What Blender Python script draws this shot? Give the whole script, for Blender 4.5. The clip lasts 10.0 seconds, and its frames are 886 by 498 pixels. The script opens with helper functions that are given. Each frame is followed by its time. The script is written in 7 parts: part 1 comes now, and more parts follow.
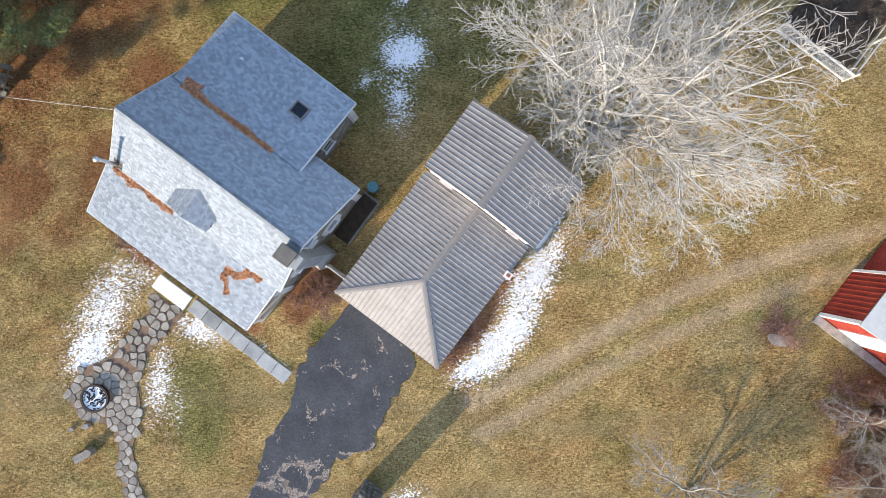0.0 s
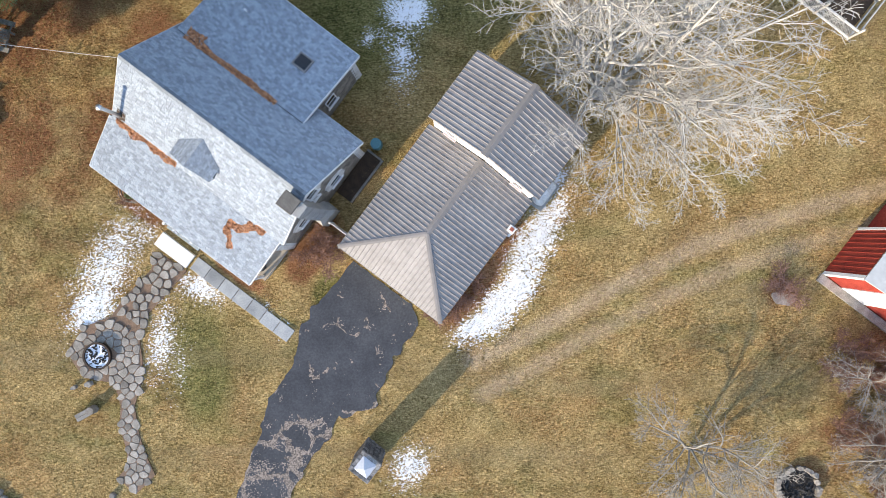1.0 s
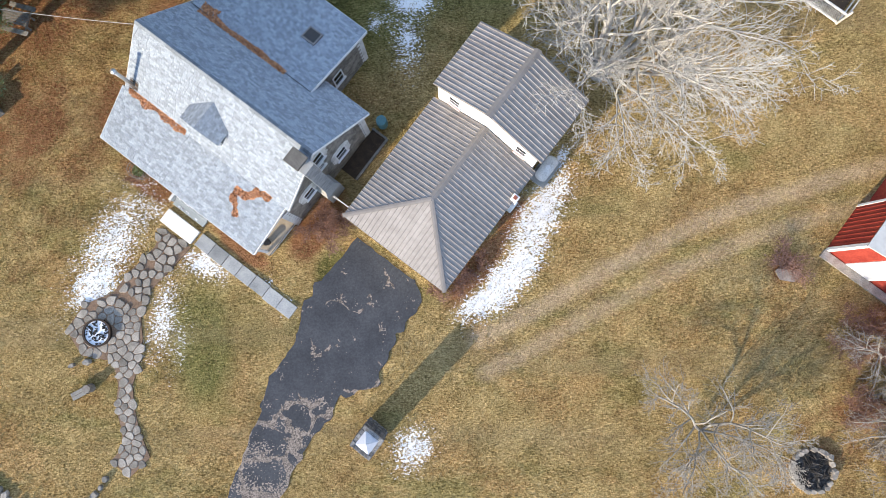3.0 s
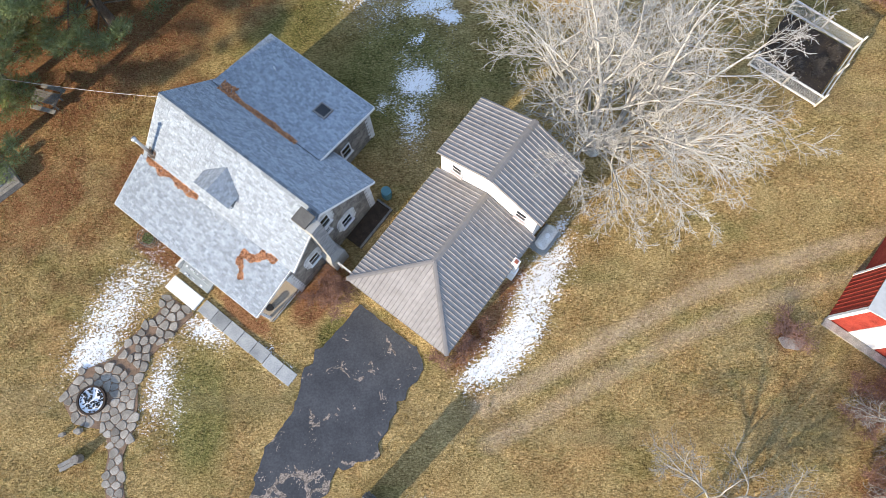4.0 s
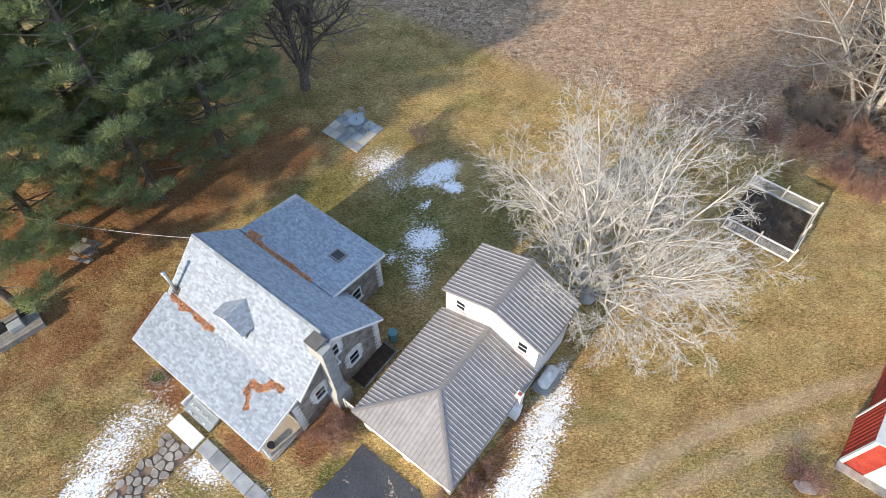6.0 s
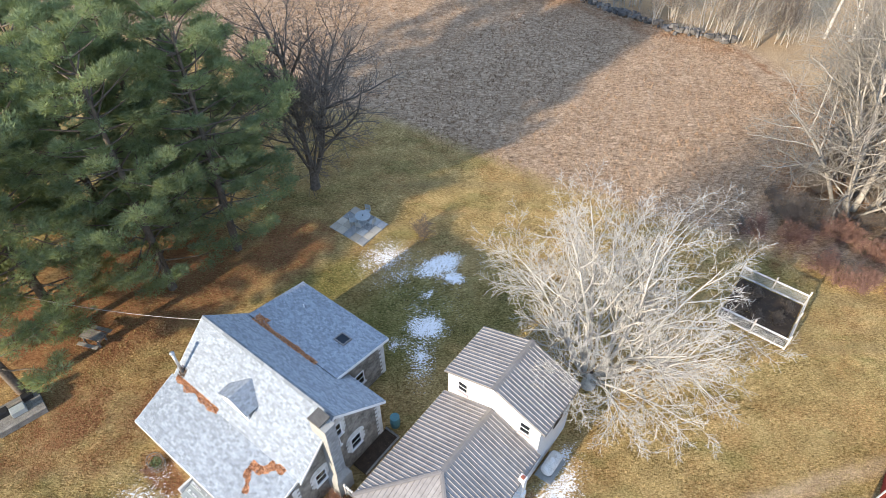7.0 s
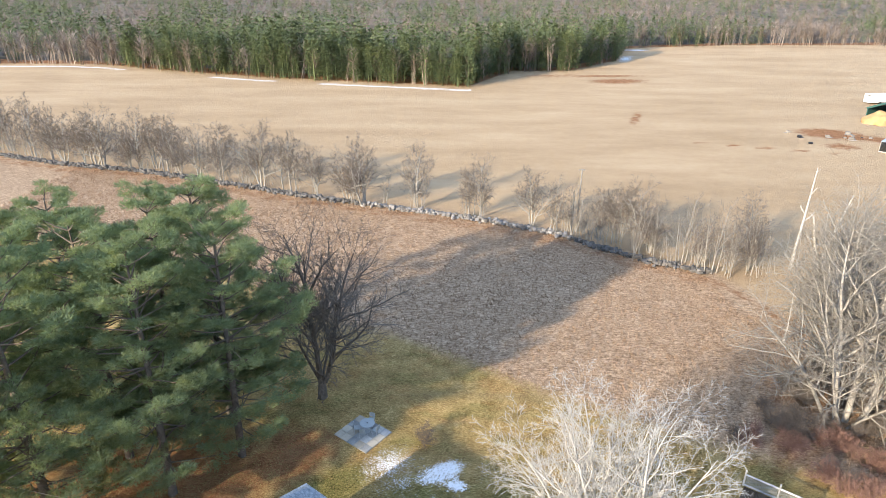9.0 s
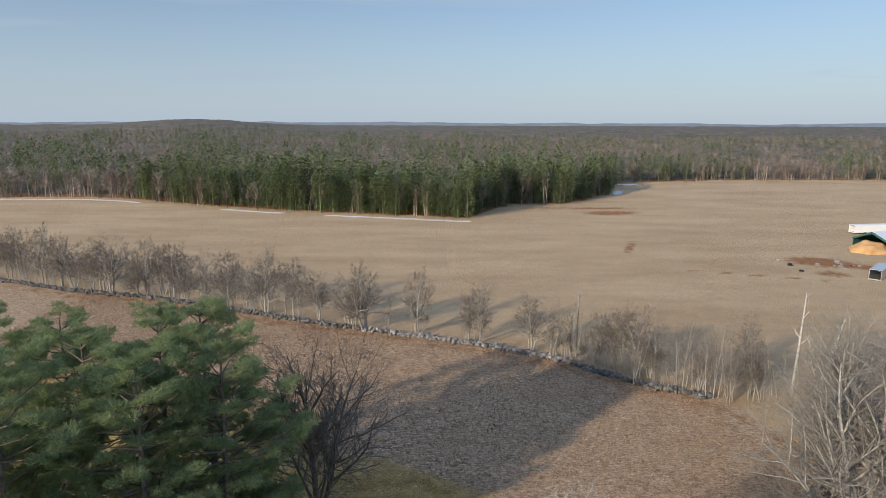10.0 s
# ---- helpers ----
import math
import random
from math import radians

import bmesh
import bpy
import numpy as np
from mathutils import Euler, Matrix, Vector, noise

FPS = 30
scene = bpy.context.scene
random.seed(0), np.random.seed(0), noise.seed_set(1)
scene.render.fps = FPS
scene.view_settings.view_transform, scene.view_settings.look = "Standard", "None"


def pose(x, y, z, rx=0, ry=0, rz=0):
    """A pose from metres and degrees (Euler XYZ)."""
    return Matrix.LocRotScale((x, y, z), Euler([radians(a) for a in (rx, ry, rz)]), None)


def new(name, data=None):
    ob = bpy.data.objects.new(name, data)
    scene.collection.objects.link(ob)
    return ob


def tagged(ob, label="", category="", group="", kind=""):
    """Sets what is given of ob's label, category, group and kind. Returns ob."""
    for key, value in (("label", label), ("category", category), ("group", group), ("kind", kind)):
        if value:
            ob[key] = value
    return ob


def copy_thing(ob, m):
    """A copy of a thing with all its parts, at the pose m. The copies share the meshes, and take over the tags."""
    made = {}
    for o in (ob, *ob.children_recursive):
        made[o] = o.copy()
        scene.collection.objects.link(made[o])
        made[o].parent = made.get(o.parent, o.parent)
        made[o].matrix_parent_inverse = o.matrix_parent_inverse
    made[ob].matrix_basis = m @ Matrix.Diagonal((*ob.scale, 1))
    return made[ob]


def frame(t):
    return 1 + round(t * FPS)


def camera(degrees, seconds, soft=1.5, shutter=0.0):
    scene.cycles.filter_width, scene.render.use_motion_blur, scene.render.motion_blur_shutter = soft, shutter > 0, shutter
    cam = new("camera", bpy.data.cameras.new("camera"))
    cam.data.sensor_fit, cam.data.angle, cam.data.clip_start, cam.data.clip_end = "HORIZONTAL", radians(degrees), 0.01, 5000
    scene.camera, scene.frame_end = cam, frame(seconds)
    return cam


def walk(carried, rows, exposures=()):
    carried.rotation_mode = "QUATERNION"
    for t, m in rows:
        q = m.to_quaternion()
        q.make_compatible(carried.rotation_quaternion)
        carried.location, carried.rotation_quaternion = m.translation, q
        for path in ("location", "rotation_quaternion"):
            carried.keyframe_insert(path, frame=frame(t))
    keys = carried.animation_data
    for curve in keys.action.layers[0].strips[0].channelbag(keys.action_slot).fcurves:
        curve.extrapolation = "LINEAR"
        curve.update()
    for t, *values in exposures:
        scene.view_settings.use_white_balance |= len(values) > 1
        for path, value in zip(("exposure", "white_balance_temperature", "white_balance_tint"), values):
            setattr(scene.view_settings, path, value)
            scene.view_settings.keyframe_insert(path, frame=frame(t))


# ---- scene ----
cam = camera(71.47, 10.0, soft=0.6)
ROWS = [
    (0.0, 0.0006, 0.0003, 32.9998, -1.458, 0.468, -0.072),
    (0.5, -0.084, -1.0906, 32.991, -1.523, 0.525, -0.01),
    (1.0, -0.1541, -2.1789, 32.9878, -1.566, 0.495, 0.027),
    (1.5, -0.2121, -3.2681, 32.9943, -1.588, 0.466, 0.009),
    (2.0, -0.2661, -4.3676, 32.9947, -1.893, 0.456, 0.041),
    (2.5, -0.318, -5.4785, 33.0027, -0.079, 0.473, 0.026),
    (4.0, -0.4781, -8.8316, 33.0857, 13.927, 0.44, 0.281),
    (4.5, -0.5528, -9.9512, 33.1049, 18.603, 0.373, 0.376),
    (5.0, -0.6363, -11.0682, 33.1242, 23.45, 0.311, 0.449),
    (5.5, -0.7197, -12.1737, 33.1285, 28.52, 0.214, 0.492),
    (7.0, -0.9386, -15.4419, 33.1232, 44.346, 0.016, 0.605),
    (7.5, -0.9856, -16.5206, 33.1323, 49.745, -0.052, 0.669),
    (8.0, -1.02, -17.5841, 33.1485, 55.237, -0.121, 0.74),
    (8.5, -1.0338, -18.6157, 33.1606, 60.661, -0.112, 0.772),
    (9.0, -1.0231, -19.6247, 33.1643, 66.404, -0.174, 0.841),
    (9.5, -0.9969, -20.6169, 33.1586, 72.305, -0.204, 0.907),
    (10.0, -0.9681, -21.6073, 33.1489, 78.373, -0.167, 0.894),
]
EXPOSURES = [(0.0, 0.86), (5.5, 0.84), (7.5, 1.08), (8.0, 1.16), (8.5, 1.02), (9.0, 1.1), (9.5, 0.48), (10.0, 0.08)]
walk(cam, [(t, pose(*row)) for t, *row in ROWS], EXPOSURES)

# ---- light: a low winter sun over the front of the house, thin high cloud ----
SUN_HEIGHT, SUN_TOWARDS = 18.5, 46.0
world = bpy.data.worlds.new("world")
scene.world = world
world.use_nodes = True
wn, wl = world.node_tree.nodes, world.node_tree.links
sky = wn.new("ShaderNodeTexSky")
sky.sky_type, sky.sun_disc = "NISHITA", False
sky.sun_elevation, sky.sun_rotation = radians(SUN_HEIGHT), radians(270 - SUN_TOWARDS)
sky.air_density, sky.dust_density, sky.ozone_density = 1.0, 0.15, 1.5
# thin streaks of cloud, and pale haze towards the horizon
coords, squash, split = wn.new("ShaderNodeTexCoord"), wn.new("ShaderNodeMapping"), wn.new("ShaderNodeSeparateXYZ")
squash.inputs["Scale"].default_value = (0.55, 0.8, 7.0)
cloud, thin, low, most, veil, tint = [wn.new("ShaderNode" + k) for k in ("TexNoise", "MapRange", "MapRange", "Math", "Mix", "Mix")]
cloud.inputs["Scale"].default_value, cloud.inputs["Detail"].default_value = 2.2, 6
thin.inputs["From Min"].default_value, thin.inputs["From Max"].default_value = 0.42, 0.75
thin.inputs["To Max"].default_value = 0.9
low.inputs["From Min"].default_value, low.inputs["From Max"].default_value = 0.0, 0.27
low.inputs["To Min"].default_value, low.inputs["To Max"].default_value = 0.9, 0.0
most.operation = "MAXIMUM"
veil.data_type = tint.data_type = "RGBA"
tint.blend_type = "MULTIPLY"
# added fill: the unseen sky overhead is brightened and warmed to lift the shade
high, bright = wn.new("ShaderNodeMapRange"), wn.new("ShaderNodeMix")
high.inputs["From Min"].default_value, high.inputs["From Max"].default_value = 0.2, 0.7
white = wn.new("ShaderNodeMix")
white.data_type = "RGBA"
white.inputs["A"].default_value, white.inputs["B"].default_value = (0.92, 0.92, 0.92, 1), (2.62, 2.45, 2.32, 1)
bright.data_type, bright.blend_type = "RGBA", "MULTIPLY"
bright.inputs["Factor"].default_value = 1.0
tint.inputs["Factor"].default_value, tint.inputs["B"].default_value = 1.0, (0.88, 0.98, 1.15, 1)
veil.inputs["B"].default_value = (4.35, 5.3, 6.5, 1)
for a, b in (
    (coords.outputs["Generated"], squash.inputs["Vector"]),
    (coords.outputs["Generated"], split.inputs["Vector"]),
    (squash.outputs["Vector"], cloud.inputs["Vector"]),
    (cloud.outputs["Fac"], thin.inputs["Value"]),
    (split.outputs["Z"], low.inputs["Value"]),
    (thin.outputs["Result"], most.inputs[0]),
    (low.outputs["Result"], most.inputs[1]),
    (most.outputs["Value"], veil.inputs["Factor"]),
    (sky.outputs["Color"], tint.inputs["A"]),
    (tint.outputs["Result"], veil.inputs["A"]),
    (split.outputs["Z"], high.inputs["Value"]),
    (veil.outputs["Result"], bright.inputs["A"]),
    (high.outputs["Result"], white.inputs["Factor"]),
    (white.outputs["Result"], bright.inputs["B"]),
    (bright.outputs["Result"], wn["Background"].inputs["Color"]),
):
    wl.new(a, b)
wn["Background"].inputs["Strength"].default_value = 0.102
sun = new("sun", bpy.data.lights.new("sun", "SUN"))
sun.data.energy, sun.data.angle, sun.data.color = 4.6, radians(1.2), (1.0, 0.845, 0.65)
sun.matrix_world = pose(0, 0, 60, 90 - SUN_HEIGHT, 0, SUN_TOWARDS - 90)


# ---- materials ----
def shade(name, colours, size=1.0, fine=12.0, rough=0.85, bump=0.3, metal=0.0, piece=0.0, each=0.0, spread=0.5, depth=0.02, coords="Object", gloss=0.3, streak=None):
    """A surface of several colours mixed by coarse and fine noise, with relief. piece: change of lightness from island to island; each: from object to object."""
    m = bpy.data.materials.new(name)
    m.use_nodes = True
    n, l = m.node_tree.nodes, m.node_tree.links
    p = n["Principled BSDF"]
    c = n.new("ShaderNodeTexCoord")
    at = c.outputs[coords]
    if streak:
        s = n.new("ShaderNodeMapping")
        s.inputs["Scale"].default_value = streak
        l.new(at, s.inputs["Vector"])
        at = s.outputs["Vector"]
    a, b, ramp = n.new("ShaderNodeTexNoise"), n.new("ShaderNodeTexNoise"), n.new("ShaderNodeValToRGB")
    a.inputs["Scale"].default_value, a.inputs["Detail"].default_value = 1 / size, 5
    b.inputs["Scale"].default_value, b.inputs["Detail"].default_value = fine / size, 4
    for t in (a, b):
        l.new(at, t.inputs["Vector"])
    blend = n.new("ShaderNodeMix")
    blend.inputs["Factor"].default_value = spread
    l.new(a.outputs["Fac"], blend.inputs["A"]), l.new(b.outputs["Fac"], blend.inputs["B"])
    r = ramp.color_ramp
    r.elements[0].position, r.elements[1].position = 0.34, 0.66
    r.elements[0].color, r.elements[1].color = (*colours[0], 1), (*colours[-1], 1)
    for k, col in enumerate(colours[1:-1], 1):
        r.elements.new(0.34 + 0.32 * k / (len(colours) - 1)).color = (*col, 1)
    l.new(blend.outputs["Result"], ramp.inputs["Fac"])
    out = ramp.outputs["Color"]
    for amount, kind, socket in ((piece, "ShaderNodeNewGeometry", "Random Per Island"), (each, "ShaderNodeObjectInfo", "Random")):
        if amount:
            g, mr, hsv = n.new(kind), n.new("ShaderNodeMapRange"), n.new("ShaderNodeHueSaturation")
            mr.inputs["To Min"].default_value, mr.inputs["To Max"].default_value = 1 - amount, 1 + amount
            l.new(g.outputs[socket], mr.inputs["Value"])
            l.new(mr.outputs["Result"], hsv.inputs["Value"])
            l.new(out, hsv.inputs["Color"])
            out = hsv.outputs["Color"]
    l.new(out, p.inputs["Base Color"])
    p.inputs["Roughness"].default_value, p.inputs["Metallic"].default_value = rough, metal
    p.inputs["Specular IOR Level"].default_value = gloss
    if bump:
        bp = n.new("ShaderNodeBump")
        bp.inputs["Strength"].default_value, bp.inputs["Distance"].default_value = bump, depth
        l.new(b.outputs["Fac"], bp.inputs["Height"])
        l.new(bp.outputs["Normal"], p.inputs["Normal"])
    return m


def through_light(m, colour, share):
    """Thin needles and leaves let some light through."""
    n, l = m.node_tree.nodes, m.node_tree.links
    t, mix = n.new("ShaderNodeBsdfTranslucent"), n.new("ShaderNodeMixShader")
    t.inputs["Color"].default_value, mix.inputs["Fac"].default_value = (*colour, 1), share
    l.new(n["Principled BSDF"].outputs["BSDF"], mix.inputs[1]), l.new(t.outputs["BSDF"], mix.inputs[2])
    l.new(mix.outputs["Shader"], n["Material Output"].inputs["Surface"])


SHINGLE = shade("grey_asphalt_shingle", [(0.172, 0.2, 0.237), (0.265, 0.3, 0.337), (0.365, 0.394, 0.415)], 0.5, 20, 0.9, 0.3, piece=0.22, each=0.22, gloss=0.2, spread=1.0)
SHINGLE_BASE = shade("shingle_felt", [(0.16, 0.17, 0.18), (0.24, 0.25, 0.26)], 0.5, 10, 0.95)
LEAVES = shade("dead_leaves", [(0.26, 0.11, 0.055), (0.46, 0.22, 0.11), (0.58, 0.32, 0.175)], 0.3, 5, 0.95, 0.6, piece=0.4)
STONE_WALL = shade("fieldstone_masonry", [(0.1, 0.09, 0.08), (0.22, 0.2, 0.17), (0.34, 0.31, 0.27)], 0.5, 4, 0.9, 0.9, depth=0.05, spread=0.4)
MORTAR = shade("lime_mortar", [(0.3, 0.28, 0.25), (0.42, 0.4, 0.36)], 0.4, 9, 0.95, 0.4)
STONE = shade("grey_fieldstone", [(0.15, 0.135, 0.115), (0.25, 0.225, 0.19), (0.38, 0.345, 0.3)], 0.35, 7, 0.92, 0.7, each=0.2, piece=0.2)
WHITE = shade("white_paint", [(0.7, 0.7, 0.69), (0.82, 0.82, 0.81)], 1.5, 15, 0.55, 0.1)
WHITE_OLD = shade("weathered_white_paint", [(0.42, 0.4, 0.37), (0.66, 0.65, 0.62), (0.76, 0.75, 0.73)], 0.5, 9, 0.7, 0.3)
GLASS = shade("dark_window_glass", [(0.012, 0.015, 0.02), (0.02, 0.025, 0.03)], 2, 3, 0.06, 0, gloss=0.35)
METAL_ROOF = shade("brown_grey_metal_roof", [(0.2, 0.184, 0.172), (0.25, 0.232, 0.218), (0.3, 0.28, 0.262)], 2.5, 9, 0.5, 0.06, metal=0.0, each=0.05, gloss=0.5)
METAL_CAP = shade("ridge_cap_metal", [(0.17, 0.155, 0.14), (0.22, 0.2, 0.185)], 2, 9, 0.45, 0.05, gloss=0.5)
VINYL = shade("white_vinyl_siding", [(0.72, 0.72, 0.71), (0.81, 0.81, 0.8)], 2, 12, 0.5, 0.06)
CONCRETE = shade("grey_concrete", [(0.26, 0.26, 0.25), (0.36, 0.36, 0.34)], 0.8, 12, 0.9, 0.3)
SLATE = shade("grey_bluestone", [(0.2, 0.21, 0.215), (0.29, 0.3, 0.3), (0.38, 0.385, 0.37)], 0.6, 10, 0.85, 0.25, each=0.3)
STEEL = shade("galvanised_steel", [(0.5, 0.5, 0.5), (0.62, 0.62, 0.62)], 0.3, 6, 0.35, 0.05, metal=0.9)
IRON = shade("rusty_iron", [(0.03, 0.025, 0.022), (0.07, 0.045, 0.03)], 0.2, 6, 0.7, 0.3, metal=0.4)
CHAR = shade("charred_wood_and_ash", [(0.012, 0.011, 0.01), (0.03, 0.028, 0.026), (0.1, 0.095, 0.09)], 0.25, 5, 0.95, 0.6, piece=0.5)
SNOW = shade("old_snow", [(0.78, 0.8, 0.83), (0.86, 0.87, 0.89)], 0.4, 8, 0.6, 0.4)
WOOD_GREY = shade("weathered_grey_wood", [(0.13, 0.12, 0.105), (0.22, 0.205, 0.18), (0.3, 0.28, 0.25)], 0.5, 8, 0.9, 0.3, each=0.15)
WOOD_PALE = shade("pale_weathered_board", [(0.42, 0.38, 0.32), (0.56, 0.52, 0.45), (0.66, 0.62, 0.55)], 0.4, 8, 0.85, 0.25, each=0.1)
BARK_PALE = shade("pale_grey_bark", [(0.3, 0.285, 0.25), (0.47, 0.45, 0.41), (0.63, 0.61, 0.56)], 0.3, 6, 0.95, 0.6, depth=0.03)
BARK_CORNER = shade("pale_tan_bark", [(0.2, 0.18, 0.155), (0.34, 0.315, 0.275), (0.48, 0.455, 0.4)], 0.3, 6, 0.95, 0.6, depth=0.03)
BARK_MID = shade("tan_grey_bark", [(0.15, 0.132, 0.112), (0.25, 0.228, 0.195), (0.36, 0.335, 0.29)], 0.3, 6, 0.95, 0.6, depth=0.03)
BARK_GREY = shade("grey_brown_bark", [(0.13, 0.11, 0.09), (0.22, 0.195, 0.165), (0.3, 0.27, 0.23)], 0.3, 6, 0.95, 0.6, depth=0.03)
TWIG_GREY = shade("grey_brown_twigs", [(0.1, 0.082, 0.068), (0.17, 0.142, 0.118), (0.25, 0.215, 0.18)], 0.5, 6, 0.95, 0)
WALL_STONE = shade("lichened_wall_stone", [(0.11, 0.105, 0.1), (0.2, 0.19, 0.18), (0.32, 0.31, 0.29)], 0.5, 6, 0.95, 0.6, each=0.35, piece=0.35)
DARK_STONE = shade("dark_fieldstone", [(0.05, 0.048, 0.045), (0.11, 0.105, 0.1), (0.2, 0.19, 0.175)], 0.3, 6, 0.95, 0.7, each=0.4, piece=0.3)
BARK_DARK = shade("dark_bark", [(0.08, 0.064, 0.05), (0.145, 0.118, 0.094), (0.22, 0.185, 0.15)], 0.3, 6, 0.95, 0.6, depth=0.03)
NEEDLES = shade("pine_needles", [(0.095, 0.135, 0.1), (0.175, 0.225, 0.135), (0.31, 0.345, 0.15)], 1.6, 4, 0.7, 0.0, piece=0.5)
through_light(NEEDLES, (0.33, 0.4, 0.16), 0.45)
NEEDLES_FAR = shade("far_pine_needles", [(0.06, 0.085, 0.042), (0.125, 0.16, 0.07), (0.21, 0.24, 0.1)], 9, 5, 0.85, 0.0, piece=0.35)
TWIG_FAR = shade("far_bare_twigs", [(0.13, 0.1, 0.08), (0.235, 0.192, 0.155), (0.36, 0.31, 0.26)], 14, 4, 0.95, 0.0, piece=0.3)
RED_BOARD = shade("red_barn_board", [(0.2, 0.022, 0.018), (0.33, 0.045, 0.03), (0.42, 0.07, 0.045)], 0.9, 9, 0.75, 0.2, each=0.12)
DECK = shade("tan_porch_boards", [(0.32, 0.27, 0.2), (0.42, 0.36, 0.28)], 0.6, 9, 0.8, 0.2)
GREY_PAINT = shade("grey_painted_steps", [(0.28, 0.31, 0.31), (0.38, 0.41, 0.41)], 0.5, 8, 0.7, 0.2)
BLACK = shade("black_plastic", [(0.012, 0.012, 0.013), (0.03, 0.03, 0.032)], 0.4, 6, 0.5, 0.1)
TEAL = shade("faded_teal_plastic", [(0.06, 0.15, 0.17), (0.09, 0.21, 0.23)], 0.4, 6, 0.5, 0.1)
BRICK = shade("red_brick", [(0.22, 0.07, 0.045), (0.33, 0.12, 0.08)], 0.3, 7, 0.9, 0.3)
CABLE = shade("pale_cable", [(0.4, 0.36, 0.32), (0.5, 0.46, 0.42)], 0.5, 6, 0.7, 0)
SAWDUST = shade("orange_sawdust_heap", [(0.42, 0.24, 0.1), (0.58, 0.36, 0.17)], 1.5, 8, 0.95, 0.4)
GREEN_TRIM = shade("dark_green_steel", [(0.03, 0.09, 0.08), (0.05, 0.13, 0.11)], 2, 6, 0.5, 0)
GRASS = shade("dry_grass_blades", [(0.17, 0.13, 0.045), (0.32, 0.245, 0.095), (0.5, 0.4, 0.19)], 3, 9, 0.95, 0, piece=0.3)
WEED = shade("brown_weed_stalks", [(0.2, 0.125, 0.075), (0.33, 0.215, 0.13), (0.45, 0.31, 0.2)], 3, 9, 0.95, 0, piece=0.35)

# ---- building helpers ----
TURN = -37.0
UX, UY = math.cos(radians(TURN)), math.sin(radians(TURN))


def at(a, b, z=0.0):
    """World place of a point given along (a) and across (b) the buildings."""
    return Vector((a * UX - b * UY, a * UY + b * UX, z))


def lay(a, b, z=0.0, turn=0.0):
    return pose(*at(a, b, z), 0, 0, TURN + turn)


def thing(name, m, label, category, group="", kind=""):
    ob = tagged(new(name), label, category, group, kind)
    ob.empty_display_size = 0.3
    ob.matrix_world = m
    return ob


def part(name, bm, material, parent=None, label="", smooth=False):
    me = bpy.data.meshes.new(name)
    if isinstance(bm, bmesh.types.BMesh):
        bm.normal_update()
        bm.to_mesh(me)
        bm.free()
    else:
        me.from_pydata(*bm)
    me.materials.append(material)
    if smooth:
        me.polygons.foreach_set("use_smooth", [True] * len(me.polygons))
    ob = new(name, me)
    if parent:
        ob.parent = parent
    return tagged(ob, label)


def again(ob, m, parent):
    """One more piece on the mesh of ob."""
    o = new(ob.name.split(".")[0], ob.data)
    o.parent, o.matrix_local = parent, m
    return o


def box(bm, lo, hi, bevel=0.0, m=None):
    c = [(a + b) / 2 for a, b in zip(lo, hi)]
    s = [b - a for a, b in zip(lo, hi)]
    r = bmesh.ops.create_cube(bm, size=1, matrix=(m or Matrix()) @ Matrix.LocRotScale(c, None, s))
    if bevel:
        es = list({e for v in r["verts"] for e in v.link_edges})
        bmesh.ops.bevel(bm, geom=es, offset=bevel, segments=1, affect="EDGES", profile=0.5)
    return bm


def boxes(*pairs, bevel=0.0):
    bm = bmesh.new()
    for lo, hi in pairs:
        box(bm, lo, hi, bevel)
    return bm


def tube(bm, a, b, r1, r2=None, n=8, caps=True):
    a, b = Vector(a), Vector(b)
    turn = (b - a).to_track_quat("Z", "Y").to_matrix().to_4x4()
    bmesh.ops.create_cone(bm, cap_ends=caps, segments=n, radius1=r1, radius2=r1 if r2 is None else r2, depth=(b - a).length, matrix=Matrix.Translation((a + b) / 2) @ turn)
    return bm


def slab(bm, outline, z0, z1):
    """An upright block over an outline of (x, y)."""
    low, top = [bm.verts.new((x, y, z0)) for x, y in outline], [bm.verts.new((x, y, z1)) for x, y in outline]
    bm.faces.new(top), bm.faces.new(low[::-1])
    for k in range(len(outline)):
        j = (k + 1) % len(outline)
        bm.faces.new((low[k], low[j], top[j], top[k]))
    return bm


def sheet(bm, corners, thick):
    """A board over four or more corners in one plane, thick below them."""
    n = (Vector(corners[1]) - Vector(corners[0])).cross(Vector(corners[2]) - Vector(corners[0])).normalized()
    if n.z < 0:
        corners, n = corners[::-1], -n
    top = [bm.verts.new(c) for c in corners]
    low = [bm.verts.new(Vector(c) - n * thick) for c in corners]
    bm.faces.new(top), bm.faces.new(low[::-1])
    for k in range(len(corners)):
        j = (k + 1) % len(corners)
        bm.faces.new((low[k], low[j], top[j], top[k]))
    return bm


def inside(x, y, poly):
    hit = False
    for (x1, y1), (x2, y2) in zip(poly, poly[1:] + poly[:1]):
        if (y1 > y) != (y2 > y) and x < (x2 - x1) * (y - y1) / (y2 - y1) + x1:
            hit = not hit
    return hit


def ground_z(x, y):
    """Height of the ground: level round the house, falling gently to the fields."""
    z = -1.0 * min(max((y - 25) / 35, 0), 1) - 1.0 * min(max((y - 70) / 130, 0), 1)
    far = math.hypot(x, y)
    if far > 500:
        z += min((far - 500) / 1500, 1) * 4
    return z


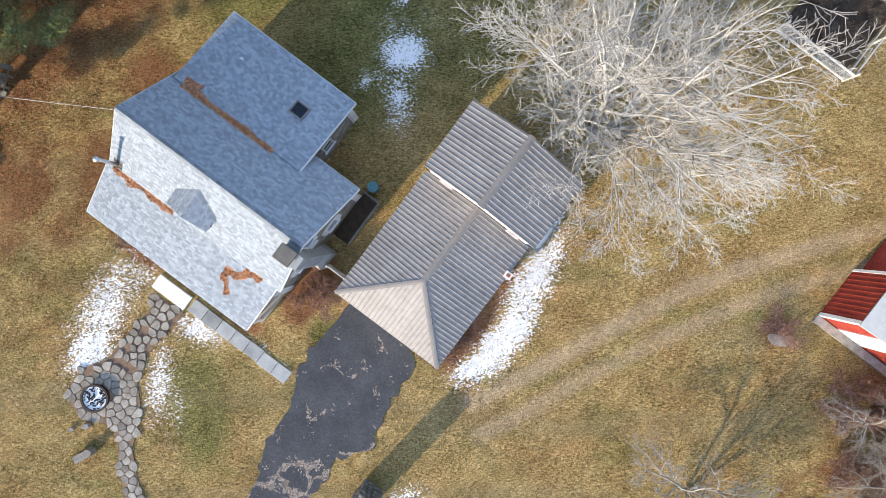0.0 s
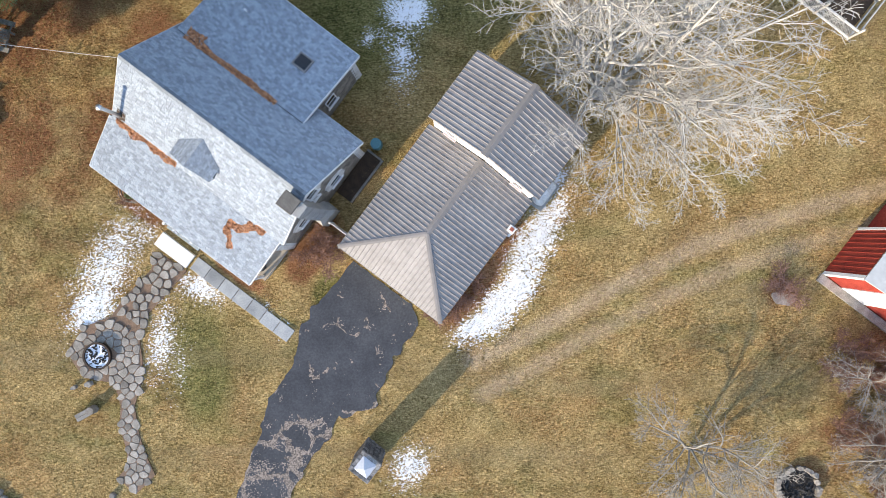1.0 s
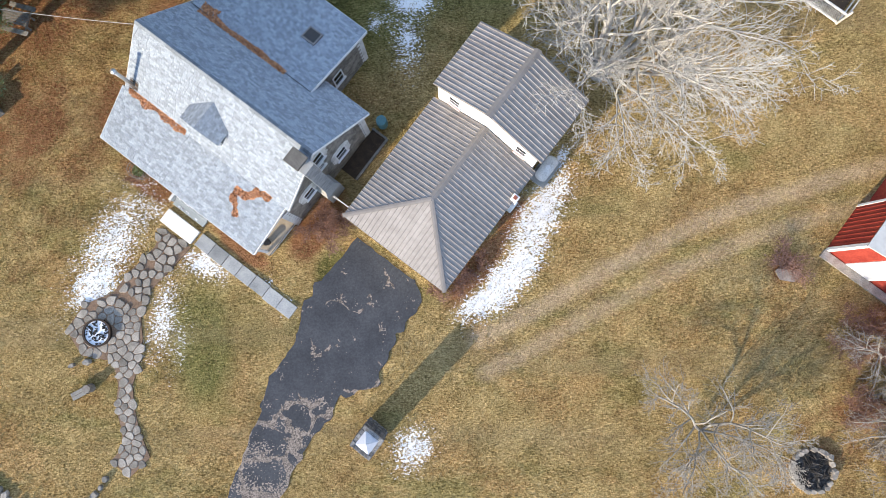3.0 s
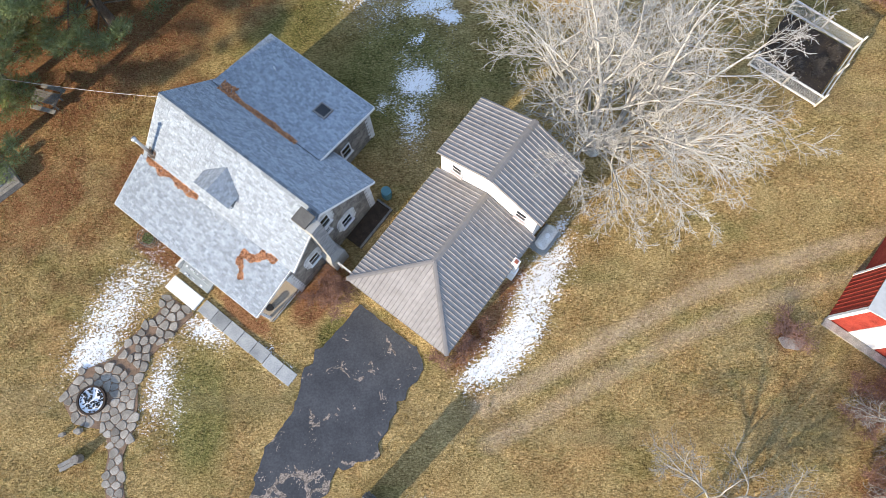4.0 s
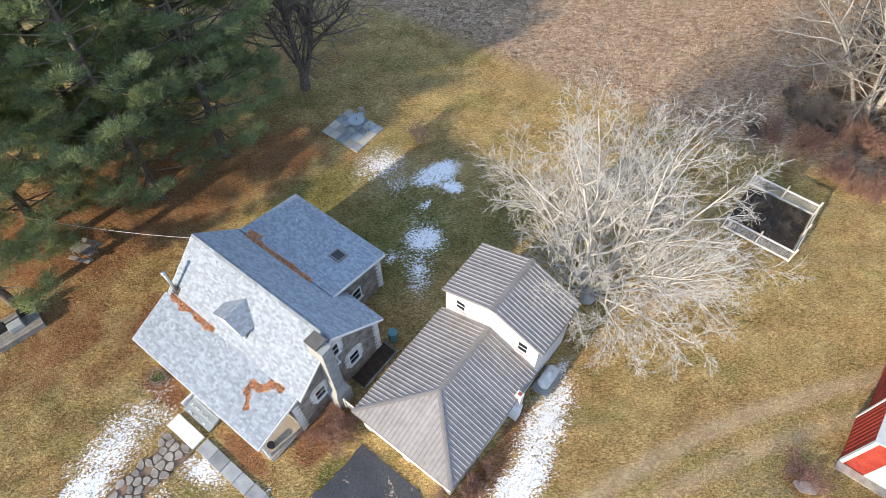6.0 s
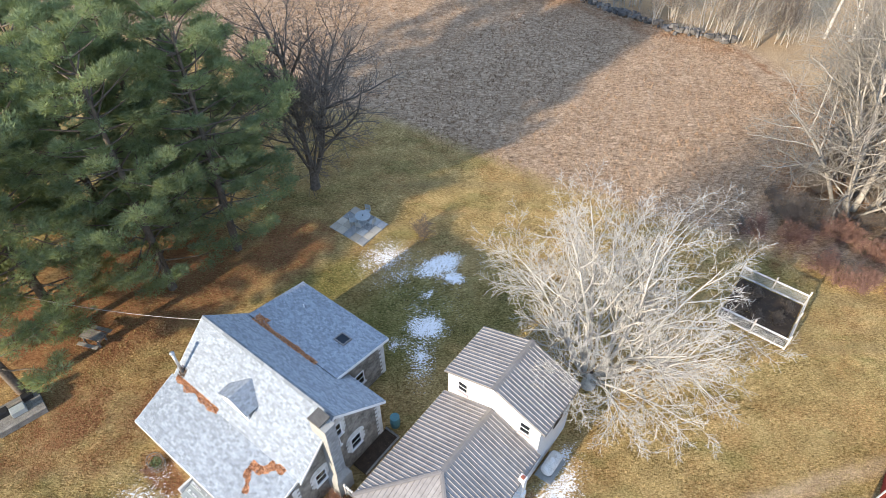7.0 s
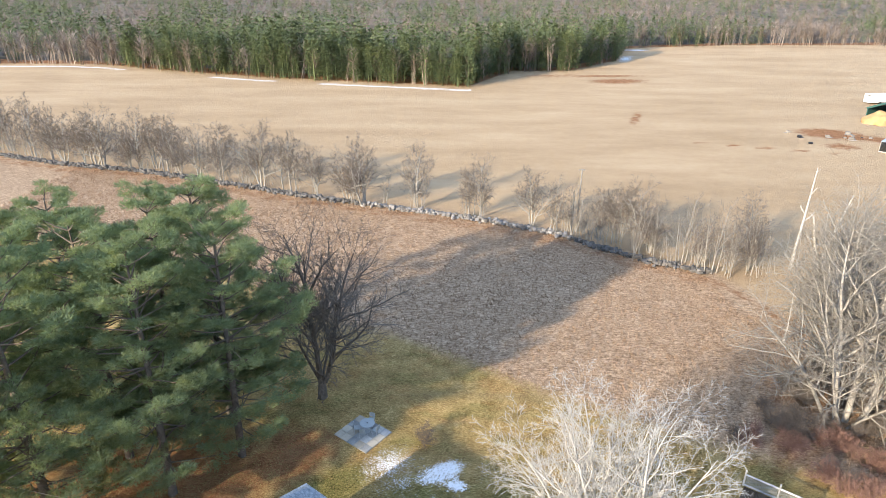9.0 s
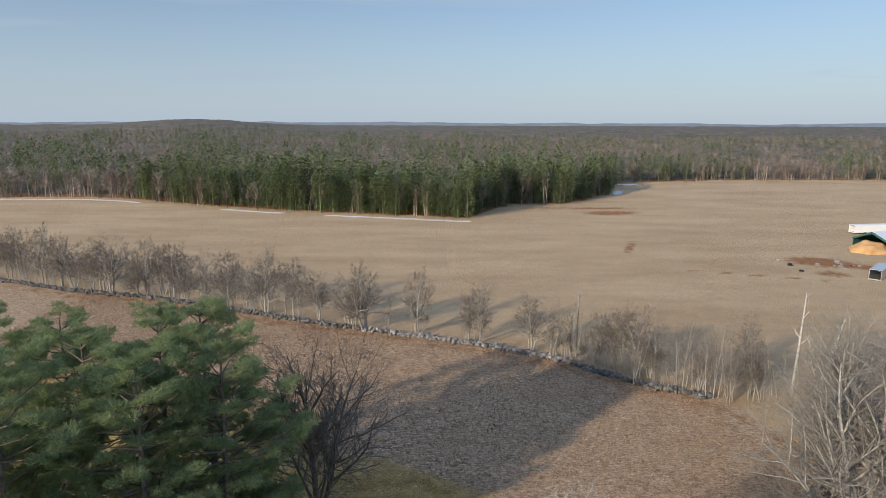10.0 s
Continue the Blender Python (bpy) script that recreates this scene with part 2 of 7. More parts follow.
# ---- ground: one sheet to the horizon ----
DRIVE = [(-5.3, -3.7), (-2.1, -6.1), (-1.85, -7.3), (-3.3, -9.4), (-3.75, -10.9), (-4.5, -11.85), (-6.1, -12.3), (-6.9, -13.8), (-7.8, -14.8), (-9.2, -17.6), (-10.4, -20.5), (-13.2, -27), (-16.4, -27), (-12.7, -18.9), (-11.5, -16.1), (-10.3, -13.1), (-10.0, -11.6), (-8.4, -9.2), (-8.05, -7.0), (-6.2, -4.9)]
PATH_EDGE = [(-15.76, -3.22), (-14.24, -4.28), (-15.3, -5.5), (-16.46, -6.72), (-16.83, -7.93), (-16.68, -9.15), (-16.77, -10.37), (-17.14, -11.59), (-16.99, -12.8), (-16.68, -14.02), (-16.07, -15.39), (-17.14, -16.45), (-18.12, -15.54), (-17.6, -14.93), (-17.6, -14.02), (-17.99, -12.8), (-17.9, -11.59), (-18.21, -10.37), (-19.89, -10.07), (-20.81, -8.7), (-19.89, -7.33), (-18.36, -6.72), (-17.44, -5.5), (-16.22, -4.28)]
# snow: centre, half length, half width, turn, how thick it lies
SNOWS = [(-18.6, -4.2, 3.6, 1.3, 62, 0.92), (-19.4, -6.3, 1.3, 0.9, 50, 1.4), (-17.0, -2.6, 1.6, 1.0, 30, 0.7), (-13.5, -5.2, 1.3, 0.7, -30, 1.0), (-15.6, -8.0, 2.3, 0.75, 80, 0.85), (-14.7, -9.7, 1.8, 0.5, 80, 0.55), (4.6, -2.5, 2.9, 1.0, 62, 1.15), (2.9, -5.9, 2.4, 0.85, 48, 1.45), (1.6, -7.0, 1.6, 0.6, 35, 1.3), (3.4, -4.6, 2.2, 0.5, 60, 1.0), (5.7, 0.5, 1.1, 0.35, 55, 0.9), (-2.2, -14.9, 1.2, 0.95, 60, 1.0), (-1.6, 15.3, 1.5, 0.7, 30, 1.7), (-0.5, 14.1, 0.7, 0.45, -20, 1.7), (-2.3, 9.6, 1.1, 0.95, 0, 1.4), (-2.6, 7.2, 1.9, 0.8, 90, 0.85), (-5.6, 16.1, 1.9, 1.4, 40, 0.85), (-4.4, 14.3, 2.0, 1.3, 30, 0.55), (-2.25, 12.6, 0.35, 0.25, 20, 1.3), (1.6, 15.2, 0.5, 1.2, 0, 0.5), (-4.3, 8.2, 0.7, 0.5, 50, 0.8), (-17.7, -10.9, 0.45, 0.9, 10, 0.6), (-9.6, -6.9, 1.2, 0.45, -38, 0.6), (-9.9, -6.0, 0.6, 0.3, -38, 0.5), (-1.0, 12.0, 1.2, 2.5, 20, 0.3), (-2.8, 11.3, 1.5, 1.0, 70, 0.45)]
# brown needle and leaf litter
LITTER = [(-24, 12, 12, 8.0, 40, 1.0), (-19, 14, 8, 6, 20, 0.9), (-13.0, 17.0, 5.0, 4.0, 40, 0.9), (-18, 4.0, 5.5, 3.2, 50, 0.7), (-23.5, 2.5, 6.0, 3.6, 60, 0.8), (-15.4, 8.0, 3.6, 2.6, -37, 0.85), (-20.5, 0.5, 4.5, 3.2, 60, 0.55), (-16.5, 3.2, 3.0, 1.8, 50, 0.85), (-11.5, -4.2, 2.2, 0.65, -37, 1.4), (-7.4, -3.1, 2.4, 1.1, 53, 1.4), (1.3, -5.3, 2.8, 0.75, 53, 1.4), (3.0, -2.6, 1.6, 0.5, 53, 1.2), (-16.6, -0.6, 1.9, 0.9, -37, 1.3), (-22.5, -3.5, 6, 3.5, 70, 0.42), (-5.2, -4.2, 0.9, 0.5, -37, 1.0), (-2.5, 1.2, 0.6, 4.0, -37, 0.6), (17.6, -5.25, 1.3, 1.2, 0, 0.8), (20.0, -14.0, 5, 4, 30, 0.6), (24, -8, 3, 3, 0, 0.8), (25, 17, 6, 4, 50, 0.5), (30, 25, 7, 7, 0, 0.55), (13.5, 15.5, 5, 4, 30, 0.4)]
# green in the lawn
GREENS = [(-13.5, -9.5, 2.6, 4.6, 10, 0.9), (-11.0, -8.5, 2, 3, 30, 0.6), (-6.7, -5.2, 0.9, 1.4, -37, 1.0), (-9.5, 13.5, 5.5, 2.4, 38, 0.9), (-5.5, 17.5, 4.5, 2.0, 40, 0.6), (2.0, 11.0, 7, 6, 30, 0.7), (-4, 10, 7, 5, 45, 0.9), (15, 3, 8, 6, 30, 0.35), (2.0, -12.5, 3.5, 2.0, 30, 0.4), (19, -10, 3, 3, 0, 0.35), (22, 14, 6, 3, -30, 0.6), (13.8, -13.0, 4, 2, 20, 0.4)]
TRACK = [(1.2, -9.2), (3.6, -8.0), (6.4, -6.4), (9.6, -4.7), (12.6, -3.2), (15.6, -2.0), (19.5, -0.8), (24.5, 0.5)]
FIELD_EDGE = [(-60, 62), (-26, 47), (-13.2, 36.5), (-7.9, 35.5), (1.5, 29.2), (6.4, 25.5), (19.3, 18.5), (27, 15), (40, 12)]
WALL_LINE = [(-150, 128), (-100.3, 108.1), (-78.7, 99.4), (-62.8, 95.6), (-36.9, 85.2), (-26.5, 80.6), (-15.1, 76.4), (-5.4, 73.0), (5.2, 68.9), (15.6, 63.4), (18.3, 60.3), (25.7, 53.9), (31.7, 50.7)]
WOOD_EDGE = [(-900, 300), (-330, 275), (-213, 262), (-174, 264), (-153, 260), (-125, 245), (-77, 226), (-45, 217), (5, 205), (24, 246), (49, 249), (78, 286), (96, 345), (164, 366), (272, 371), (900, 400)]


def along(x, line):
    return float(np.interp(x, [p[0] for p in line], [p[1] for p in line]))


def patches(X, Y, spots):
    out = np.zeros_like(X)
    for cx, cy, a, b, turn, amount in spots:
        c, s = math.cos(radians(turn)), math.sin(radians(turn))
        p, q = ((X - cx) * c + (Y - cy) * s) / a, (-(X - cx) * s + (Y - cy) * c) / b
        out = np.maximum(out, amount * (np.clip(1.3 - np.sqrt(p * p + q * q) * 0.95, 0, 1) if spots is not SNOWS else np.clip(1.02 - 0.55 * np.sqrt(p * p + q * q), 0, 1) * 0.86))
    return out


def steps(near0, near1, fine, far):
    """Lines of the ground sheet: close together by the house, wider over the fields, very wide beyond."""
    out, v, s = list(np.arange(near0, near1, fine)), near1, fine
    while v < far:
        out.append(v)
        s = min(s * 1.1, 2.4) if v < 380 else s * 1.25
        v += s
    return out


def build_ground():
    xs = [-v for v in steps(0, 30, 0.43, 4300)[:0:-1]] + steps(0, 30, 0.43, 4300)
    ys = [-v for v in steps(0, 22, 0.43, 1500)[:0:-1]] + steps(0, 34, 0.43, 4600)
    X, Y = np.meshgrid(xs, ys)
    Z = np.vectorize(ground_z)(X, Y)
    near = np.exp(-((np.hypot(X, Y) / 120) ** 2))
    lump = np.vectorize(lambda x, y: noise.noise(Vector((x * 0.35, y * 0.35, 0))) * 0.06 + noise.noise(Vector((x * 1.3, y * 1.3, 4))) * 0.018)(X, Y)
    Z = Z + lump * near - 0.03
    w, h = len(xs), len(ys)
    me = bpy.data.meshes.new("ground")
    idx = np.arange(w * h).reshape(h, w)
    quads = np.stack([idx[:-1, :-1], idx[:-1, 1:], idx[1:, 1:], idx[1:, :-1]], -1).reshape(-1, 4)
    me.from_pydata(np.stack([X, Y, Z], -1).reshape(-1, 3).tolist(), [], quads.tolist())
    edge = np.vectorize(lambda x: along(x, FIELD_EDGE))(X)
    wall = np.vectorize(lambda x: along(x, WALL_LINE))(X)
    wall = np.where(X > 31.7, 50.7 - (X - 31.7) * 3.0, wall)
    meadow = np.clip((Y - edge) / 2.0 + 0.5, 0, 1)
    field = np.clip((Y - wall - 1.5) / 3.0, 0, 1)
    verge = np.exp(-(((Y - wall + 2.0) / 3.2) ** 2)) * (X < 40)
    layers = {"snow": patches(X, Y, SNOWS), "litter": np.maximum(patches(X, Y, LITTER), 0.6 * verge), "green": patches(X, Y, GREENS) * 1.25, "meadow": meadow, "field": field}
    # thin snow lies along the shaded foot of the woods
    wood = np.vectorize(lambda x: along(x, WOOD_EDGE))(X)
    strip = np.exp(-(((Y - wood + 6.0) / 1.7) ** 2)) * (((X > -260) & (X < -140)) | ((X > -95) & (X < -66)) | ((X > -50) & (X < 6))) * 0.95
    corner = patches(X, Y, [(84, 296, 4, 16, -20, 0.75), (100, 338, 8, 4, 0, 1.0)])
    layers["snow"] = np.maximum(layers["snow"], np.maximum(strip, corner))
    layers["litter"] = np.maximum(layers["litter"], patches(X, Y, [(62, 222, 13, 7, 10, 1.0), (60, 236, 20, 4, 5, 0.9), (40, 236, 22, 7, 10, 0.6), (93, 133, 9, 7, -20, 1.2), (101, 127, 8, 4, -20, 1.1), (70, 118, 26, 1.0, -20, 0.9), (88, 120, 5, 4, 0, 0.9), (50, 152, 1.6, 14, -20, 0.9)]))
    layers["litter"] = np.maximum(layers["litter"], np.clip((Y - wood) / 6, 0, 0.8))
    # two pale wheel tracks curve across the lawn
    wear = np.zeros_like(X)
    for line, amount in ((TRACK, 1.0), ([(x + 0.5, y - 1.7) for x, y in TRACK], 0.8)):
        for (x1, y1), (x2, y2) in zip(line, line[1:]):
            t = np.clip(((X - x1) * (x2 - x1) + (Y - y1) * (y2 - y1)) / ((x2 - x1) ** 2 + (y2 - y1) ** 2), 0, 1)
            wear = np.maximum(wear, amount * np.exp(-((np.hypot(X - x1 - t * (x2 - x1), Y - y1 - t * (y2 - y1)) / 0.55) ** 2)))
    layers["track"] = wear
    for name, a in layers.items():
        me.attributes.new(name, "FLOAT", "POINT").data.foreach_set("value", a.astype(np.float32).ravel())
    me.polygons.foreach_set("use_smooth", [True] * len(me.polygons))
    me.materials.append(GROUND)
    return tagged(new("ground", me), "tan winter lawn and fields with old snow and leaf litter", "ground", kind="structure")


def ground_material():
    m = bpy.data.materials.new("winter_ground")
    m.use_nodes = True
    n, l = m.node_tree.nodes, m.node_tree.links
    p = n["Principled BSDF"]
    c = n.new("ShaderNodeTexCoord")

    def tex(scale, detail=5, rough=0.6, stretch=None):
        t = n.new("ShaderNodeTexNoise")
        t.inputs["Scale"].default_value, t.inputs["Detail"].default_value, t.inputs["Roughness"].default_value = scale, detail, rough
        v = c.outputs["Object"]
        if stretch:
            s = n.new("ShaderNodeMapping")
            s.inputs["Rotation"].default_value, s.inputs["Scale"].default_value = (0, 0, radians(stretch[0])), (stretch[1], stretch[2], 1)
            l.new(v, s.inputs["Vector"])
            v = s.outputs["Vector"]
        l.new(v, t.inputs["Vector"])
        return t.outputs["Fac"]

    def ramp(v, *stops):
        r = n.new("ShaderNodeValToRGB")
        r.color_ramp.elements[0].position, r.color_ramp.elements[0].color = stops[0][0], (*stops[0][1], 1)
        r.color_ramp.elements[1].position, r.color_ramp.elements[1].color = stops[-1][0], (*stops[-1][1], 1)
        for pos, col in stops[1:-1]:
            r.color_ramp.elements.new(pos).color = (*col, 1)
        l.new(v, r.inputs["Fac"])
        return r.outputs["Color"]

    def mix(f, a, b):
        x = n.new("ShaderNodeMix")
        x.data_type = "RGBA"
        l.new(f, x.inputs["Factor"]), l.new(a, x.inputs["A"]), l.new(b, x.inputs["B"])
        return x.outputs["Result"]

    def math2(op, a, b):
        x = n.new("ShaderNodeMath")
        x.operation, x.use_clamp = op, op != "MULTIPLY_ADD"
        for k, v in enumerate((a, b)):
            if isinstance(v, (int, float)):
                x.inputs[k].default_value = v
            else:
                l.new(v, x.inputs[k])
        return x.outputs["Value"]

    def layer(name):
        a = n.new("ShaderNodeAttribute")
        a.attribute_name = name
        return a.outputs["Fac"]

    def cover(name, grain, low, soft):
        """Where a layer covers: its thickness against a noise."""
        s = n.new("ShaderNodeMath")
        s.operation = "SUBTRACT"
        l.new(layer(name), s.inputs[0]), l.new(grain, s.inputs[1])
        r = n.new("ShaderNodeMapRange")
        r.inputs["From Min"].default_value, r.inputs["From Max"].default_value = low, low + soft
        l.new(s.outputs["Value"], r.inputs["Value"])
        return r.outputs["Result"]

    big, mid, fine, grain = tex(0.12), tex(0.6), tex(5.0, 6, 0.8), tex(14, 4, 0.7)
    both = n.new("ShaderNodeMix")
    both.inputs["Factor"].default_value = 0.85
    comb = n.new("ShaderNodeMix")
    comb.inputs["Factor"].default_value = 0.55
    l.new(tex(9.0, 5, 0.85), comb.inputs["A"]), l.new(tex(8.0, 5, 0.85, (-38, 0.55, 1.7)), comb.inputs["B"])
    l.new(mid, both.inputs["A"]), l.new(comb.outputs["Result"], both.inputs["B"])
    two = both.outputs["Result"]
    lawn = ramp(two, (0.42, (0.13, 0.086, 0.03)), (0.5, (0.4, 0.28, 0.112)), (0.58, (0.77, 0.575, 0.27)))
    green = ramp(two, (0.42, (0.055, 0.055, 0.016)), (0.5, (0.2, 0.185, 0.058)), (0.59, (0.48, 0.41, 0.165)))
    litter = ramp(two, (0.41, (0.13, 0.055, 0.024)), (0.5, (0.31, 0.152, 0.072)), (0.6, (0.5, 0.28, 0.145)))
    tussock = n.new("ShaderNodeMix")
    tussock.inputs["Factor"].default_value = 0.5
    l.new(tex(2.6, 5, 0.85, (-20, 0.7, 1.5)), tussock.inputs["A"]), l.new(two, tussock.inputs["B"])
    meadow = ramp(tussock.outputs["Result"], (0.41, (0.15, 0.098, 0.06)), (0.5, (0.42, 0.295, 0.19)), (0.58, (0.74, 0.56, 0.385)))
    streaks = tex(0.05, 8, 0.7, (12, 0.45, 1.3))
    rows = n.new("ShaderNodeMix")
    rows.inputs["Factor"].default_value = 0.62
    l.new(streaks, rows.inputs["A"]), l.new(two, rows.inputs["B"])
    field = ramp(rows.outputs["Result"], (0.38, (0.355, 0.245, 0.14)), (0.5, (0.48, 0.345, 0.207)), (0.62, (0.58, 0.44, 0.282)))
    snow = ramp(grain, (0.3, (0.78, 0.78, 0.78)), (0.7, (0.92, 0.915, 0.91)))
    # orange, tan and olive drift into one another over the whole lawn
    worn = ramp(two, (0.42, (0.17, 0.09, 0.032)), (0.5, (0.43, 0.265, 0.105)), (0.58, (0.76, 0.52, 0.24)))
    lawn = mix(ramp(tex(0.22, 4, 0.65), (0.47, (0, 0, 0)), (0.6, (0.75, 0.75, 0.75))), lawn, worn)
    lawn = mix(ramp(tex(0.35, 4, 0.65, (28, 0.5, 1.2)), (0.52, (0, 0, 0)), (0.64, (0.6, 0.6, 0.6))), lawn, green)
    col = mix(cover("green", big, 0.0, 0.5), lawn, green)
    # paler mown tracks
    swath = tex(0.16, 3, 0.5, (34, 0.14, 2.0))
    col = mix(math2("MULTIPLY", ramp(swath, (0.52, (0, 0, 0)), (0.62, (1, 1, 1))), 0.35), col, ramp(two, (0.36, (0.2, 0.15, 0.07)), (0.64, (0.4, 0.32, 0.18))))
    col = mix(math2("MULTIPLY", cover("track", mid, -0.3, 0.7), 0.7), col, ramp(two, (0.4, (0.4, 0.275, 0.165)), (0.6, (0.78, 0.61, 0.42))))
    col = mix(layer("meadow"), col, meadow)
    col = mix(layer("field"), col, field)
    col = mix(cover("litter", mid, -0.12, 0.42), col, litter)
    speck = n.new("ShaderNodeMix")
    speck.inputs["Factor"].default_value = 0.75
    l.new(fine, speck.inputs["A"]), l.new(tex(9.5, 3, 0.7, (-38, 0.8, 1.3)), speck.inputs["B"])
    wide = n.new("ShaderNodeMapRange")
    wide.inputs["From Min"].default_value, wide.inputs["From Max"].default_value = 0.36, 0.64
    clump = n.new("ShaderNodeMix")
    clump.inputs["Factor"].default_value = 0.14
    l.new(speck.outputs["Result"], clump.inputs["A"]), l.new(tex(1.3, 4, 0.6), clump.inputs["B"])
    l.new(clump.outputs["Result"], wide.inputs["Value"])
    lies = cover("snow", wide.outputs["Result"], 0.03, 0.07)
    col = mix(lies, col, snow)
    l.new(col, p.inputs["Base Color"])
    p.inputs["Roughness"].default_value, p.inputs["Specular IOR Level"].default_value = 0.95, 0.1
    height = n.new("ShaderNodeMath")
    height.operation = "MULTIPLY_ADD"
    height.inputs[1].default_value = 0.5
    l.new(fine, height.inputs[0]), l.new(grain, height.inputs[2])
    bp = n.new("ShaderNodeBump")
    bp.inputs["Distance"].default_value = 0.17
    soften = n.new("ShaderNodeMath")
    soften.operation = "MULTIPLY_ADD"
    soften.inputs[1].default_value, soften.inputs[2].default_value = -0.75, 1.0
    l.new(lies, soften.inputs[0]), l.new(soften.outputs["Value"], bp.inputs["Strength"])
    l.new(height.outputs["Value"], bp.inputs["Height"])
    l.new(bp.outputs["Normal"], p.inputs["Normal"])
    return m


GROUND = ground_material()
build_ground()


# ---- driveway: worn blacktop, broken and gravelly towards the road ----
def drive_material():
    m = shade("worn_blacktop", [(0.034, 0.037, 0.043), (0.05, 0.054, 0.062), (0.07, 0.074, 0.082)], 1.4, 14, 0.85, 0.35, gloss=0.25)
    n, l = m.node_tree.nodes, m.node_tree.links
    p = n["Principled BSDF"]
    under = p.inputs["Base Color"].links[0].from_socket
    c, wob, add, cell = n.new("ShaderNodeTexCoord"), n.new("ShaderNodeTexNoise"), n.new("ShaderNodeMixRGB"), n.new("ShaderNodeTexVoronoi")
    wob.inputs["Scale"].default_value = 1.6
    add.blend_type, add.inputs["Fac"].default_value = "ADD", 0.8
    l.new(c.outputs["Object"], wob.inputs["Vector"]), l.new(c.outputs["Object"], add.inputs["Color1"]), l.new(wob.outputs["Color"], add.inputs["Color2"])
    cell.feature, cell.inputs["Scale"].default_value = "DISTANCE_TO_EDGE", 0.55
    l.new(add.outputs["Color"], cell.inputs["Vector"])
    patch, grit = n.new("ShaderNodeTexNoise"), n.new("ShaderNodeTexNoise")
    patch.inputs["Scale"].default_value, patch.inputs["Detail"].default_value = 0.9, 5
    grit.inputs["Scale"].default_value, grit.inputs["Detail"].default_value = 13, 6
    l.new(c.outputs["Object"], patch.inputs["Vector"]), l.new(c.outputs["Object"], grit.inputs["Vector"])
    # wear grows away from the garage
    split, far = n.new("ShaderNodeSeparateXYZ"), n.new("ShaderNodeMapRange")
    l.new(c.outputs["Object"], split.inputs["Vector"])
    far.inputs["From Min"].default_value, far.inputs["From Max"].default_value = -9.5, -17.0
    far.inputs["To Min"].default_value, far.inputs["To Max"].default_value = 0.0, 1.0
    l.new(split.outputs["Y"], far.inputs["Value"])

    def calc(op, a, b, c3=None):
        x = n.new("ShaderNodeMath")
        x.operation = op
        for k, v in enumerate((a, b, c3)):
            if v is None:
                continue
            if isinstance(v, (int, float)):
                x.inputs[k].default_value = v
            else:
                l.new(v, x.inputs[k])
        return x.outputs["Value"]

    width = calc("MULTIPLY_ADD", far.outputs["Result"], 0.07, 0.018)
    width = calc("MULTIPLY", width, calc("MULTIPLY", patch.outputs["Fac"], 2.0))
    crack = calc("LESS_THAN", cell.outputs["Distance"], width)
    crack = calc("MULTIPLY", crack, calc("GREATER_THAN", patch.outputs["Fac"], calc("MULTIPLY_ADD", far.outputs["Result"], -0.24, 0.575)))
    bare = calc("GREATER_THAN", calc("MULTIPLY_ADD", grit.outputs["Fac"], 1.1, patch.outputs["Fac"]), calc("MULTIPLY_ADD", far.outputs["Result"], -0.26, 1.36))
    worn = calc("MAXIMUM", crack, bare)
    gravel = n.new("ShaderNodeValToRGB")
    gravel.color_ramp.elements[0].color, gravel.color_ramp.elements[1].color = (0.07, 0.06, 0.054, 1), (0.32, 0.265, 0.22, 1)
    gravel.color_ramp.elements[0].position, gravel.color_ramp.elements[1].position = 0.38, 0.64
    l.new(grit.outputs["Fac"], gravel.inputs["Fac"])
    mix = n.new("ShaderNodeMix")
    mix.data_type = "RGBA"
    l.new(worn, mix.inputs["Factor"]), l.new(under, mix.inputs["A"]), l.new(gravel.outputs["Color"], mix.inputs["B"])
    l.new(mix.outputs["Result"], p.inputs["Base Color"])
    return m


def build_drive():
    rim = []
    for (x1, y1), (x2, y2) in zip(DRIVE, DRIVE[1:] + DRIVE[:1]):
        k = max(1, int(math.hypot(x2 - x1, y2 - y1) / 0.18))
        for j in range(k):
            x, y = x1 + (x2 - x1) * j / k, y1 + (y2 - y1) * j / k
            w = 0.16 if y < -6 else 0.05
            rim.append((x + w * noise.noise(Vector((x * 1.7, y * 1.7, 1))) * 2, y + w * noise.noise(Vector((x * 1.7, y * 1.7, 7))) * 2))
    ob = part("road", slab(bmesh.new(), rim, -0.08, 0.035), drive_material())
    tagged(ob, "cracked black asphalt driveway with crumbling gravelly edges", "driveway", kind="structure")


build_drive()

# the road at the foot of the drive, with a rough stone edge
ROAD = [(-46.0, 4.0), (-24.6, -16.6), (-22.2, -18.9), (-12.0, -28.7), (10.0, -50.0), (5.0, -55.0), (-16.5, -33.2), (-27.0, -23.2), (-51.0, -0.2)]
tagged(part("road", slab(bmesh.new(), ROAD, -0.1, 0.03), shade("grey_road_asphalt", [(0.1, 0.1, 0.1), (0.145, 0.143, 0.14), (0.19, 0.185, 0.18)], 2.0, 14, 0.9, 0.3)), "grey asphalt road below the lawn", "road", kind="structure")


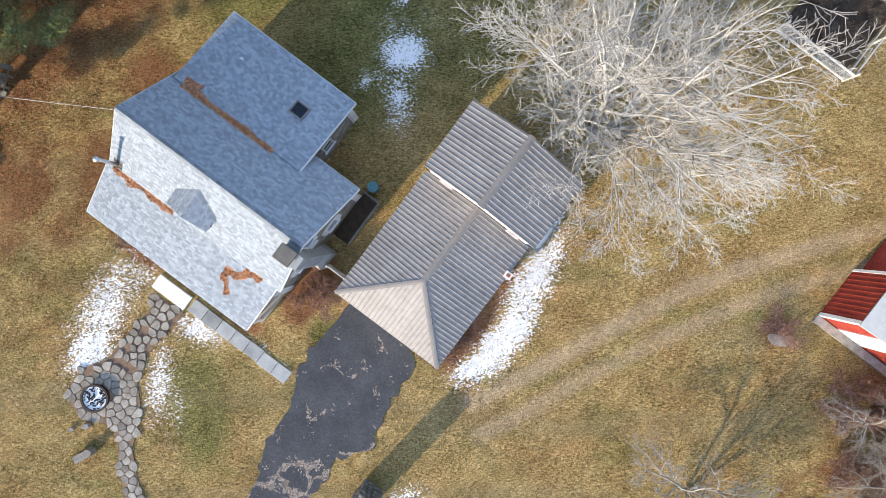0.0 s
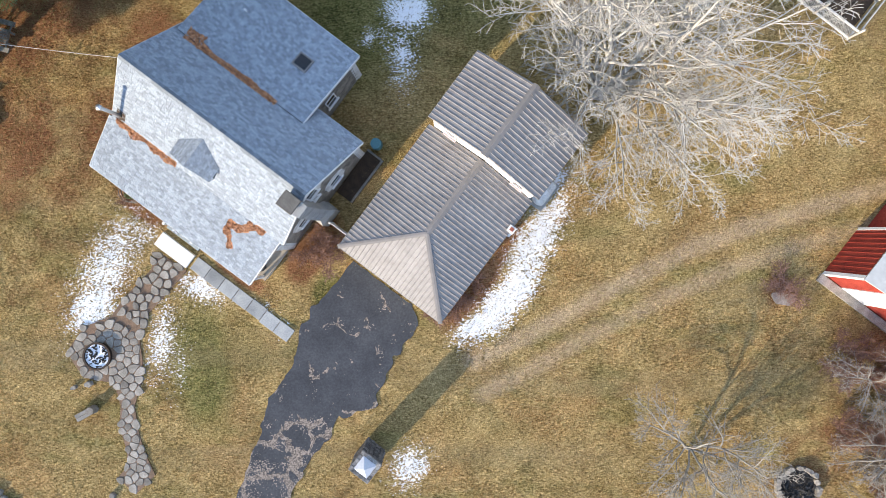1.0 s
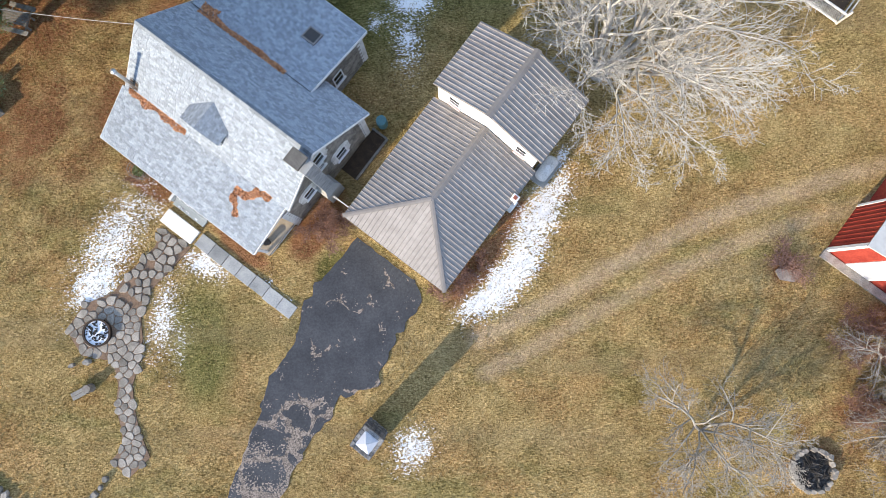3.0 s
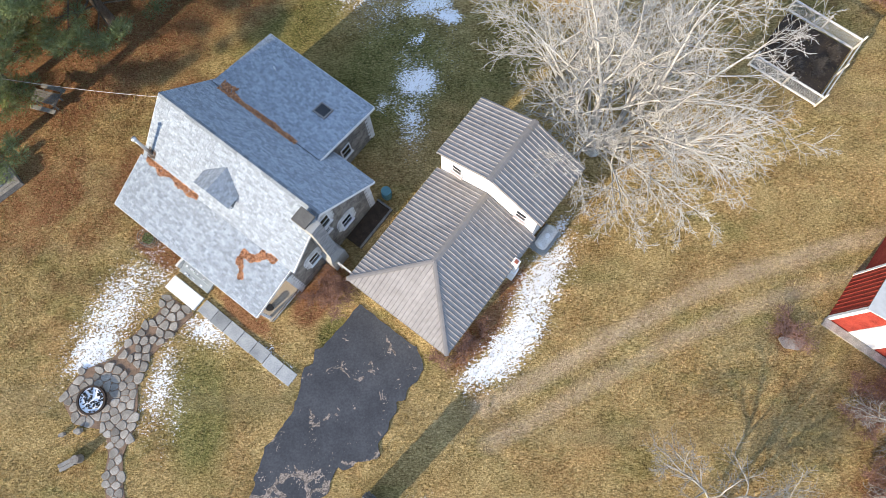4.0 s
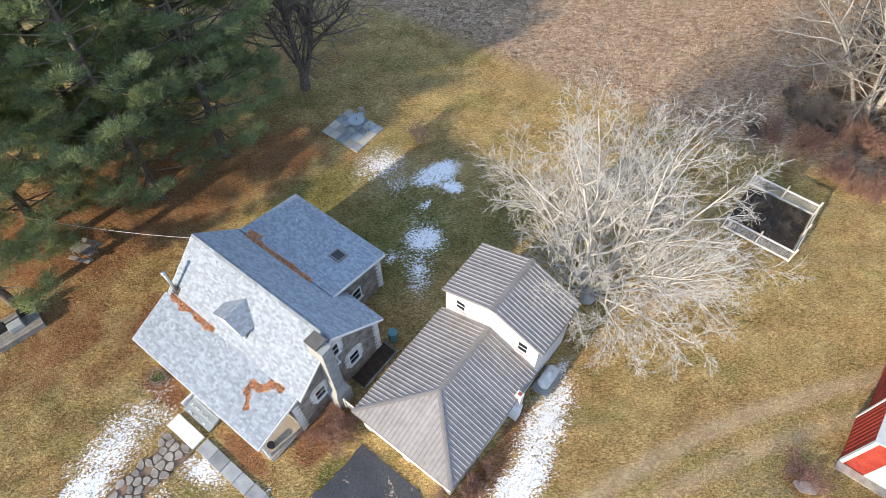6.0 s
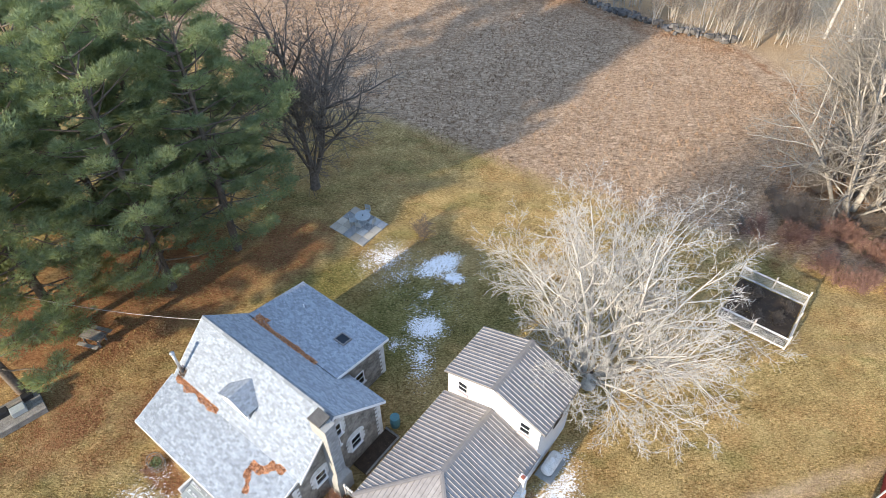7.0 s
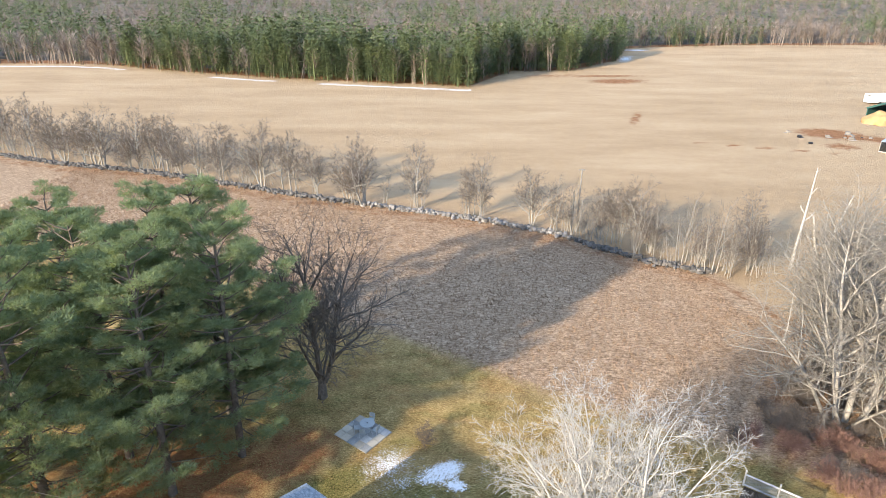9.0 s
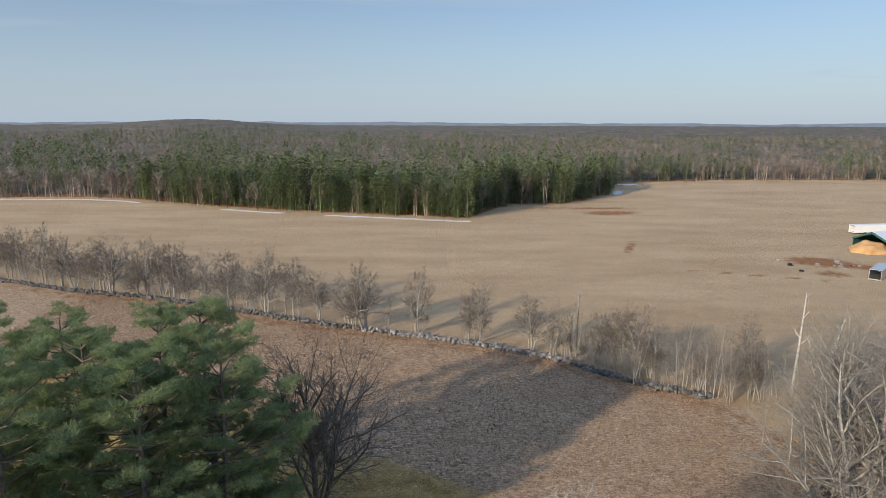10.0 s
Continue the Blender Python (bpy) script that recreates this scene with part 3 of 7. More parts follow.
# ---- house: grey-shingled stone cottage ----
EAST, WEST = -4.72, -14.78
RIDGE_V, RIDGE_Z, BREAK_V, BREAK_Z, PORCH_V, PORCH_Z, BACK_V, BACK_Z = -4.29, 6.35, -7.05, 3.86, -9.88, 2.58, -0.87, 3.2
ELL_EAST, ELL_TOP_V, ELL_TOP_Z, ELL_V, ELL_Z = -7.3, -1.85, 4.2, 2.33, 3.34
BASE = Vector((-9.75, -5.0, 0))
house = thing("house", lay(BASE.x, BASE.y), "stone cottage with grey shingle roof and front porch", "house")


def shift(bm, by):
    bmesh.ops.translate(bm, verts=bm.verts, vec=by)
    return bm


def hpart(name, bm, material, label="", parent=None, smooth=False):
    return part(name, shift(bm, -BASE), material, parent or house, label, smooth)


def gable_wall(bm, a0, a1, outline):
    """A wall between a0 and a1, of an outline in (across, height)."""
    lo, hi = [bm.verts.new((a0, b, z)) for b, z in outline], [bm.verts.new((a1, b, z)) for b, z in outline]
    bm.faces.new(lo[::-1]), bm.faces.new(hi)
    for k in range(len(outline)):
        j = (k + 1) % len(outline)
        bm.faces.new((lo[k], lo[j], hi[j], hi[k]))
    bmesh.ops.recalc_face_normals(bm, faces=bm.faces)
    return bm


GABLE = [(-1.15, -0.2), (-1.15, 3.3), (RIDGE_V, 6.1), (-7.55, 3.15), (-7.55, -0.2)]
hpart("wall", gable_wall(bmesh.new(), EAST - 0.6, EAST - 0.2, GABLE), STONE_WALL, "fieldstone gable wall")
hpart("wall", gable_wall(bmesh.new(), WEST + 0.2, WEST + 0.6, GABLE), STONE_WALL, "fieldstone gable wall")
hpart("wall", boxes(((WEST + 0.6, -7.55, -0.2), (EAST - 0.6, -7.2, 3.15))), STONE_WALL, "fieldstone front wall under the porch")
hpart("wall", boxes(((WEST + 0.6, -1.5, -0.2), (EAST - 0.6, -1.15, 2.95))), STONE_WALL, "fieldstone rear wall")
ell = bmesh.new()
gable_wall(ell, ELL_EAST - 0.55, ELL_EAST - 0.25, [(-1.15, -0.2), (2.08, -0.2), (2.08, 3.2), (-1.15, 3.85)])
hpart("wall", ell, STONE_WALL, "fieldstone side wall of the rear wing")
hpart("wall", boxes(((WEST + 0.3, 1.78, -0.2), (ELL_EAST - 0.55, 2.08, 3.1))), STONE_WALL, "fieldstone back wall of the rear wing")
west_ell = gable_wall(bmesh.new(), WEST + 0.3, WEST + 0.6, [(-1.15, -0.2), (1.78, -0.2), (1.78, 3.2), (-1.15, 3.85)])
hpart("wall", west_ell, STONE_WALL)

roof_deck = bmesh.new()
EDGE = 0.14
slopes = {
    "front": [(WEST, RIDGE_V, RIDGE_Z), (EAST, RIDGE_V, RIDGE_Z), (EAST, BREAK_V, BREAK_Z), (WEST, BREAK_V, BREAK_Z)],
    "porch": [(WEST - 0.15, BREAK_V, BREAK_Z), (EAST - 0.2, BREAK_V, BREAK_Z), (EAST - 0.4, PORCH_V, PORCH_Z), (WEST - 0.2, PORCH_V, PORCH_Z)],
    "back": [(WEST, RIDGE_V, RIDGE_Z), (EAST, RIDGE_V, RIDGE_Z), (EAST, BACK_V, BACK_Z), (WEST, BACK_V, BACK_Z)],
    "ell": [(WEST + 0.2, ELL_TOP_V, ELL_TOP_Z), (ELL_EAST, ELL_TOP_V, ELL_TOP_Z), (ELL_EAST, ELL_V, ELL_Z), (WEST + 0.2, ELL_V, ELL_Z)],
}
for corners in slopes.values():
    sheet(roof_deck, corners, EDGE)
roof = hpart("roof", roof_deck, SHINGLE_BASE, "grey asphalt shingle roof with drifts of dead leaves")


def shingles(corners, skip=None):
    """Courses of single tabs over a slope: their corner places, each tilted a little off the deck. Returns lists of eight corners."""
    tl, tr, br, bl = [Vector(c) for c in corners]
    tabs, rise, n = [], (bl - tl), None
    n = (tr - tl).cross(bl - tl).normalized()
    n = n if n.z > 0 else -n
    courses = int(rise.length / 0.115)
    for k in range(courses):
        f0, f1 = k / courses, (k + 1) / courses
        l0, r0, l1, r1 = tl.lerp(bl, f0), tr.lerp(br, f0), tl.lerp(bl, f1), tr.lerp(br, f1)
        width = (r1 - l1).length
        x = -random.random() * 0.3
        while x < width:
            w = random.uniform(0.12, 0.24)
            a, b = max(x, 0) / width, min(x + w - 0.008, width) / width
            x += w
            if b - a < 0.002 or (skip and skip(l1.lerp(r1, (a + b) / 2))):
                continue
            lift = random.uniform(0.01, 0.03)
            tabs.append([l0.lerp(r0, a) + n * 0.004, l0.lerp(r0, b) + n * 0.004, l1.lerp(r1, b) + n * (lift + 0.004), l1.lerp(r1, a) + n * (lift + 0.004), l1.lerp(r1, b) + n * 0.001, l1.lerp(r1, a) + n * 0.001])
    return tabs


TAB_FACES = [(0, 3, 2, 1), (3, 5, 4, 2)]


def tab_mesh(tabs):
    verts, faces = [], []
    for t in tabs:
        k = len(verts)
        verts += [tuple(v - BASE) for v in t]
        faces += [tuple(k + i for i in f) for f in TAB_FACES]
        faces += [(k, k + 5, k + 3), (k + 1, k + 2, k + 4)]
    return verts, [], faces


def on_ell(p):
    return p.y > ELL_TOP_V and p.x < ELL_EAST - 0.05


SKYLIGHT = (-9.5, -8.72, 0.08, 0.8)
tabs = shingles(slopes["front"]) + shingles(slopes["porch"]) + shingles(slopes["back"], on_ell)
tabs += shingles(slopes["ell"], lambda p: SKYLIGHT[0] < p.x < SKYLIGHT[1] and SKYLIGHT[2] < p.y < SKYLIGHT[3])
# single tabs on the porch's middle, the rest as one layer
single = [t for t in tabs if -8.6 < t[0].x < -5.2 and t[0].y < -7.6][:300]
keys = {id(t) for t in single}
rest = part("shingles", tab_mesh([t for t in tabs if id(t) not in keys]), SHINGLE, roof, "mottled grey asphalt shingles")
tagged(rest, kind="stuff")
# ridge caps
caps = bmesh.new()
x = WEST
while x < EAST - 0.1:
    w = min(0.3, EAST - x)
    for side, v1, z1 in ((-1, RIDGE_V - 0.14, RIDGE_Z - 0.105), (1, RIDGE_V + 0.14, RIDGE_Z - 0.105)):
        sheet(caps, [(x, RIDGE_V, RIDGE_Z + 0.03), (x + w - 0.01, RIDGE_V, RIDGE_Z + 0.036), (x + w - 0.01, v1, z1 + 0.03), (x, v1, z1 + 0.024)], 0.012)
    x += w
tagged(hpart("ridge_shingles", caps, SHINGLE, "", roof), kind="stuff")

# white boards along rakes and eaves
trim = []
for a, b in (((EAST + 0.012, RIDGE_V, RIDGE_Z - 0.02), (EAST + 0.012, BACK_V, BACK_Z - 0.02)), ((EAST + 0.012, RIDGE_V, RIDGE_Z - 0.02), (EAST + 0.012, BREAK_V, BREAK_Z - 0.02)), ((EAST - 0.19, BREAK_V, BREAK_Z - 0.02), (EAST - 0.39, PORCH_V, PORCH_Z - 0.02)), ((WEST - 0.012, RIDGE_V, RIDGE_Z - 0.02), (WEST - 0.012, BACK_V, BACK_Z - 0.02)), ((WEST - 0.012, RIDGE_V, RIDGE_Z - 0.02), (WEST - 0.012, BREAK_V, BREAK_Z - 0.02)), ((WEST - 0.16, BREAK_V, BREAK_Z - 0.02), (WEST - 0.21, PORCH_V, PORCH_Z - 0.02)), ((ELL_EAST + 0.012, ELL_TOP_V, ELL_TOP_Z - 0.02), (ELL_EAST + 0.012, ELL_V, ELL_Z - 0.02))):
    bm, a, b = bmesh.new(), Vector(a), Vector(b)
    down = Vector((0, 0, -0.2))
    side = Vector((0.025, 0, 0))
    v = [bm.verts.new(p) for p in (a - side, b - side, b + down - side, a + down - side, a + side, b + side, b + down + side, a + down + side)]
    for f in ((0, 1, 2, 3), (7, 6, 5, 4), (0, 4, 5, 1), (3, 2, 6, 7), (0, 3, 7, 4), (1, 5, 6, 2)):
        bm.faces.new([v[i] for i in f])
    bmesh.ops.recalc_face_normals(bm, faces=bm.faces)
    hpart("rake_board", bm, WHITE)
for lo, hi in (((WEST - 0.2, PORCH_V - 0.03, PORCH_Z - 0.2), (EAST - 0.4, PORCH_V - 0.004, PORCH_Z - 0.01)), ((ELL_EAST, BACK_V + 0.004, BACK_Z - 0.19), (EAST, BACK_V + 0.03, BACK_Z - 0.01)), ((WEST + 0.2, ELL_V + 0.004, ELL_Z - 0.19), (ELL_EAST, ELL_V + 0.03, ELL_Z - 0.01))):
    hpart("fascia", boxes((lo, hi)), WHITE)

# white painted quoins, toothed
def quoins(a, b, z0, z1, da, db):
    z, k = z0, 0
    while z < z1:
        w = 0.42 if k % 2 else 0.26
        h = min(0.2, z1 - z)
        lo, hi = (min(a, a + da), min(b, b + db * w), z), (max(a, a + da), max(b, b + db * w), z + h - 0.012)
        hpart("corner_stone", boxes((lo, hi)), WHITE_OLD)
        z, k = z + h, k + 1


quoins(EAST - 0.2, -1.15, 0.0, 3.1, 0.03, -1)
quoins(EAST - 0.2, -7.55, 0.0, 3.3, 0.03, 1)
quoins(ELL_EAST - 0.25, 2.08, 0.0, 3.1, 0.03, -1)


def window(b0, b1, z0, z1, a=EAST - 0.2, arch=True):
    """A sash window in a wall that faces along, in a white surround of toothed stones with an arched head."""
    ob = hpart("window", boxes(((a - 0.05, b0 - 0.06, z0 - 0.06), (a + 0.05, b0, z1 + 0.06)), ((a - 0.05, b1, z0 - 0.06), (a + 0.05, b1 + 0.06, z1 + 0.06)), ((a - 0.05, b0, z1), (a + 0.05, b1, z1 + 0.06)), ((a - 0.05, b0, (z0 + z1) / 2 - 0.02), (a + 0.04, b1, (z0 + z1) / 2 + 0.02))), WHITE, "white sash window in a white arched surround")
    hpart("pane", boxes(((a - 0.02, b0, z0), (a + 0.012, b1, (z0 + z1) / 2 - 0.02))), GLASS, "", ob)
    hpart("pane", boxes(((a - 0.02, b0, (z0 + z1) / 2 + 0.02), (a + 0.022, b1, z1))), GLASS, "", ob)
    hpart("sill", boxes(((a - 0.03, b0 - 0.14, z0 - 0.14), (a + 0.1, b1 + 0.14, z0 - 0.06))), WHITE, "", ob)
    if not arch:
        return ob
    k, z = 0, z0 - 0.06
    while z < z1 - 0.02:
        w = 0.3 if k % 2 else 0.2
        hpart("surround_stone", boxes(((a - 0.02, b0 - 0.06 - w, z), (a + 0.025, b0 - 0.06, z + 0.17))), WHITE_OLD, "", ob)
        hpart("surround_stone", boxes(((a - 0.02, b1 + 0.06, z), (a + 0.025, b1 + 0.06 + w, z + 0.17))), WHITE_OLD, "", ob)
        z, k = z + 0.18, k + 1
    mid, half = (b0 + b1) / 2, (b1 - b0) / 2 + 0.32
    for j in range(9):
        bm = bmesh.new()
        t0, t1 = math.pi * j / 9, math.pi * (j + 1) / 9 - 0.04
        pts = [(mid + r * half * math.cos(t), z1 + 0.065 + r2 * math.sin(t)) for r, r2, t in ((0.35, 0.02, t0), (1, 0.42, t0), (1, 0.42, t1), (0.35, 0.02, t1))]
        lo, hi = [bm.verts.new((a - 0.02, *p)) for p in pts], [bm.verts.new((a + 0.025, *p)) for p in pts]
        bm.faces.new(lo[::-1]), bm.faces.new(hi)
        for i in range(4):
            bm.faces.new((lo[i], lo[(i + 1) % 4], hi[(i + 1) % 4], hi[i]))
        hpart("arch_stone", bm, WHITE_OLD, "", ob)
    return ob


window(-3.5, -2.85, 1.5, 2.5)
window(-6.1, -5.48, 1.66, 2.6)
window(-4.5, -3.95, 4.1, 5.1)
window(-4.5, -4.2, 3.2, 3.65, arch=False)
window(-0.4, 0.2, 1.2, 2.2, ELL_EAST - 0.25, arch=False)
areaway = hpart("areaway", boxes(((EAST + 0.75, -3.7, -0.05), (EAST + 0.88, -0.9, 0.16)), ((EAST - 0.18, -0.98, -0.05), (EAST + 0.75, -0.86, 0.16)), bevel=0.01), WOOD_GREY, "weathered timber edging round a bed of dead leaves")
hpart("leaf_bed", boxes(((EAST - 0.18, -3.7, -0.05), (EAST + 0.75, -0.98, 0.05))), shade("dark_leaf_mould", [(0.03, 0.022, 0.016), (0.075, 0.05, 0.032)], 0.4, 7, 0.95, 0.7), "", areaway)

# chimney outside the gable
chim = bmesh.new()
for lo, hi, z0, z1 in (((-4.9, -5.45), (-4.12, -4.42), -0.1, 1.5), ((-4.9, -5.25), (-4.3, -4.6), 1.95, 6.6)):
    slab(chim, [lo, (hi[0], lo[1]), hi, (lo[0], hi[1])], z0, z1)
lo = [chim.verts.new(p) for p in ((-4.9, -5.45, 1.5), (-4.12, -5.45, 1.5), (-4.12, -4.42, 1.5), (-4.9, -4.42, 1.5))]
hi = [chim.verts.new(p) for p in ((-4.9, -5.25, 1.95), (-4.3, -5.25, 1.95), (-4.3, -4.6, 1.95), (-4.9, -4.6, 1.95))]
for k in range(4):
    chim.faces.new((lo[k], lo[(k + 1) % 4], hi[(k + 1) % 4], hi[k]))
slab(chim, [(-5.36, -5.24), (-4.66, -5.24), (-4.66, -4.6), (-5.36, -4.6)], 5.6, 6.75)
chimney = hpart("chimney", chim, CONCRETE, "grey stuccoed chimney on the gable")
hpart("chimney_cap", boxes(((-5.42, -5.3, 6.75), (-4.6, -4.54, 6.86)), bevel=0.02), shade("dark_taupe_slab", [(0.1, 0.092, 0.08), (0.16, 0.148, 0.13)], 0.4, 8, 0.9, 0.3), "dark flat chimney slab", chimney)
courses = bmesh.new()
z = 2.0
while z < 6.5:
    b = -5.25
    while b < -4.62:
        box(courses, (-4.31, b, z), (-4.285, min(b + 0.2, -4.6), z + 0.062))
        b += 0.21
    z += 0.075
hpart("chimney_bricks", courses, shade("grey_painted_brick", [(0.27, 0.27, 0.27), (0.38, 0.38, 0.37)], 0.3, 6, 0.85, 0.2, piece=0.2), "courses of grey painted brick", chimney)

# dormer on the front slope
d0, d1, dv = -11.1, -8.85, -6.58
front_z = lambda b: RIDGE_Z + (b - RIDGE_V) * (RIDGE_Z - BREAK_Z) / (RIDGE_V - BREAK_V)
mid, top = (d0 + d1) / 2, 5.66
dorm = bmesh.new()
peak_in = RIDGE_V - (RIDGE_Z - top) * (RIDGE_V - BREAK_V) / (RIDGE_Z - BREAK_Z)
eave_z = 5.0
eave_in = RIDGE_V - (RIDGE_Z - eave_z) * (RIDGE_V - BREAK_V) / (RIDGE_Z - BREAK_Z)
for e in (d0, d1):
    sheet(dorm, [(mid, peak_in, top), (mid, dv, top), (e, dv, eave_z), (e, eave_in, eave_z)], 0.06)
dormer = hpart("dormer", dorm, SHINGLE_BASE, "small gabled dormer with grey shingles")
dt = []
for e in (d0, d1):
    dt += shingles([(mid, peak_in, top + 0.01), (mid, dv, top + 0.01), (e, dv, eave_z + 0.01), (e, eave_in, eave_z + 0.01)])
# courses run level on the dormer
part("dormer_shingles", tab_mesh(dt), SHINGLE, dormer)
hpart("dormer_front", boxes(((d0 + 0.12, dv + 0.1, front_z(dv) - 0.1), (d1 - 0.12, dv + 0.2, eave_z))), WHITE, "", dormer)
hpart("dormer_cheek", boxes(((d0 + 0.1, dv + 0.2, 3.9), (d1 - 0.1, eave_in, eave_z - 0.02))), SHINGLE_BASE, "", dormer)

# skylight
sk = lambda b: ELL_TOP_Z + (b - ELL_TOP_V) * (ELL_Z - ELL_TOP_Z) / (ELL_V - ELL_TOP_V)
frame_bm = bmesh.new()
s0, s1, t0, t1 = SKYLIGHT
for q in ([(s0, t0), (s1, t0), (s1, t0 + 0.07), (s0, t0 + 0.07)], [(s0, t1 - 0.07), (s1, t1 - 0.07), (s1, t1), (s0, t1)], [(s0, t0 + 0.07), (s0 + 0.07, t0 + 0.07), (s0 + 0.07, t1 - 0.07), (s0, t1 - 0.07)], [(s1 - 0.07, t0 + 0.07), (s1, t0 + 0.07), (s1, t1 - 0.07), (s1 - 0.07, t1 - 0.07)]):
    sheet(frame_bm, [(a, b, sk(b) + 0.11) for a, b in q], 0.12)
skylight = hpart("skylight", frame_bm, METAL_CAP, "dark framed skylight in the rear roof")
hpart("pane", sheet(bmesh.new(), [(a, b, sk(b) + 0.085) for a, b in ((s0 + 0.07, t0 + 0.07), (s1 - 0.07, t0 + 0.07), (s1 - 0.07, t1 - 0.07), (s0 + 0.07, t1 - 0.07))], 0.02), GLASS, "", skylight)
vent = bmesh.new()
tube(vent, (-12.7, 0.75, sk(0.75)), (-12.7, 0.75, sk(0.75) + 0.32), 0.045)
hpart("vent_pipe", vent, WHITE, "short white plumbing vent")

# stove pipe
flue = bmesh.new()
tube(flue, (-14.3, -6.72, 4.0), (-14.42, -6.72, 5.75), 0.085, n=12)
stove = hpart("stove_pipe", flue, STEEL, "galvanised stove pipe leaning on the roof", smooth=True)
capbm = bmesh.new()
tube(capbm, (-14.42, -6.72, 5.75), (-14.425, -6.72, 5.83), 0.13, n=12)
tube(capbm, (-14.425, -6.72, 5.88), (-14.43, -6.72, 5.95), 0.14, 0.05, n=12)
hpart("rain_cap", capbm, STEEL, "", stove)
hpart("flashing", sheet(bmesh.new(), [(-14.55, -6.5, front_z(-6.5) + 0.03), (-14.05, -6.5, front_z(-6.5) + 0.03), (-14.05, -6.95, front_z(-6.95) + 0.03), (-14.55, -6.95, front_z(-6.95) + 0.03)], 0.01), IRON, "", stove)

# porch: deck, posts and rail
hpart("porch_floor", boxes(((WEST + 0.1, -9.75, 0.36), (EAST - 0.3, -7.56, 0.5))), DECK, "tan boarded porch floor")
hpart("porch_skirt", boxes(((WEST + 0.12, -9.7, -0.1), (EAST - 0.34, -9.62, 0.355)), ((EAST - 0.42, -9.6, -0.1), (EAST - 0.34, -7.56, 0.355))), WHITE_OLD)
for a in (WEST + 0.3, -12.4, -11.2, -8.7, EAST - 0.5):
    hpart("post", boxes(((a - 0.07, -9.68, 0.5), (a + 0.07, -9.54, 2.5)), bevel=0.01), WHITE)
hpart("beam", boxes(((WEST + 0.1, -9.7, 2.36), (EAST - 0.43, -9.52, 2.5))), WHITE)
front_door = hpart("door", boxes(((-10.5, -7.6, 0.5), (-9.6, -7.55, 2.5))), WHITE, "white front door under the porch")

# roof leaves: low drifts of many curled leaves
def drift(name, centre_fn, count, spread_fn, label):
    verts, faces = [], []
    for _ in range(count):
        a, b, z, nrm = centre_fn()
        p = Vector((a, b, z)) + nrm * random.uniform(0.015, spread_fn)
        d1 = Vector((random.uniform(-1, 1), random.uniform(-1, 1), random.uniform(-0.5, 0.5))).normalized()
        d2 = d1.cross(Vector((random.uniform(-0.5, 0.5), random.uniform(-0.5, 0.5), 1))).normalized()
        s = random.uniform(0.035, 0.07)
        k = len(verts)
        verts += [tuple(p - BASE + d1 * s), tuple(p - BASE + d2 * s * 0.7), tuple(p - BASE - d1 * s), tuple(p - BASE - d2 * s * 0.7)]
        faces.append((k, k + 1, k + 2, k + 3))
    ob = part(name, (verts, [], faces), LEAVES, house, label)
    return tagged(ob, kind="stuff")


def leaf_ell():
    a = random.uniform(-14.1, -8.85)
    w = 0.1 + 0.14 * max(0, noise.noise(Vector((a * 1.1, 2, 0))) + 0.5) + (0.25 if a < -13.2 else 0)
    b = ELL_TOP_V - 0.12 + random.uniform(-0.1, 1) * w * 1.3
    return a, b, (sk(b) if b > ELL_TOP_V else RIDGE_Z - (b - RIDGE_V) * (RIDGE_Z - BACK_Z) / (BACK_V - RIDGE_V)), Vector((0, 0, 1))


porch_z = lambda b: BREAK_Z + (b - BREAK_V) * (PORCH_Z - BREAK_Z) / (PORCH_V - BREAK_V)
slope_z = lambda b: front_z(b) if b > BREAK_V else porch_z(b)


def leaf_break():
    a = random.uniform(-14.5, -11.0)
    w = 0.15 + 0.2 * noise.noise(Vector((a * 1.6, 9, 0)))
    b = BREAK_V + 0.12 - random.random() ** 1.3 * w * 1.7
    return a, b, slope_z(b), Vector((0, 0, 1))


HOOK = [(-6.9, -8.75), (-7.3, -8.3), (-7.38, -7.8), (-6.85, -7.72), (-6.45, -7.25), (-5.8, -7.12)]


def leaf_corner():
    while True:
        a, b = random.uniform(-7.75, -5.6), random.uniform(-8.95, -6.9)
        near = 9.0
        for (a0, b0), (a1, b1) in zip(HOOK, HOOK[1:]):
            f = min(max(((a - a0) * (a1 - a0) + (b - b0) * (b1 - b0)) / ((a1 - a0) ** 2 + (b1 - b0) ** 2), 0), 1)
            near = min(near, math.hypot(a - a0 - f * (a1 - a0), b - b0 - f * (b1 - b0)))
        if near < 0.17 + 0.16 * noise.noise(Vector((a * 3, b * 3, 1))):
            return a, b, slope_z(b), Vector((0, 0, 1))


drift("leaf_drift", leaf_ell, 2300, 0.09, "rust brown leaves caught in the roof valley")
drift("leaf_drift", leaf_break, 1500, 0.05, "rust brown leaves on the roof break")
drift("leaf_drift", leaf_corner, 1500, 0.05, "rust brown leaves on the porch roof")


# ---- garage: metal roofs, low front part with a hip and a taller rear part ----
G0, G1, GM = -2.72, 3.58, 0.43
GF, GT, GB = -5.66, 1.82, 5.58
LOW_E, LOW_R, TALL_E, TALL_R = 2.82, 4.08, 4.8, 6.02
HIP_V = -2.5
GBASE = Vector((0.43, 0.0, 0))
garage = thing("garage", lay(GBASE.x, GBASE.y), "white garage with brown-grey ribbed metal roof", "garage")


def gpart(name, bm, material, label="", parent=None):
    return part(name, shift(bm, -GBASE), material, parent or garage, label)


RIB = 0.2286


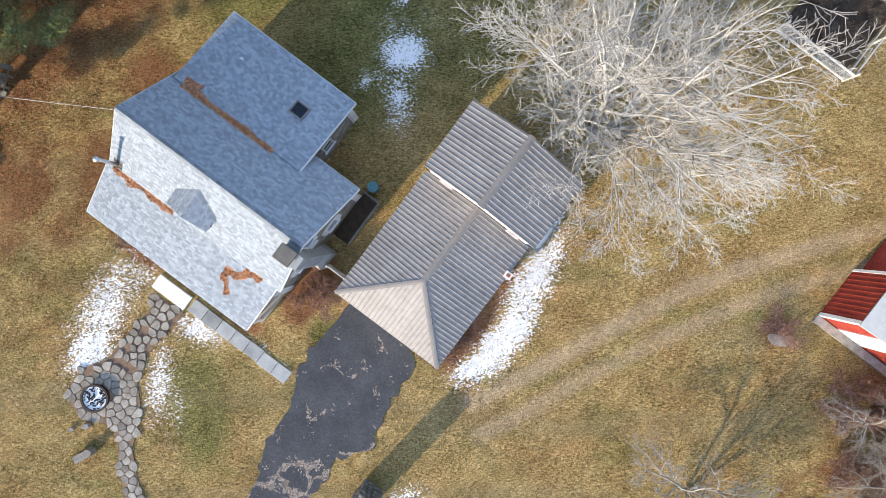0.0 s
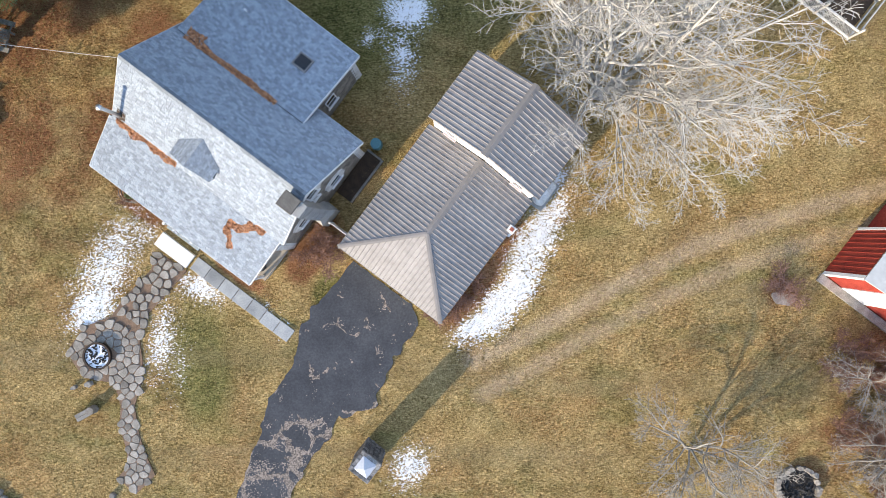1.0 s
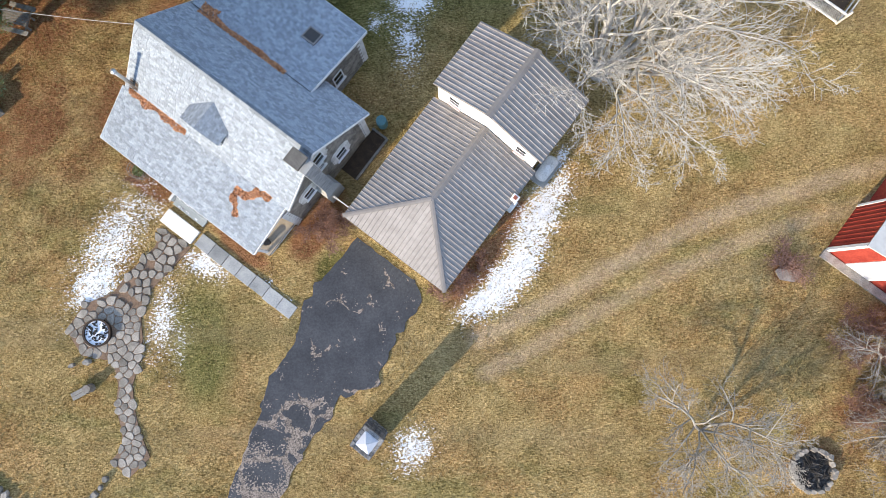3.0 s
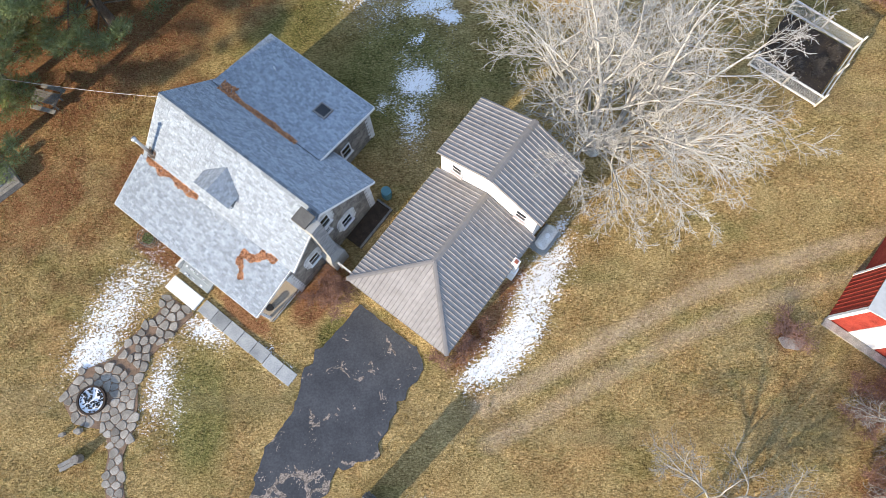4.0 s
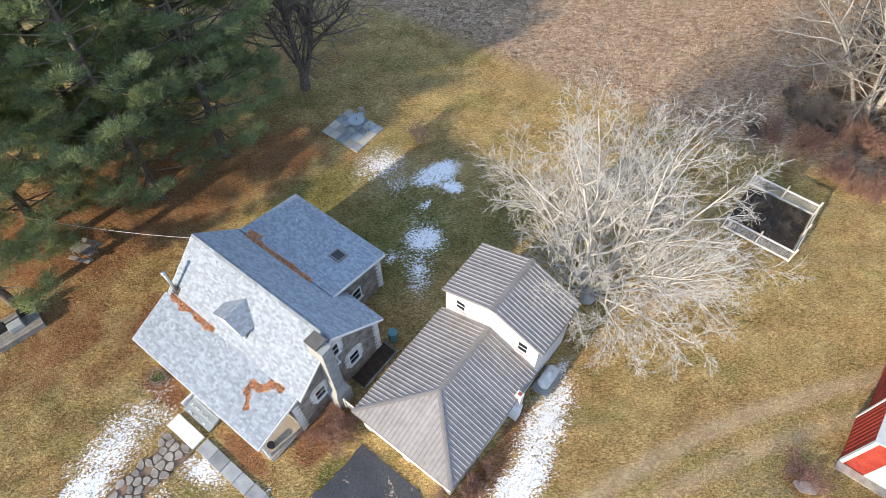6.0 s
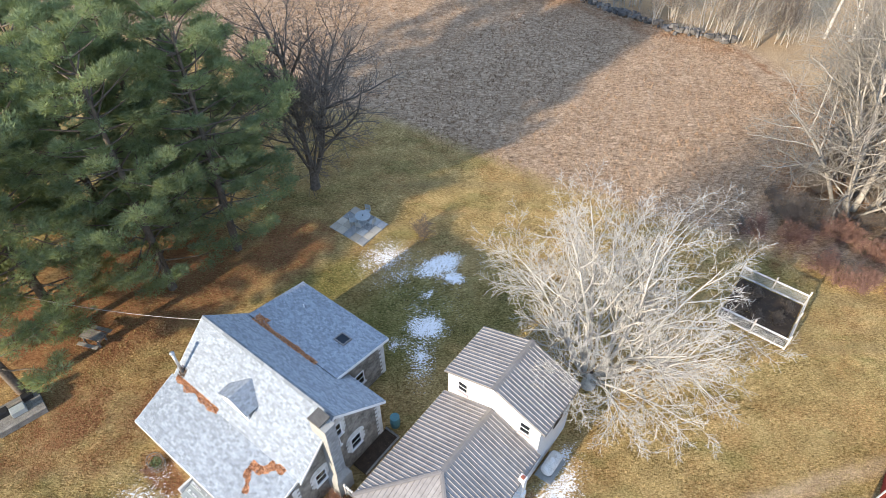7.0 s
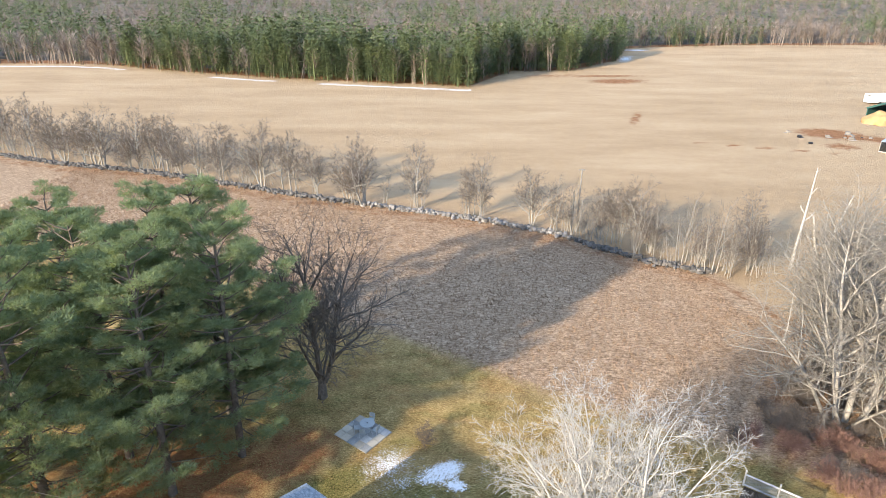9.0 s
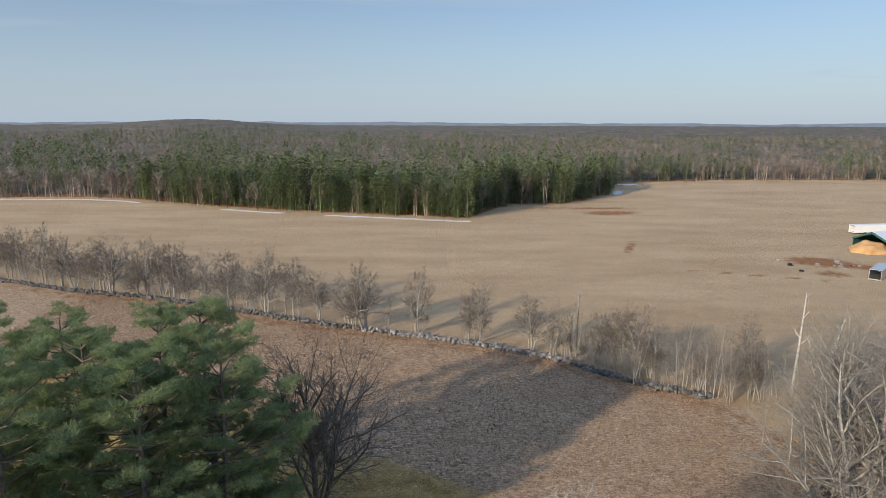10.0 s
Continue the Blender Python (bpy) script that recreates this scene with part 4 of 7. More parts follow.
def rib_profile(x0, x1):
    """Places along an eave and the heights of a ribbed sheet: a raised rib every nine inches."""
    out, k = [], math.floor(x0 / RIB)
    while k * RIB < x1 + RIB:
        c = k * RIB
        out += [(c - 0.03, 0.0), (c - 0.014, 0.034), (c + 0.014, 0.034), (c + 0.03, 0.0)]
        k += 1
    inner = [(x, h) for x, h in out if x0 < x < x1]
    return [(x0, 0.0), *inner, (x1, 0.0)]


def rib_sheet(x0, x1, top_fn, low_fn):
    """A ribbed sheet between two lines given as functions of the place along the eave."""
    bm = bmesh.new()
    rows = [(bm.verts.new(Vector(top_fn(x)) + Vector((0, 0, h))), bm.verts.new(Vector(low_fn(x)) + Vector((0, 0, h)))) for x, h in rib_profile(x0, x1)]
    for (a, b), (c, d) in zip(rows, rows[1:]):
        if (a.co - c.co).length + (b.co - d.co).length > 1e-5:
            bm.faces.new((a, b, d, c))
    low = [bm.verts.new(b.co - Vector((0, 0, 0.03))) for _, b in rows]
    for k in range(len(rows) - 1):
        bm.faces.new((rows[k][1], low[k], low[k + 1], rows[k + 1][1]))
    bmesh.ops.recalc_face_normals(bm, faces=bm.faces)
    return bm


gdeck = bmesh.new()
sheet(gdeck, [(GM, HIP_V, LOW_R - 0.01), (GM, GT, LOW_R - 0.01), (G0, GT, LOW_E - 0.01), (G0, GF, LOW_E - 0.01)], 0.1)
sheet(gdeck, [(GM, HIP_V, LOW_R - 0.01), (GM, GT, LOW_R - 0.01), (G1, GT, LOW_E - 0.01), (G1, GF, LOW_E - 0.01)], 0.1)
sheet(gdeck, [(GM, HIP_V, LOW_R - 0.01), (G0, GF, LOW_E - 0.01), (G1, GF, LOW_E - 0.01)], 0.1)
sheet(gdeck, [(GM, GT, TALL_R - 0.01), (GM, GB, TALL_R - 0.01), (G0, GB, TALL_E - 0.01), (G0, GT, TALL_E - 0.01)], 0.1)
sheet(gdeck, [(GM, GT, TALL_R - 0.01), (GM, GB, TALL_R - 0.01), (G1, GB, TALL_E - 0.01), (G1, GT, TALL_E - 0.01)], 0.1)
groof = gpart("roof", gdeck, METAL_CAP, "ribbed metal roof")


def side_panels(edge, v0, v1, top, low, hip):
    x = v0
    while x < v1 - 0.01:
        x2 = min(x + 4 * RIB, v1)
        def upper(b, e=edge):
            if hip and b < HIP_V:
                f = (b - GF) / (HIP_V - GF)
                return (e + (GM - e) * f, b, low + (top - low) * f)
            return (GM, b, top)
        cuts = [x, HIP_V, x2] if hip and x < HIP_V < x2 else [x, x2]
        for c0, c1 in zip(cuts, cuts[1:]):
            gpart("roof_panel", rib_sheet(c0, c1, upper, lambda b, e=edge: (e, b, low)), METAL_ROOF, "", groof)
        x = x2


for edge in (G0, G1):
    side_panels(edge, GF, GT, LOW_R, LOW_E, True)
    side_panels(edge, GT + 0.003, GB, TALL_R, TALL_E, False)
x = G0
while x < G1 - 0.01:
    x2 = min(x + 4 * RIB, G1)
    def hip_line(a):
        f = (a - G0) / (GM - G0) if a < GM else (G1 - a) / (G1 - GM)
        return (a, GF + (HIP_V - GF) * f, LOW_E + (LOW_R - LOW_E) * f)
    cuts = [x, GM, x2] if x < GM < x2 else [x, x2]
    for c0, c1 in zip(cuts, cuts[1:]):
        gpart("roof_panel", rib_sheet(c0, c1, hip_line, lambda a: (a, GF, LOW_E)), METAL_ROOF, "", groof)
    x = x2


def cap_strip(a, b, wide, s1, s2):
    """A folded cap along a ridge from a to b; s1 and s2 are the ways down its two sides."""
    bm = bmesh.new()
    a, b = Vector(a) + Vector((0, 0, 0.045)), Vector(b) + Vector((0, 0, 0.045))
    for s in (Vector(s1).normalized() * wide, Vector(s2).normalized() * wide):
        sheet(bm, [a, b, b + s, a + s], 0.012)
    return bm


drop = (LOW_R - LOW_E) / (G1 - GM)
gpart("ridge_cap", cap_strip((GM, HIP_V, LOW_R), (GM, GT, LOW_R), 0.19, (-1, 0, -drop), (1, 0, -drop)), METAL_CAP, "", groof)
gpart("ridge_cap", cap_strip((GM, GT - 0.05, TALL_R), (GM, GB + 0.03, TALL_R), 0.19, (-1, 0, -drop), (1, 0, -drop)), METAL_CAP, "", groof)
for e in (G0, G1):
    sgn = 1 if e > GM else -1
    side = Vector((e - GM, GF - HIP_V, 0)).normalized()
    gpart("hip_cap", cap_strip((GM, HIP_V, LOW_R), (e, GF, LOW_E), 0.11, (sgn * 0.75, 0.66, -0.12), (-sgn * 0.66, -0.75, -0.12)), METAL_CAP, "", groof)
# eave and gable trim
for lo, hi in (((G0 - 0.02, GF, LOW_E - 0.17), (G0 + 0.01, GT, LOW_E - 0.035)), ((G1 - 0.01, GF, LOW_E - 0.17), (G1 + 0.02, GT, LOW_E - 0.035)), ((G0, GF - 0.02, LOW_E - 0.17), (G1, GF + 0.01, LOW_E - 0.035)), ((G0 - 0.02, GT, TALL_E - 0.15), (G0 + 0.01, GB, TALL_E - 0.035)), ((G1 - 0.01, GT, TALL_E - 0.15), (G1 + 0.02, GB, TALL_E - 0.035))):
    gpart("fascia", boxes((lo, hi)), METAL_CAP)

W0, W1 = G0 + 0.25, G1 - 0.25
def wall_face(bm, axis, at0, at1, outline):
    lo = [bm.verts.new((a, at0, z)) for a, z in outline]
    hi = [bm.verts.new((a, at1, z)) for a, z in outline]
    bm.faces.new(lo), bm.faces.new(hi[::-1])
    for k in range(len(outline)):
        j = (k + 1) % len(outline)
        bm.faces.new((lo[k], hi[k], hi[j], lo[j]))
    bmesh.ops.recalc_face_normals(bm, faces=bm.faces)
    return bm


gable = [(W0, -0.1), (W1, -0.1), (W1, TALL_E + 0.02), (GM, TALL_R - 0.13), (W0, TALL_E + 0.02)]
gpart("wall", wall_face(bmesh.new(), 1, GT + 0.06, GT + 0.2, gable), VINYL, "white sided gable above the lower roof")
gpart("wall", wall_face(bmesh.new(), 1, GB - 0.25, GB - 0.11, gable), VINYL, "white sided rear gable")
for a in (W0, W1 - 0.14):
    gpart("wall", boxes(((a, GF + 0.3, -0.1), (a + 0.14, GT + 0.06, LOW_E - 0.06))), VINYL, "white sided side wall")
    gpart("wall", boxes(((a, GT + 0.2, -0.1), (a + 0.14, GB - 0.25, TALL_E + 0.0))), VINYL, "white sided side wall")
gpart("wall", boxes(((W0 + 0.14, GF + 0.3, 2.25), (W1 - 0.14, GF + 0.44, 2.72)), ((W0 + 0.14, GF + 0.3, -0.1), (W0 + 0.45, GF + 0.44, 2.25)), ((GM - 0.2, GF + 0.3, -0.1), (GM + 0.2, GF + 0.44, 2.25)), ((W1 - 0.45, GF + 0.3, -0.1), (W1 - 0.14, GF + 0.44, 2.25))), VINYL, "white sided front wall with two door openings")
for a0, a1 in ((W0 + 0.45, GM - 0.2), (GM + 0.2, W1 - 0.45)):
    door = gpart("garage_door", boxes(*[((a0, GF + 0.36, 0.02 + k * 0.56), (a1, GF + 0.4, 0.56 + k * 0.56)) for k in range(4)]), WHITE, "white panelled garage door")
# siding laps on the visible gable
laps = bmesh.new()
z = LOW_E - 0.3
while z < TALL_R - 0.3:
    h = 0.11
    f = min(1.0, (TALL_R - 0.2 - z) / (TALL_R - TALL_E)) if z > TALL_E - 0.12 else 1.0
    a0, a1 = GM + (W0 - GM) * f, GM + (W1 - GM) * f
    v = [laps.verts.new(p) for p in ((a0, GT + 0.058, z + h), (a1, GT + 0.058, z + h), (a1, GT + 0.044, z), (a0, GT + 0.044, z))]
    laps.faces.new(v)
    z += h
gpart("siding", laps, VINYL)


def sash(a0, a1, z0, z1, b):
    ob = gpart("window", boxes(((a0 - 0.09, b - 0.05, z0 - 0.09), (a0, b + 0.02, z1 + 0.09)), ((a1, b - 0.05, z0 - 0.09), (a1 + 0.09, b + 0.02, z1 + 0.09)), ((a0, b - 0.05, z1), (a1, b + 0.02, z1 + 0.09)), ((a0, b - 0.05, z0 - 0.09), (a1, b + 0.02, z0)), ((a0, b - 0.045, (z0 + z1) / 2 - 0.03), (a1, b + 0.02, (z0 + z1) / 2 + 0.03))), WHITE, "white framed sash window")
    gpart("pane", boxes(((a0, b - 0.03, z0), (a1, b + 0.01, (z0 + z1) / 2 - 0.03))), GLASS, "", ob)
    gpart("pane", boxes(((a0, b - 0.04, (z0 + z1) / 2 + 0.03), (a1, b + 0.01, z1))), GLASS, "", ob)
    gpart("flower_box", boxes(((a0 - 0.1, b - 0.13, z0 - 0.3), (a1 + 0.1, b - 0.052, z0 - 0.13))), shade("faded_pink_box", [(0.55, 0.42, 0.4), (0.68, 0.58, 0.56)], 0.3, 6, 0.8, 0.2), "faded pinkish window box", ob)


sash(-1.72, -1.2, 3.98, 4.72, GT + 0.04)
sash(2.2, 2.72, 3.9, 4.7, GT + 0.04)
east = gpart("window", boxes(((W1 - 0.02, 3.5, 2.75), (W1 + 0.04, 4.4, 3.25))), BLACK, "dark louvred side window")

# heater flue in a white boxed chimney on the side wall
flue_box = gpart("chimney", boxes(((W1, -0.15, 0), (W1 + 0.5, 0.3, 1.6)), ((W1 + 0.05, -0.05, 1.6), (W1 + 0.42, 0.3, 3.1)), bevel=0.01), WHITE, "white boxed flue on the side wall")
gpart("flue", boxes(((W1 + 0.14, 0.04, 3.1), (W1 + 0.33, 0.22, 3.18))), BRICK, "red clay flue liner", flue_box)

# ---- propane tank beside the garage ----
def propane_tank():
    ob = thing("propane_tank", lay(3.95, 2.85, 0), "white horizontal propane tank with dark specks beside the garage", "tank")
    bm = bmesh.new()
    bmesh.ops.create_uvsphere(bm, u_segments=18, v_segments=12, radius=0.36, matrix=Matrix.Rotation(radians(90), 4, "X"))
    for v in bm.verts:
        v.co.y = v.co.y * 0.7 + (0.5 if v.co.y > 0.001 else -0.5 if v.co.y < -0.001 else 0)
        v.co.z += 0.62
    part("shell", bm, WHITE_OLD, ob, "white painted steel shell", smooth=True)
    dome = bmesh.new()
    tube(dome, (0, 0, 0.95), (0, 0, 1.1), 0.14, 0.11, 14)
    part("valve_cover", dome, WHITE, ob)
    for y in (-0.42, 0.42):
        part("foot", boxes(((-0.28, y - 0.05, 0.06), (0.28, y + 0.05, 0.36)), bevel=0.01), IRON, ob)
    part("pad", boxes(((-0.5, -0.85, -0.05), (0.5, 0.85, 0.06)), bevel=0.01), CONCRETE, ob)


propane_tank()


# ---- red barn at the edge of the lawn ----
BARN = (18.5, 8.45)
barn = thing("barn", lay(*BARN), "red board barn with white trim and metal roof", "barn")
BW, BL, BH = 8.0, 3.05, 3.55
part("wall", boxes(((0, 0, -0.1), (BW, 0.12, BH))), RED_BOARD, barn, "sunlit red boarded wall")
part("wall", boxes(((0, 0.12, -0.1), (0.12, BL, BH))), RED_BOARD, barn, "red boarded wall with thin battens")
part("wall", boxes(((BW - 0.12, 0.12, -0.1), (BW, BL, BH))), RED_BOARD, barn)
part("wall", boxes(((0.12, BL - 0.12, -0.1), (BW - 0.12, BL, BH))), RED_BOARD, barn)
batten = part("batten", boxes(((-0.018, -0.02, 0), (0, 0.02, BH - 0.02))), RED_BOARD, barn)
batten.matrix_local = pose(0, 0.3, 0)
for k in range(2, 10):
    again(batten, pose(0, 0.3 * k, 0), barn)
part("corner_board", boxes(((-0.03, -0.03, -0.05), (0.16, 0, BH)), ((-0.03, 0, -0.05), (0, 0.16, BH))), WHITE, barn)
part("corner_board", boxes(((-0.03, BL - 0.14, -0.05), (0, BL + 0.02, BH))), WHITE, barn)
part("door", boxes(((1.2, -0.05, 0), (2.7, 0, 3.3))), WHITE, barn, "tall white sliding door")
rf = sheet(bmesh.new(), [(-0.14, -0.16, BH + 0.02), (-0.14, BL + 0.16, BH + 0.02), (BW, BL + 0.16, BH + 1.7), (BW, -0.16, BH + 1.7)], 0.1)
part("roof", rf, shade("pale_metal_roof", [(0.42, 0.42, 0.4), (0.52, 0.52, 0.5)], 2, 8, 0.5, 0.05), barn, "pale grey metal roof")
lean = part("lean_to", boxes(((0.35, BL, -0.1), (BW, 7.5, 2.3))), RED_BOARD, barn, "low red lean-to behind the barn")
part("roof", sheet(bmesh.new(), [(0.2, BL + 0.02, 2.5), (0.2, 7.7, 2.5), (BW, 7.7, 3.1), (BW, BL + 0.02, 3.1)], 0.08), shade("white_metal_roof", [(0.62, 0.64, 0.65), (0.72, 0.74, 0.75)], 2, 8, 0.45, 0.05), barn, "white metal roof of the lean-to")
part("foundation", boxes(((-0.1, -0.5, -0.2), (BW, -0.06, 0.1))), STONE, barn, "low grey stone footing")


# ---- trees ----
def prisms(segs, sides):
    """Tapered prisms along segments of (x0, y0, z0, x1, y1, z1, r0, r1)."""
    s = np.array(segs, float).reshape(-1, 8)
    a, b = s[:, :3], s[:, 3:6]
    d = b - a
    d /= np.linalg.norm(d, axis=1, keepdims=True) + 1e-9
    ref = np.where(np.abs(d[:, 2:3]) > 0.9, [[1.0, 0, 0]], [[0, 0, 1.0]])
    e1 = np.cross(d, ref)
    e1 /= np.linalg.norm(e1, axis=1, keepdims=True) + 1e-9
    e2 = np.cross(d, e1)
    ang = np.arange(sides) * 2 * math.pi / sides
    ring = np.cos(ang)[None, :, None] * e1[:, None] + np.sin(ang)[None, :, None] * e2[:, None]
    v = np.concatenate([a[:, None] + ring * s[:, 6][:, None, None], b[:, None] + ring * s[:, 7][:, None, None]], 1).reshape(-1, 3)
    k = np.arange(sides)
    f = np.stack([k, k + sides, (k + 1) % sides + sides, (k + 1) % sides], 1)
    faces = (f[None] + (np.arange(len(s)) * 2 * sides)[:, None, None]).reshape(-1, 4)
    return v, faces


def mesh_of(name, v, faces, material, smooth=False):
    me = bpy.data.meshes.new(name)
    n = faces.shape[1]
    me.vertices.add(len(v))
    me.vertices.foreach_set("co", np.asarray(v, np.float32).ravel())
    me.loops.add(faces.size)
    me.loops.foreach_set("vertex_index", faces.astype(np.int32).ravel())
    me.polygons.add(len(faces))
    me.polygons.foreach_set("loop_start", np.arange(0, faces.size, n, dtype=np.int32))
    me.polygons.foreach_set("loop_total", np.full(len(faces), n, np.int32))
    me.update(calc_edges=True)
    me.materials.append(material)
    if smooth:
        me.polygons.foreach_set("use_smooth", [True] * len(me.polygons))
    return me


def grow(rng, segs, p, d, length, r, level, plan):
    """One branch and its boughs. plan: for each level the count, length share, angle, wobble, lift and end thickness; boughs leave in turn on all sides, the longest low down."""
    count, share, angle, wobble, lift, thin = plan[level]
    n = max(2, min(12, int(length / 0.5) + 1)) if level < len(plan) - 1 else 2
    step, places = length / n, []
    end = r * thin
    for k in range(n):
        d = d + rng.normal(0, wobble, 3) + np.array([0, 0, lift])
        d /= np.linalg.norm(d)
        q = p + d * step
        r1, r2 = end + (r - end) * (1 - k / n) ** 0.85, end + (r - end) * (1 - (k + 1) / n) ** 0.85
        segs[level].append((*p, *q, r1, r2))
        places.append((p, q, d.copy(), r2))
        p = q
    if level + 1 >= len(plan):
        return
    turn = rng.random() * 2 * math.pi
    for j in range(count):
        f = 0.2 + 0.8 * (j + rng.random()) / count
        i = min(n - 1, int(f * n))
        a0, b0, dd, rr = places[i]
        q = a0 + (b0 - a0) * min(1.0, f * n - i)
        turn += 2.4 + rng.normal(0, 0.5)
        e1 = np.cross(dd, [0.3, 0.2, 1.0] if abs(dd[2]) < 0.9 else [1.0, 0, 0])
        e1 /= np.linalg.norm(e1) + 1e-9
        side = math.cos(turn) * e1 + math.sin(turn) * np.cross(dd, e1)
        a = radians(angle * rng.uniform(0.7, 1.25))
        nd = dd * math.cos(a) + side * math.sin(a)
        grow(rng, segs, q, nd, length * share * rng.uniform(0.7, 1.25) * (1.2 - 0.65 * f), min(max(rr * 0.7, 0.008), r * 0.55), level + 1, plan)


def bare_tree(seed, stems, plan, floor_r=0.011, bole=None):
    """Meshes of a leafless tree: each stem with its limbs, and the twigs. stems: rows of offset x, y, lean x, y, length, radius."""
    rng = np.random.default_rng(seed)
    trunks, fine, foot = [], [], -0.15
    if bole:
        high, r = bole
        trunks.append(prisms([(0, 0, -0.2, 0.05, 0.02, high * 0.5, r * 1.25, r), (0.05, 0.02, high * 0.5, 0.0, 0.05, high, r, r * 0.35)], 9))
        foot = high * 0.7
    for ox, oy, lx, ly, length, r in stems:
        segs = [[] for _ in plan]
        d = np.array([lx, ly, 1.0])
        grow(rng, segs, np.array([ox, oy, foot]), d / np.linalg.norm(d), length, r, 0, plan)
        trunks.append(prisms(segs[0] + segs[1], 6))
        fine += sum(segs[2:], [])
    fine = np.array(fine, float)
    fine[:, 6:] = np.maximum(fine[:, 6:], floor_r)
    return trunks, prisms(fine, 3)


def plant_tree(name, meshes, m, label, bark, twig=None, category="tree", group=""):
    ob = thing(name, m, label, category, group)
    for pname, (v, f), mt, sm in [("stem" if len(meshes[0]) > 1 else "trunk", t, bark, True) for t in meshes[0]] + [("crown", meshes[1], twig or bark, False)]:
        o = new(pname, mesh_of(pname, v, f, mt, sm))
        o.parent = ob
    return ob


# the big pale tree behind the garage: several stems from one foot
BIG = [
    (-0.35, 0.25, -0.08, 0.12, 11.2, 0.16), (-0.3, 0.35, 0.1, 0.36, 11.2, 0.14), (-0.45, 0.2, -0.4, 0.34, 9.8, 0.12), (-0.4, 0.1, -0.7, 0.0, 7.8, 0.1),
    (-0.3, 0.4, -0.2, 0.75, 9.4, 0.11), (0.1, 0.4, 0.15, 0.8, 9.8, 0.11), (0.3, 0.1, 0.3, 0.3, 11.2, 0.14), (0.5, 0.1, 0.5, 0.3, 10.8, 0.15),
    (0.5, 0.0, 0.66, 0.05, 10.2, 0.15), (0.55, -0.05, 0.76, -0.25, 9.4, 0.13), (0.45, 0.2, 0.5, 0.6, 10.0, 0.12), (0.5, -0.15, 0.9, -0.55, 8.2, 0.11),
    (0.3, -0.25, 0.5, -0.85, 7.8, 0.1), (0.0, -0.25, 0.1, -0.95, 7.6, 0.09), (-0.3, -0.15, -0.4, -0.7, 7.0, 0.08), (0.2, 0.0, 0.25, -0.3, 9.2, 0.12), (-0.4, 0.2, -0.65, 0.5, 8.4, 0.1),
]
BIG_PLAN = [(13, 0.45, 44, 0.075, 0.012, 0.13), (8, 0.45, 45, 0.11, 0.025, 0.25), (5, 0.52, 46, 0.14, 0.02, 0.45), (3, 0.6, 44, 0.14, 0.01, 0.7)]
plant_tree("bare_tree", bare_tree(5, BIG, BIG_PLAN, 0.011, (1.3, 0.4)), pose(7.8, 5.3, 0), "large pale leafless tree with many stems beside the garage", BARK_PALE)

# dark leafless tree beyond the lawn
DARK = [(0, 0, -0.08, 0.05, 13.2, 0.27), (0.35, 0.1, 0.22, 0.1, 12.4, 0.22), (-0.1, 0.2, -0.42, 0.1, 9.5, 0.14), (0.2, -0.1, 0.5, -0.1, 9.0, 0.13), (0.1, -0.2, 0.05, -0.4, 8.0, 0.12), (0.1, 0.3, 0.1, 0.4, 9.5, 0.13)]
DARK_PLAN = [(17, 0.5, 50, 0.06, 0.012, 0.12), (8, 0.46, 46, 0.11, 0.035, 0.3), (6, 0.5, 44, 0.14, 0.03, 0.5), (4, 0.55, 42, 0.14, 0.02, 0.7)]
plant_tree("bare_tree", bare_tree(11, DARK, DARK_PLAN, 0.011, (2.2, 0.36)), pose(-12.0, 24.0, 0), "tall dark leafless tree beyond the lawn", BARK_DARK, TWIG_GREY)

# tall pale trees at the brushy corner
TALL = [(0, 0, -0.2, 0.05, 15.5, 0.24), (0.9, 0.4, 0.03, 0.12, 17, 0.26), (1.7, -0.2, 0.2, 0.05, 16, 0.22), (-0.5, 0.5, -0.5, 0.15, 12.5, 0.18), (2.2, 0.6, 0.4, 0.0, 13.5, 0.18), (0.2, -0.4, -0.6, -0.2, 10, 0.14), (0.6, -0.4, 0.1, -0.5, 9, 0.12)]
TALL_PLAN = [(15, 0.44, 48, 0.055, 0.012, 0.18), (9, 0.46, 46, 0.11, 0.02, 0.3), (5, 0.5, 44, 0.14, 0.01, 0.5), (3, 0.58, 42, 0.15, 0.0, 0.7)]
tall = bare_tree(21, TALL, TALL_PLAN, 0.0095)
first_tall = plant_tree("bare_tree", tall, pose(30.6, 21.2, 0), "clump of tall pale leafless trees in brush", BARK_CORNER, BARK_MID, group="trees at the brushy corner")
for x, y, s, turn in ((34.5, 25.5, 0.95, 120), (36, 32, 0.9, 220), (38, 18, 1.0, 75), (40, 40, 0.8, 10), (33.5, 14, 0.55, 40)):
    copy_thing(first_tall, pose(x, y, ground_z(x, y) - 0.05, 0, 0, turn) @ Matrix.Scale(s, 4))

# small bare trees and shrubs
SMALL = [(0, 0, -0.45, 0.3, 4.2, 0.09), (0.1, 0, 0.3, 0.45, 4.6, 0.08), (0, 0.1, 0.1, -0.4, 3.8, 0.07), (0, 0, 0.6, 0.1, 3.8, 0.06), (0, 0, -0.5, -0.2, 3.6, 0.06)]
SMALL_PLAN = [(10, 0.5, 48, 0.12, 0.0, 0.3), (8, 0.5, 48, 0.14, 0.0, 0.4), (6, 0.5, 48, 0.16, 0.0, 0.5), (3, 0.5, 40, 0.16, 0.0, 0.6)]
small = bare_tree(31, [(a, b, c * 1.3, d * 1.3, e * 1.25, r) for a, b, c, d, e, r in SMALL], SMALL_PLAN, 0.009)
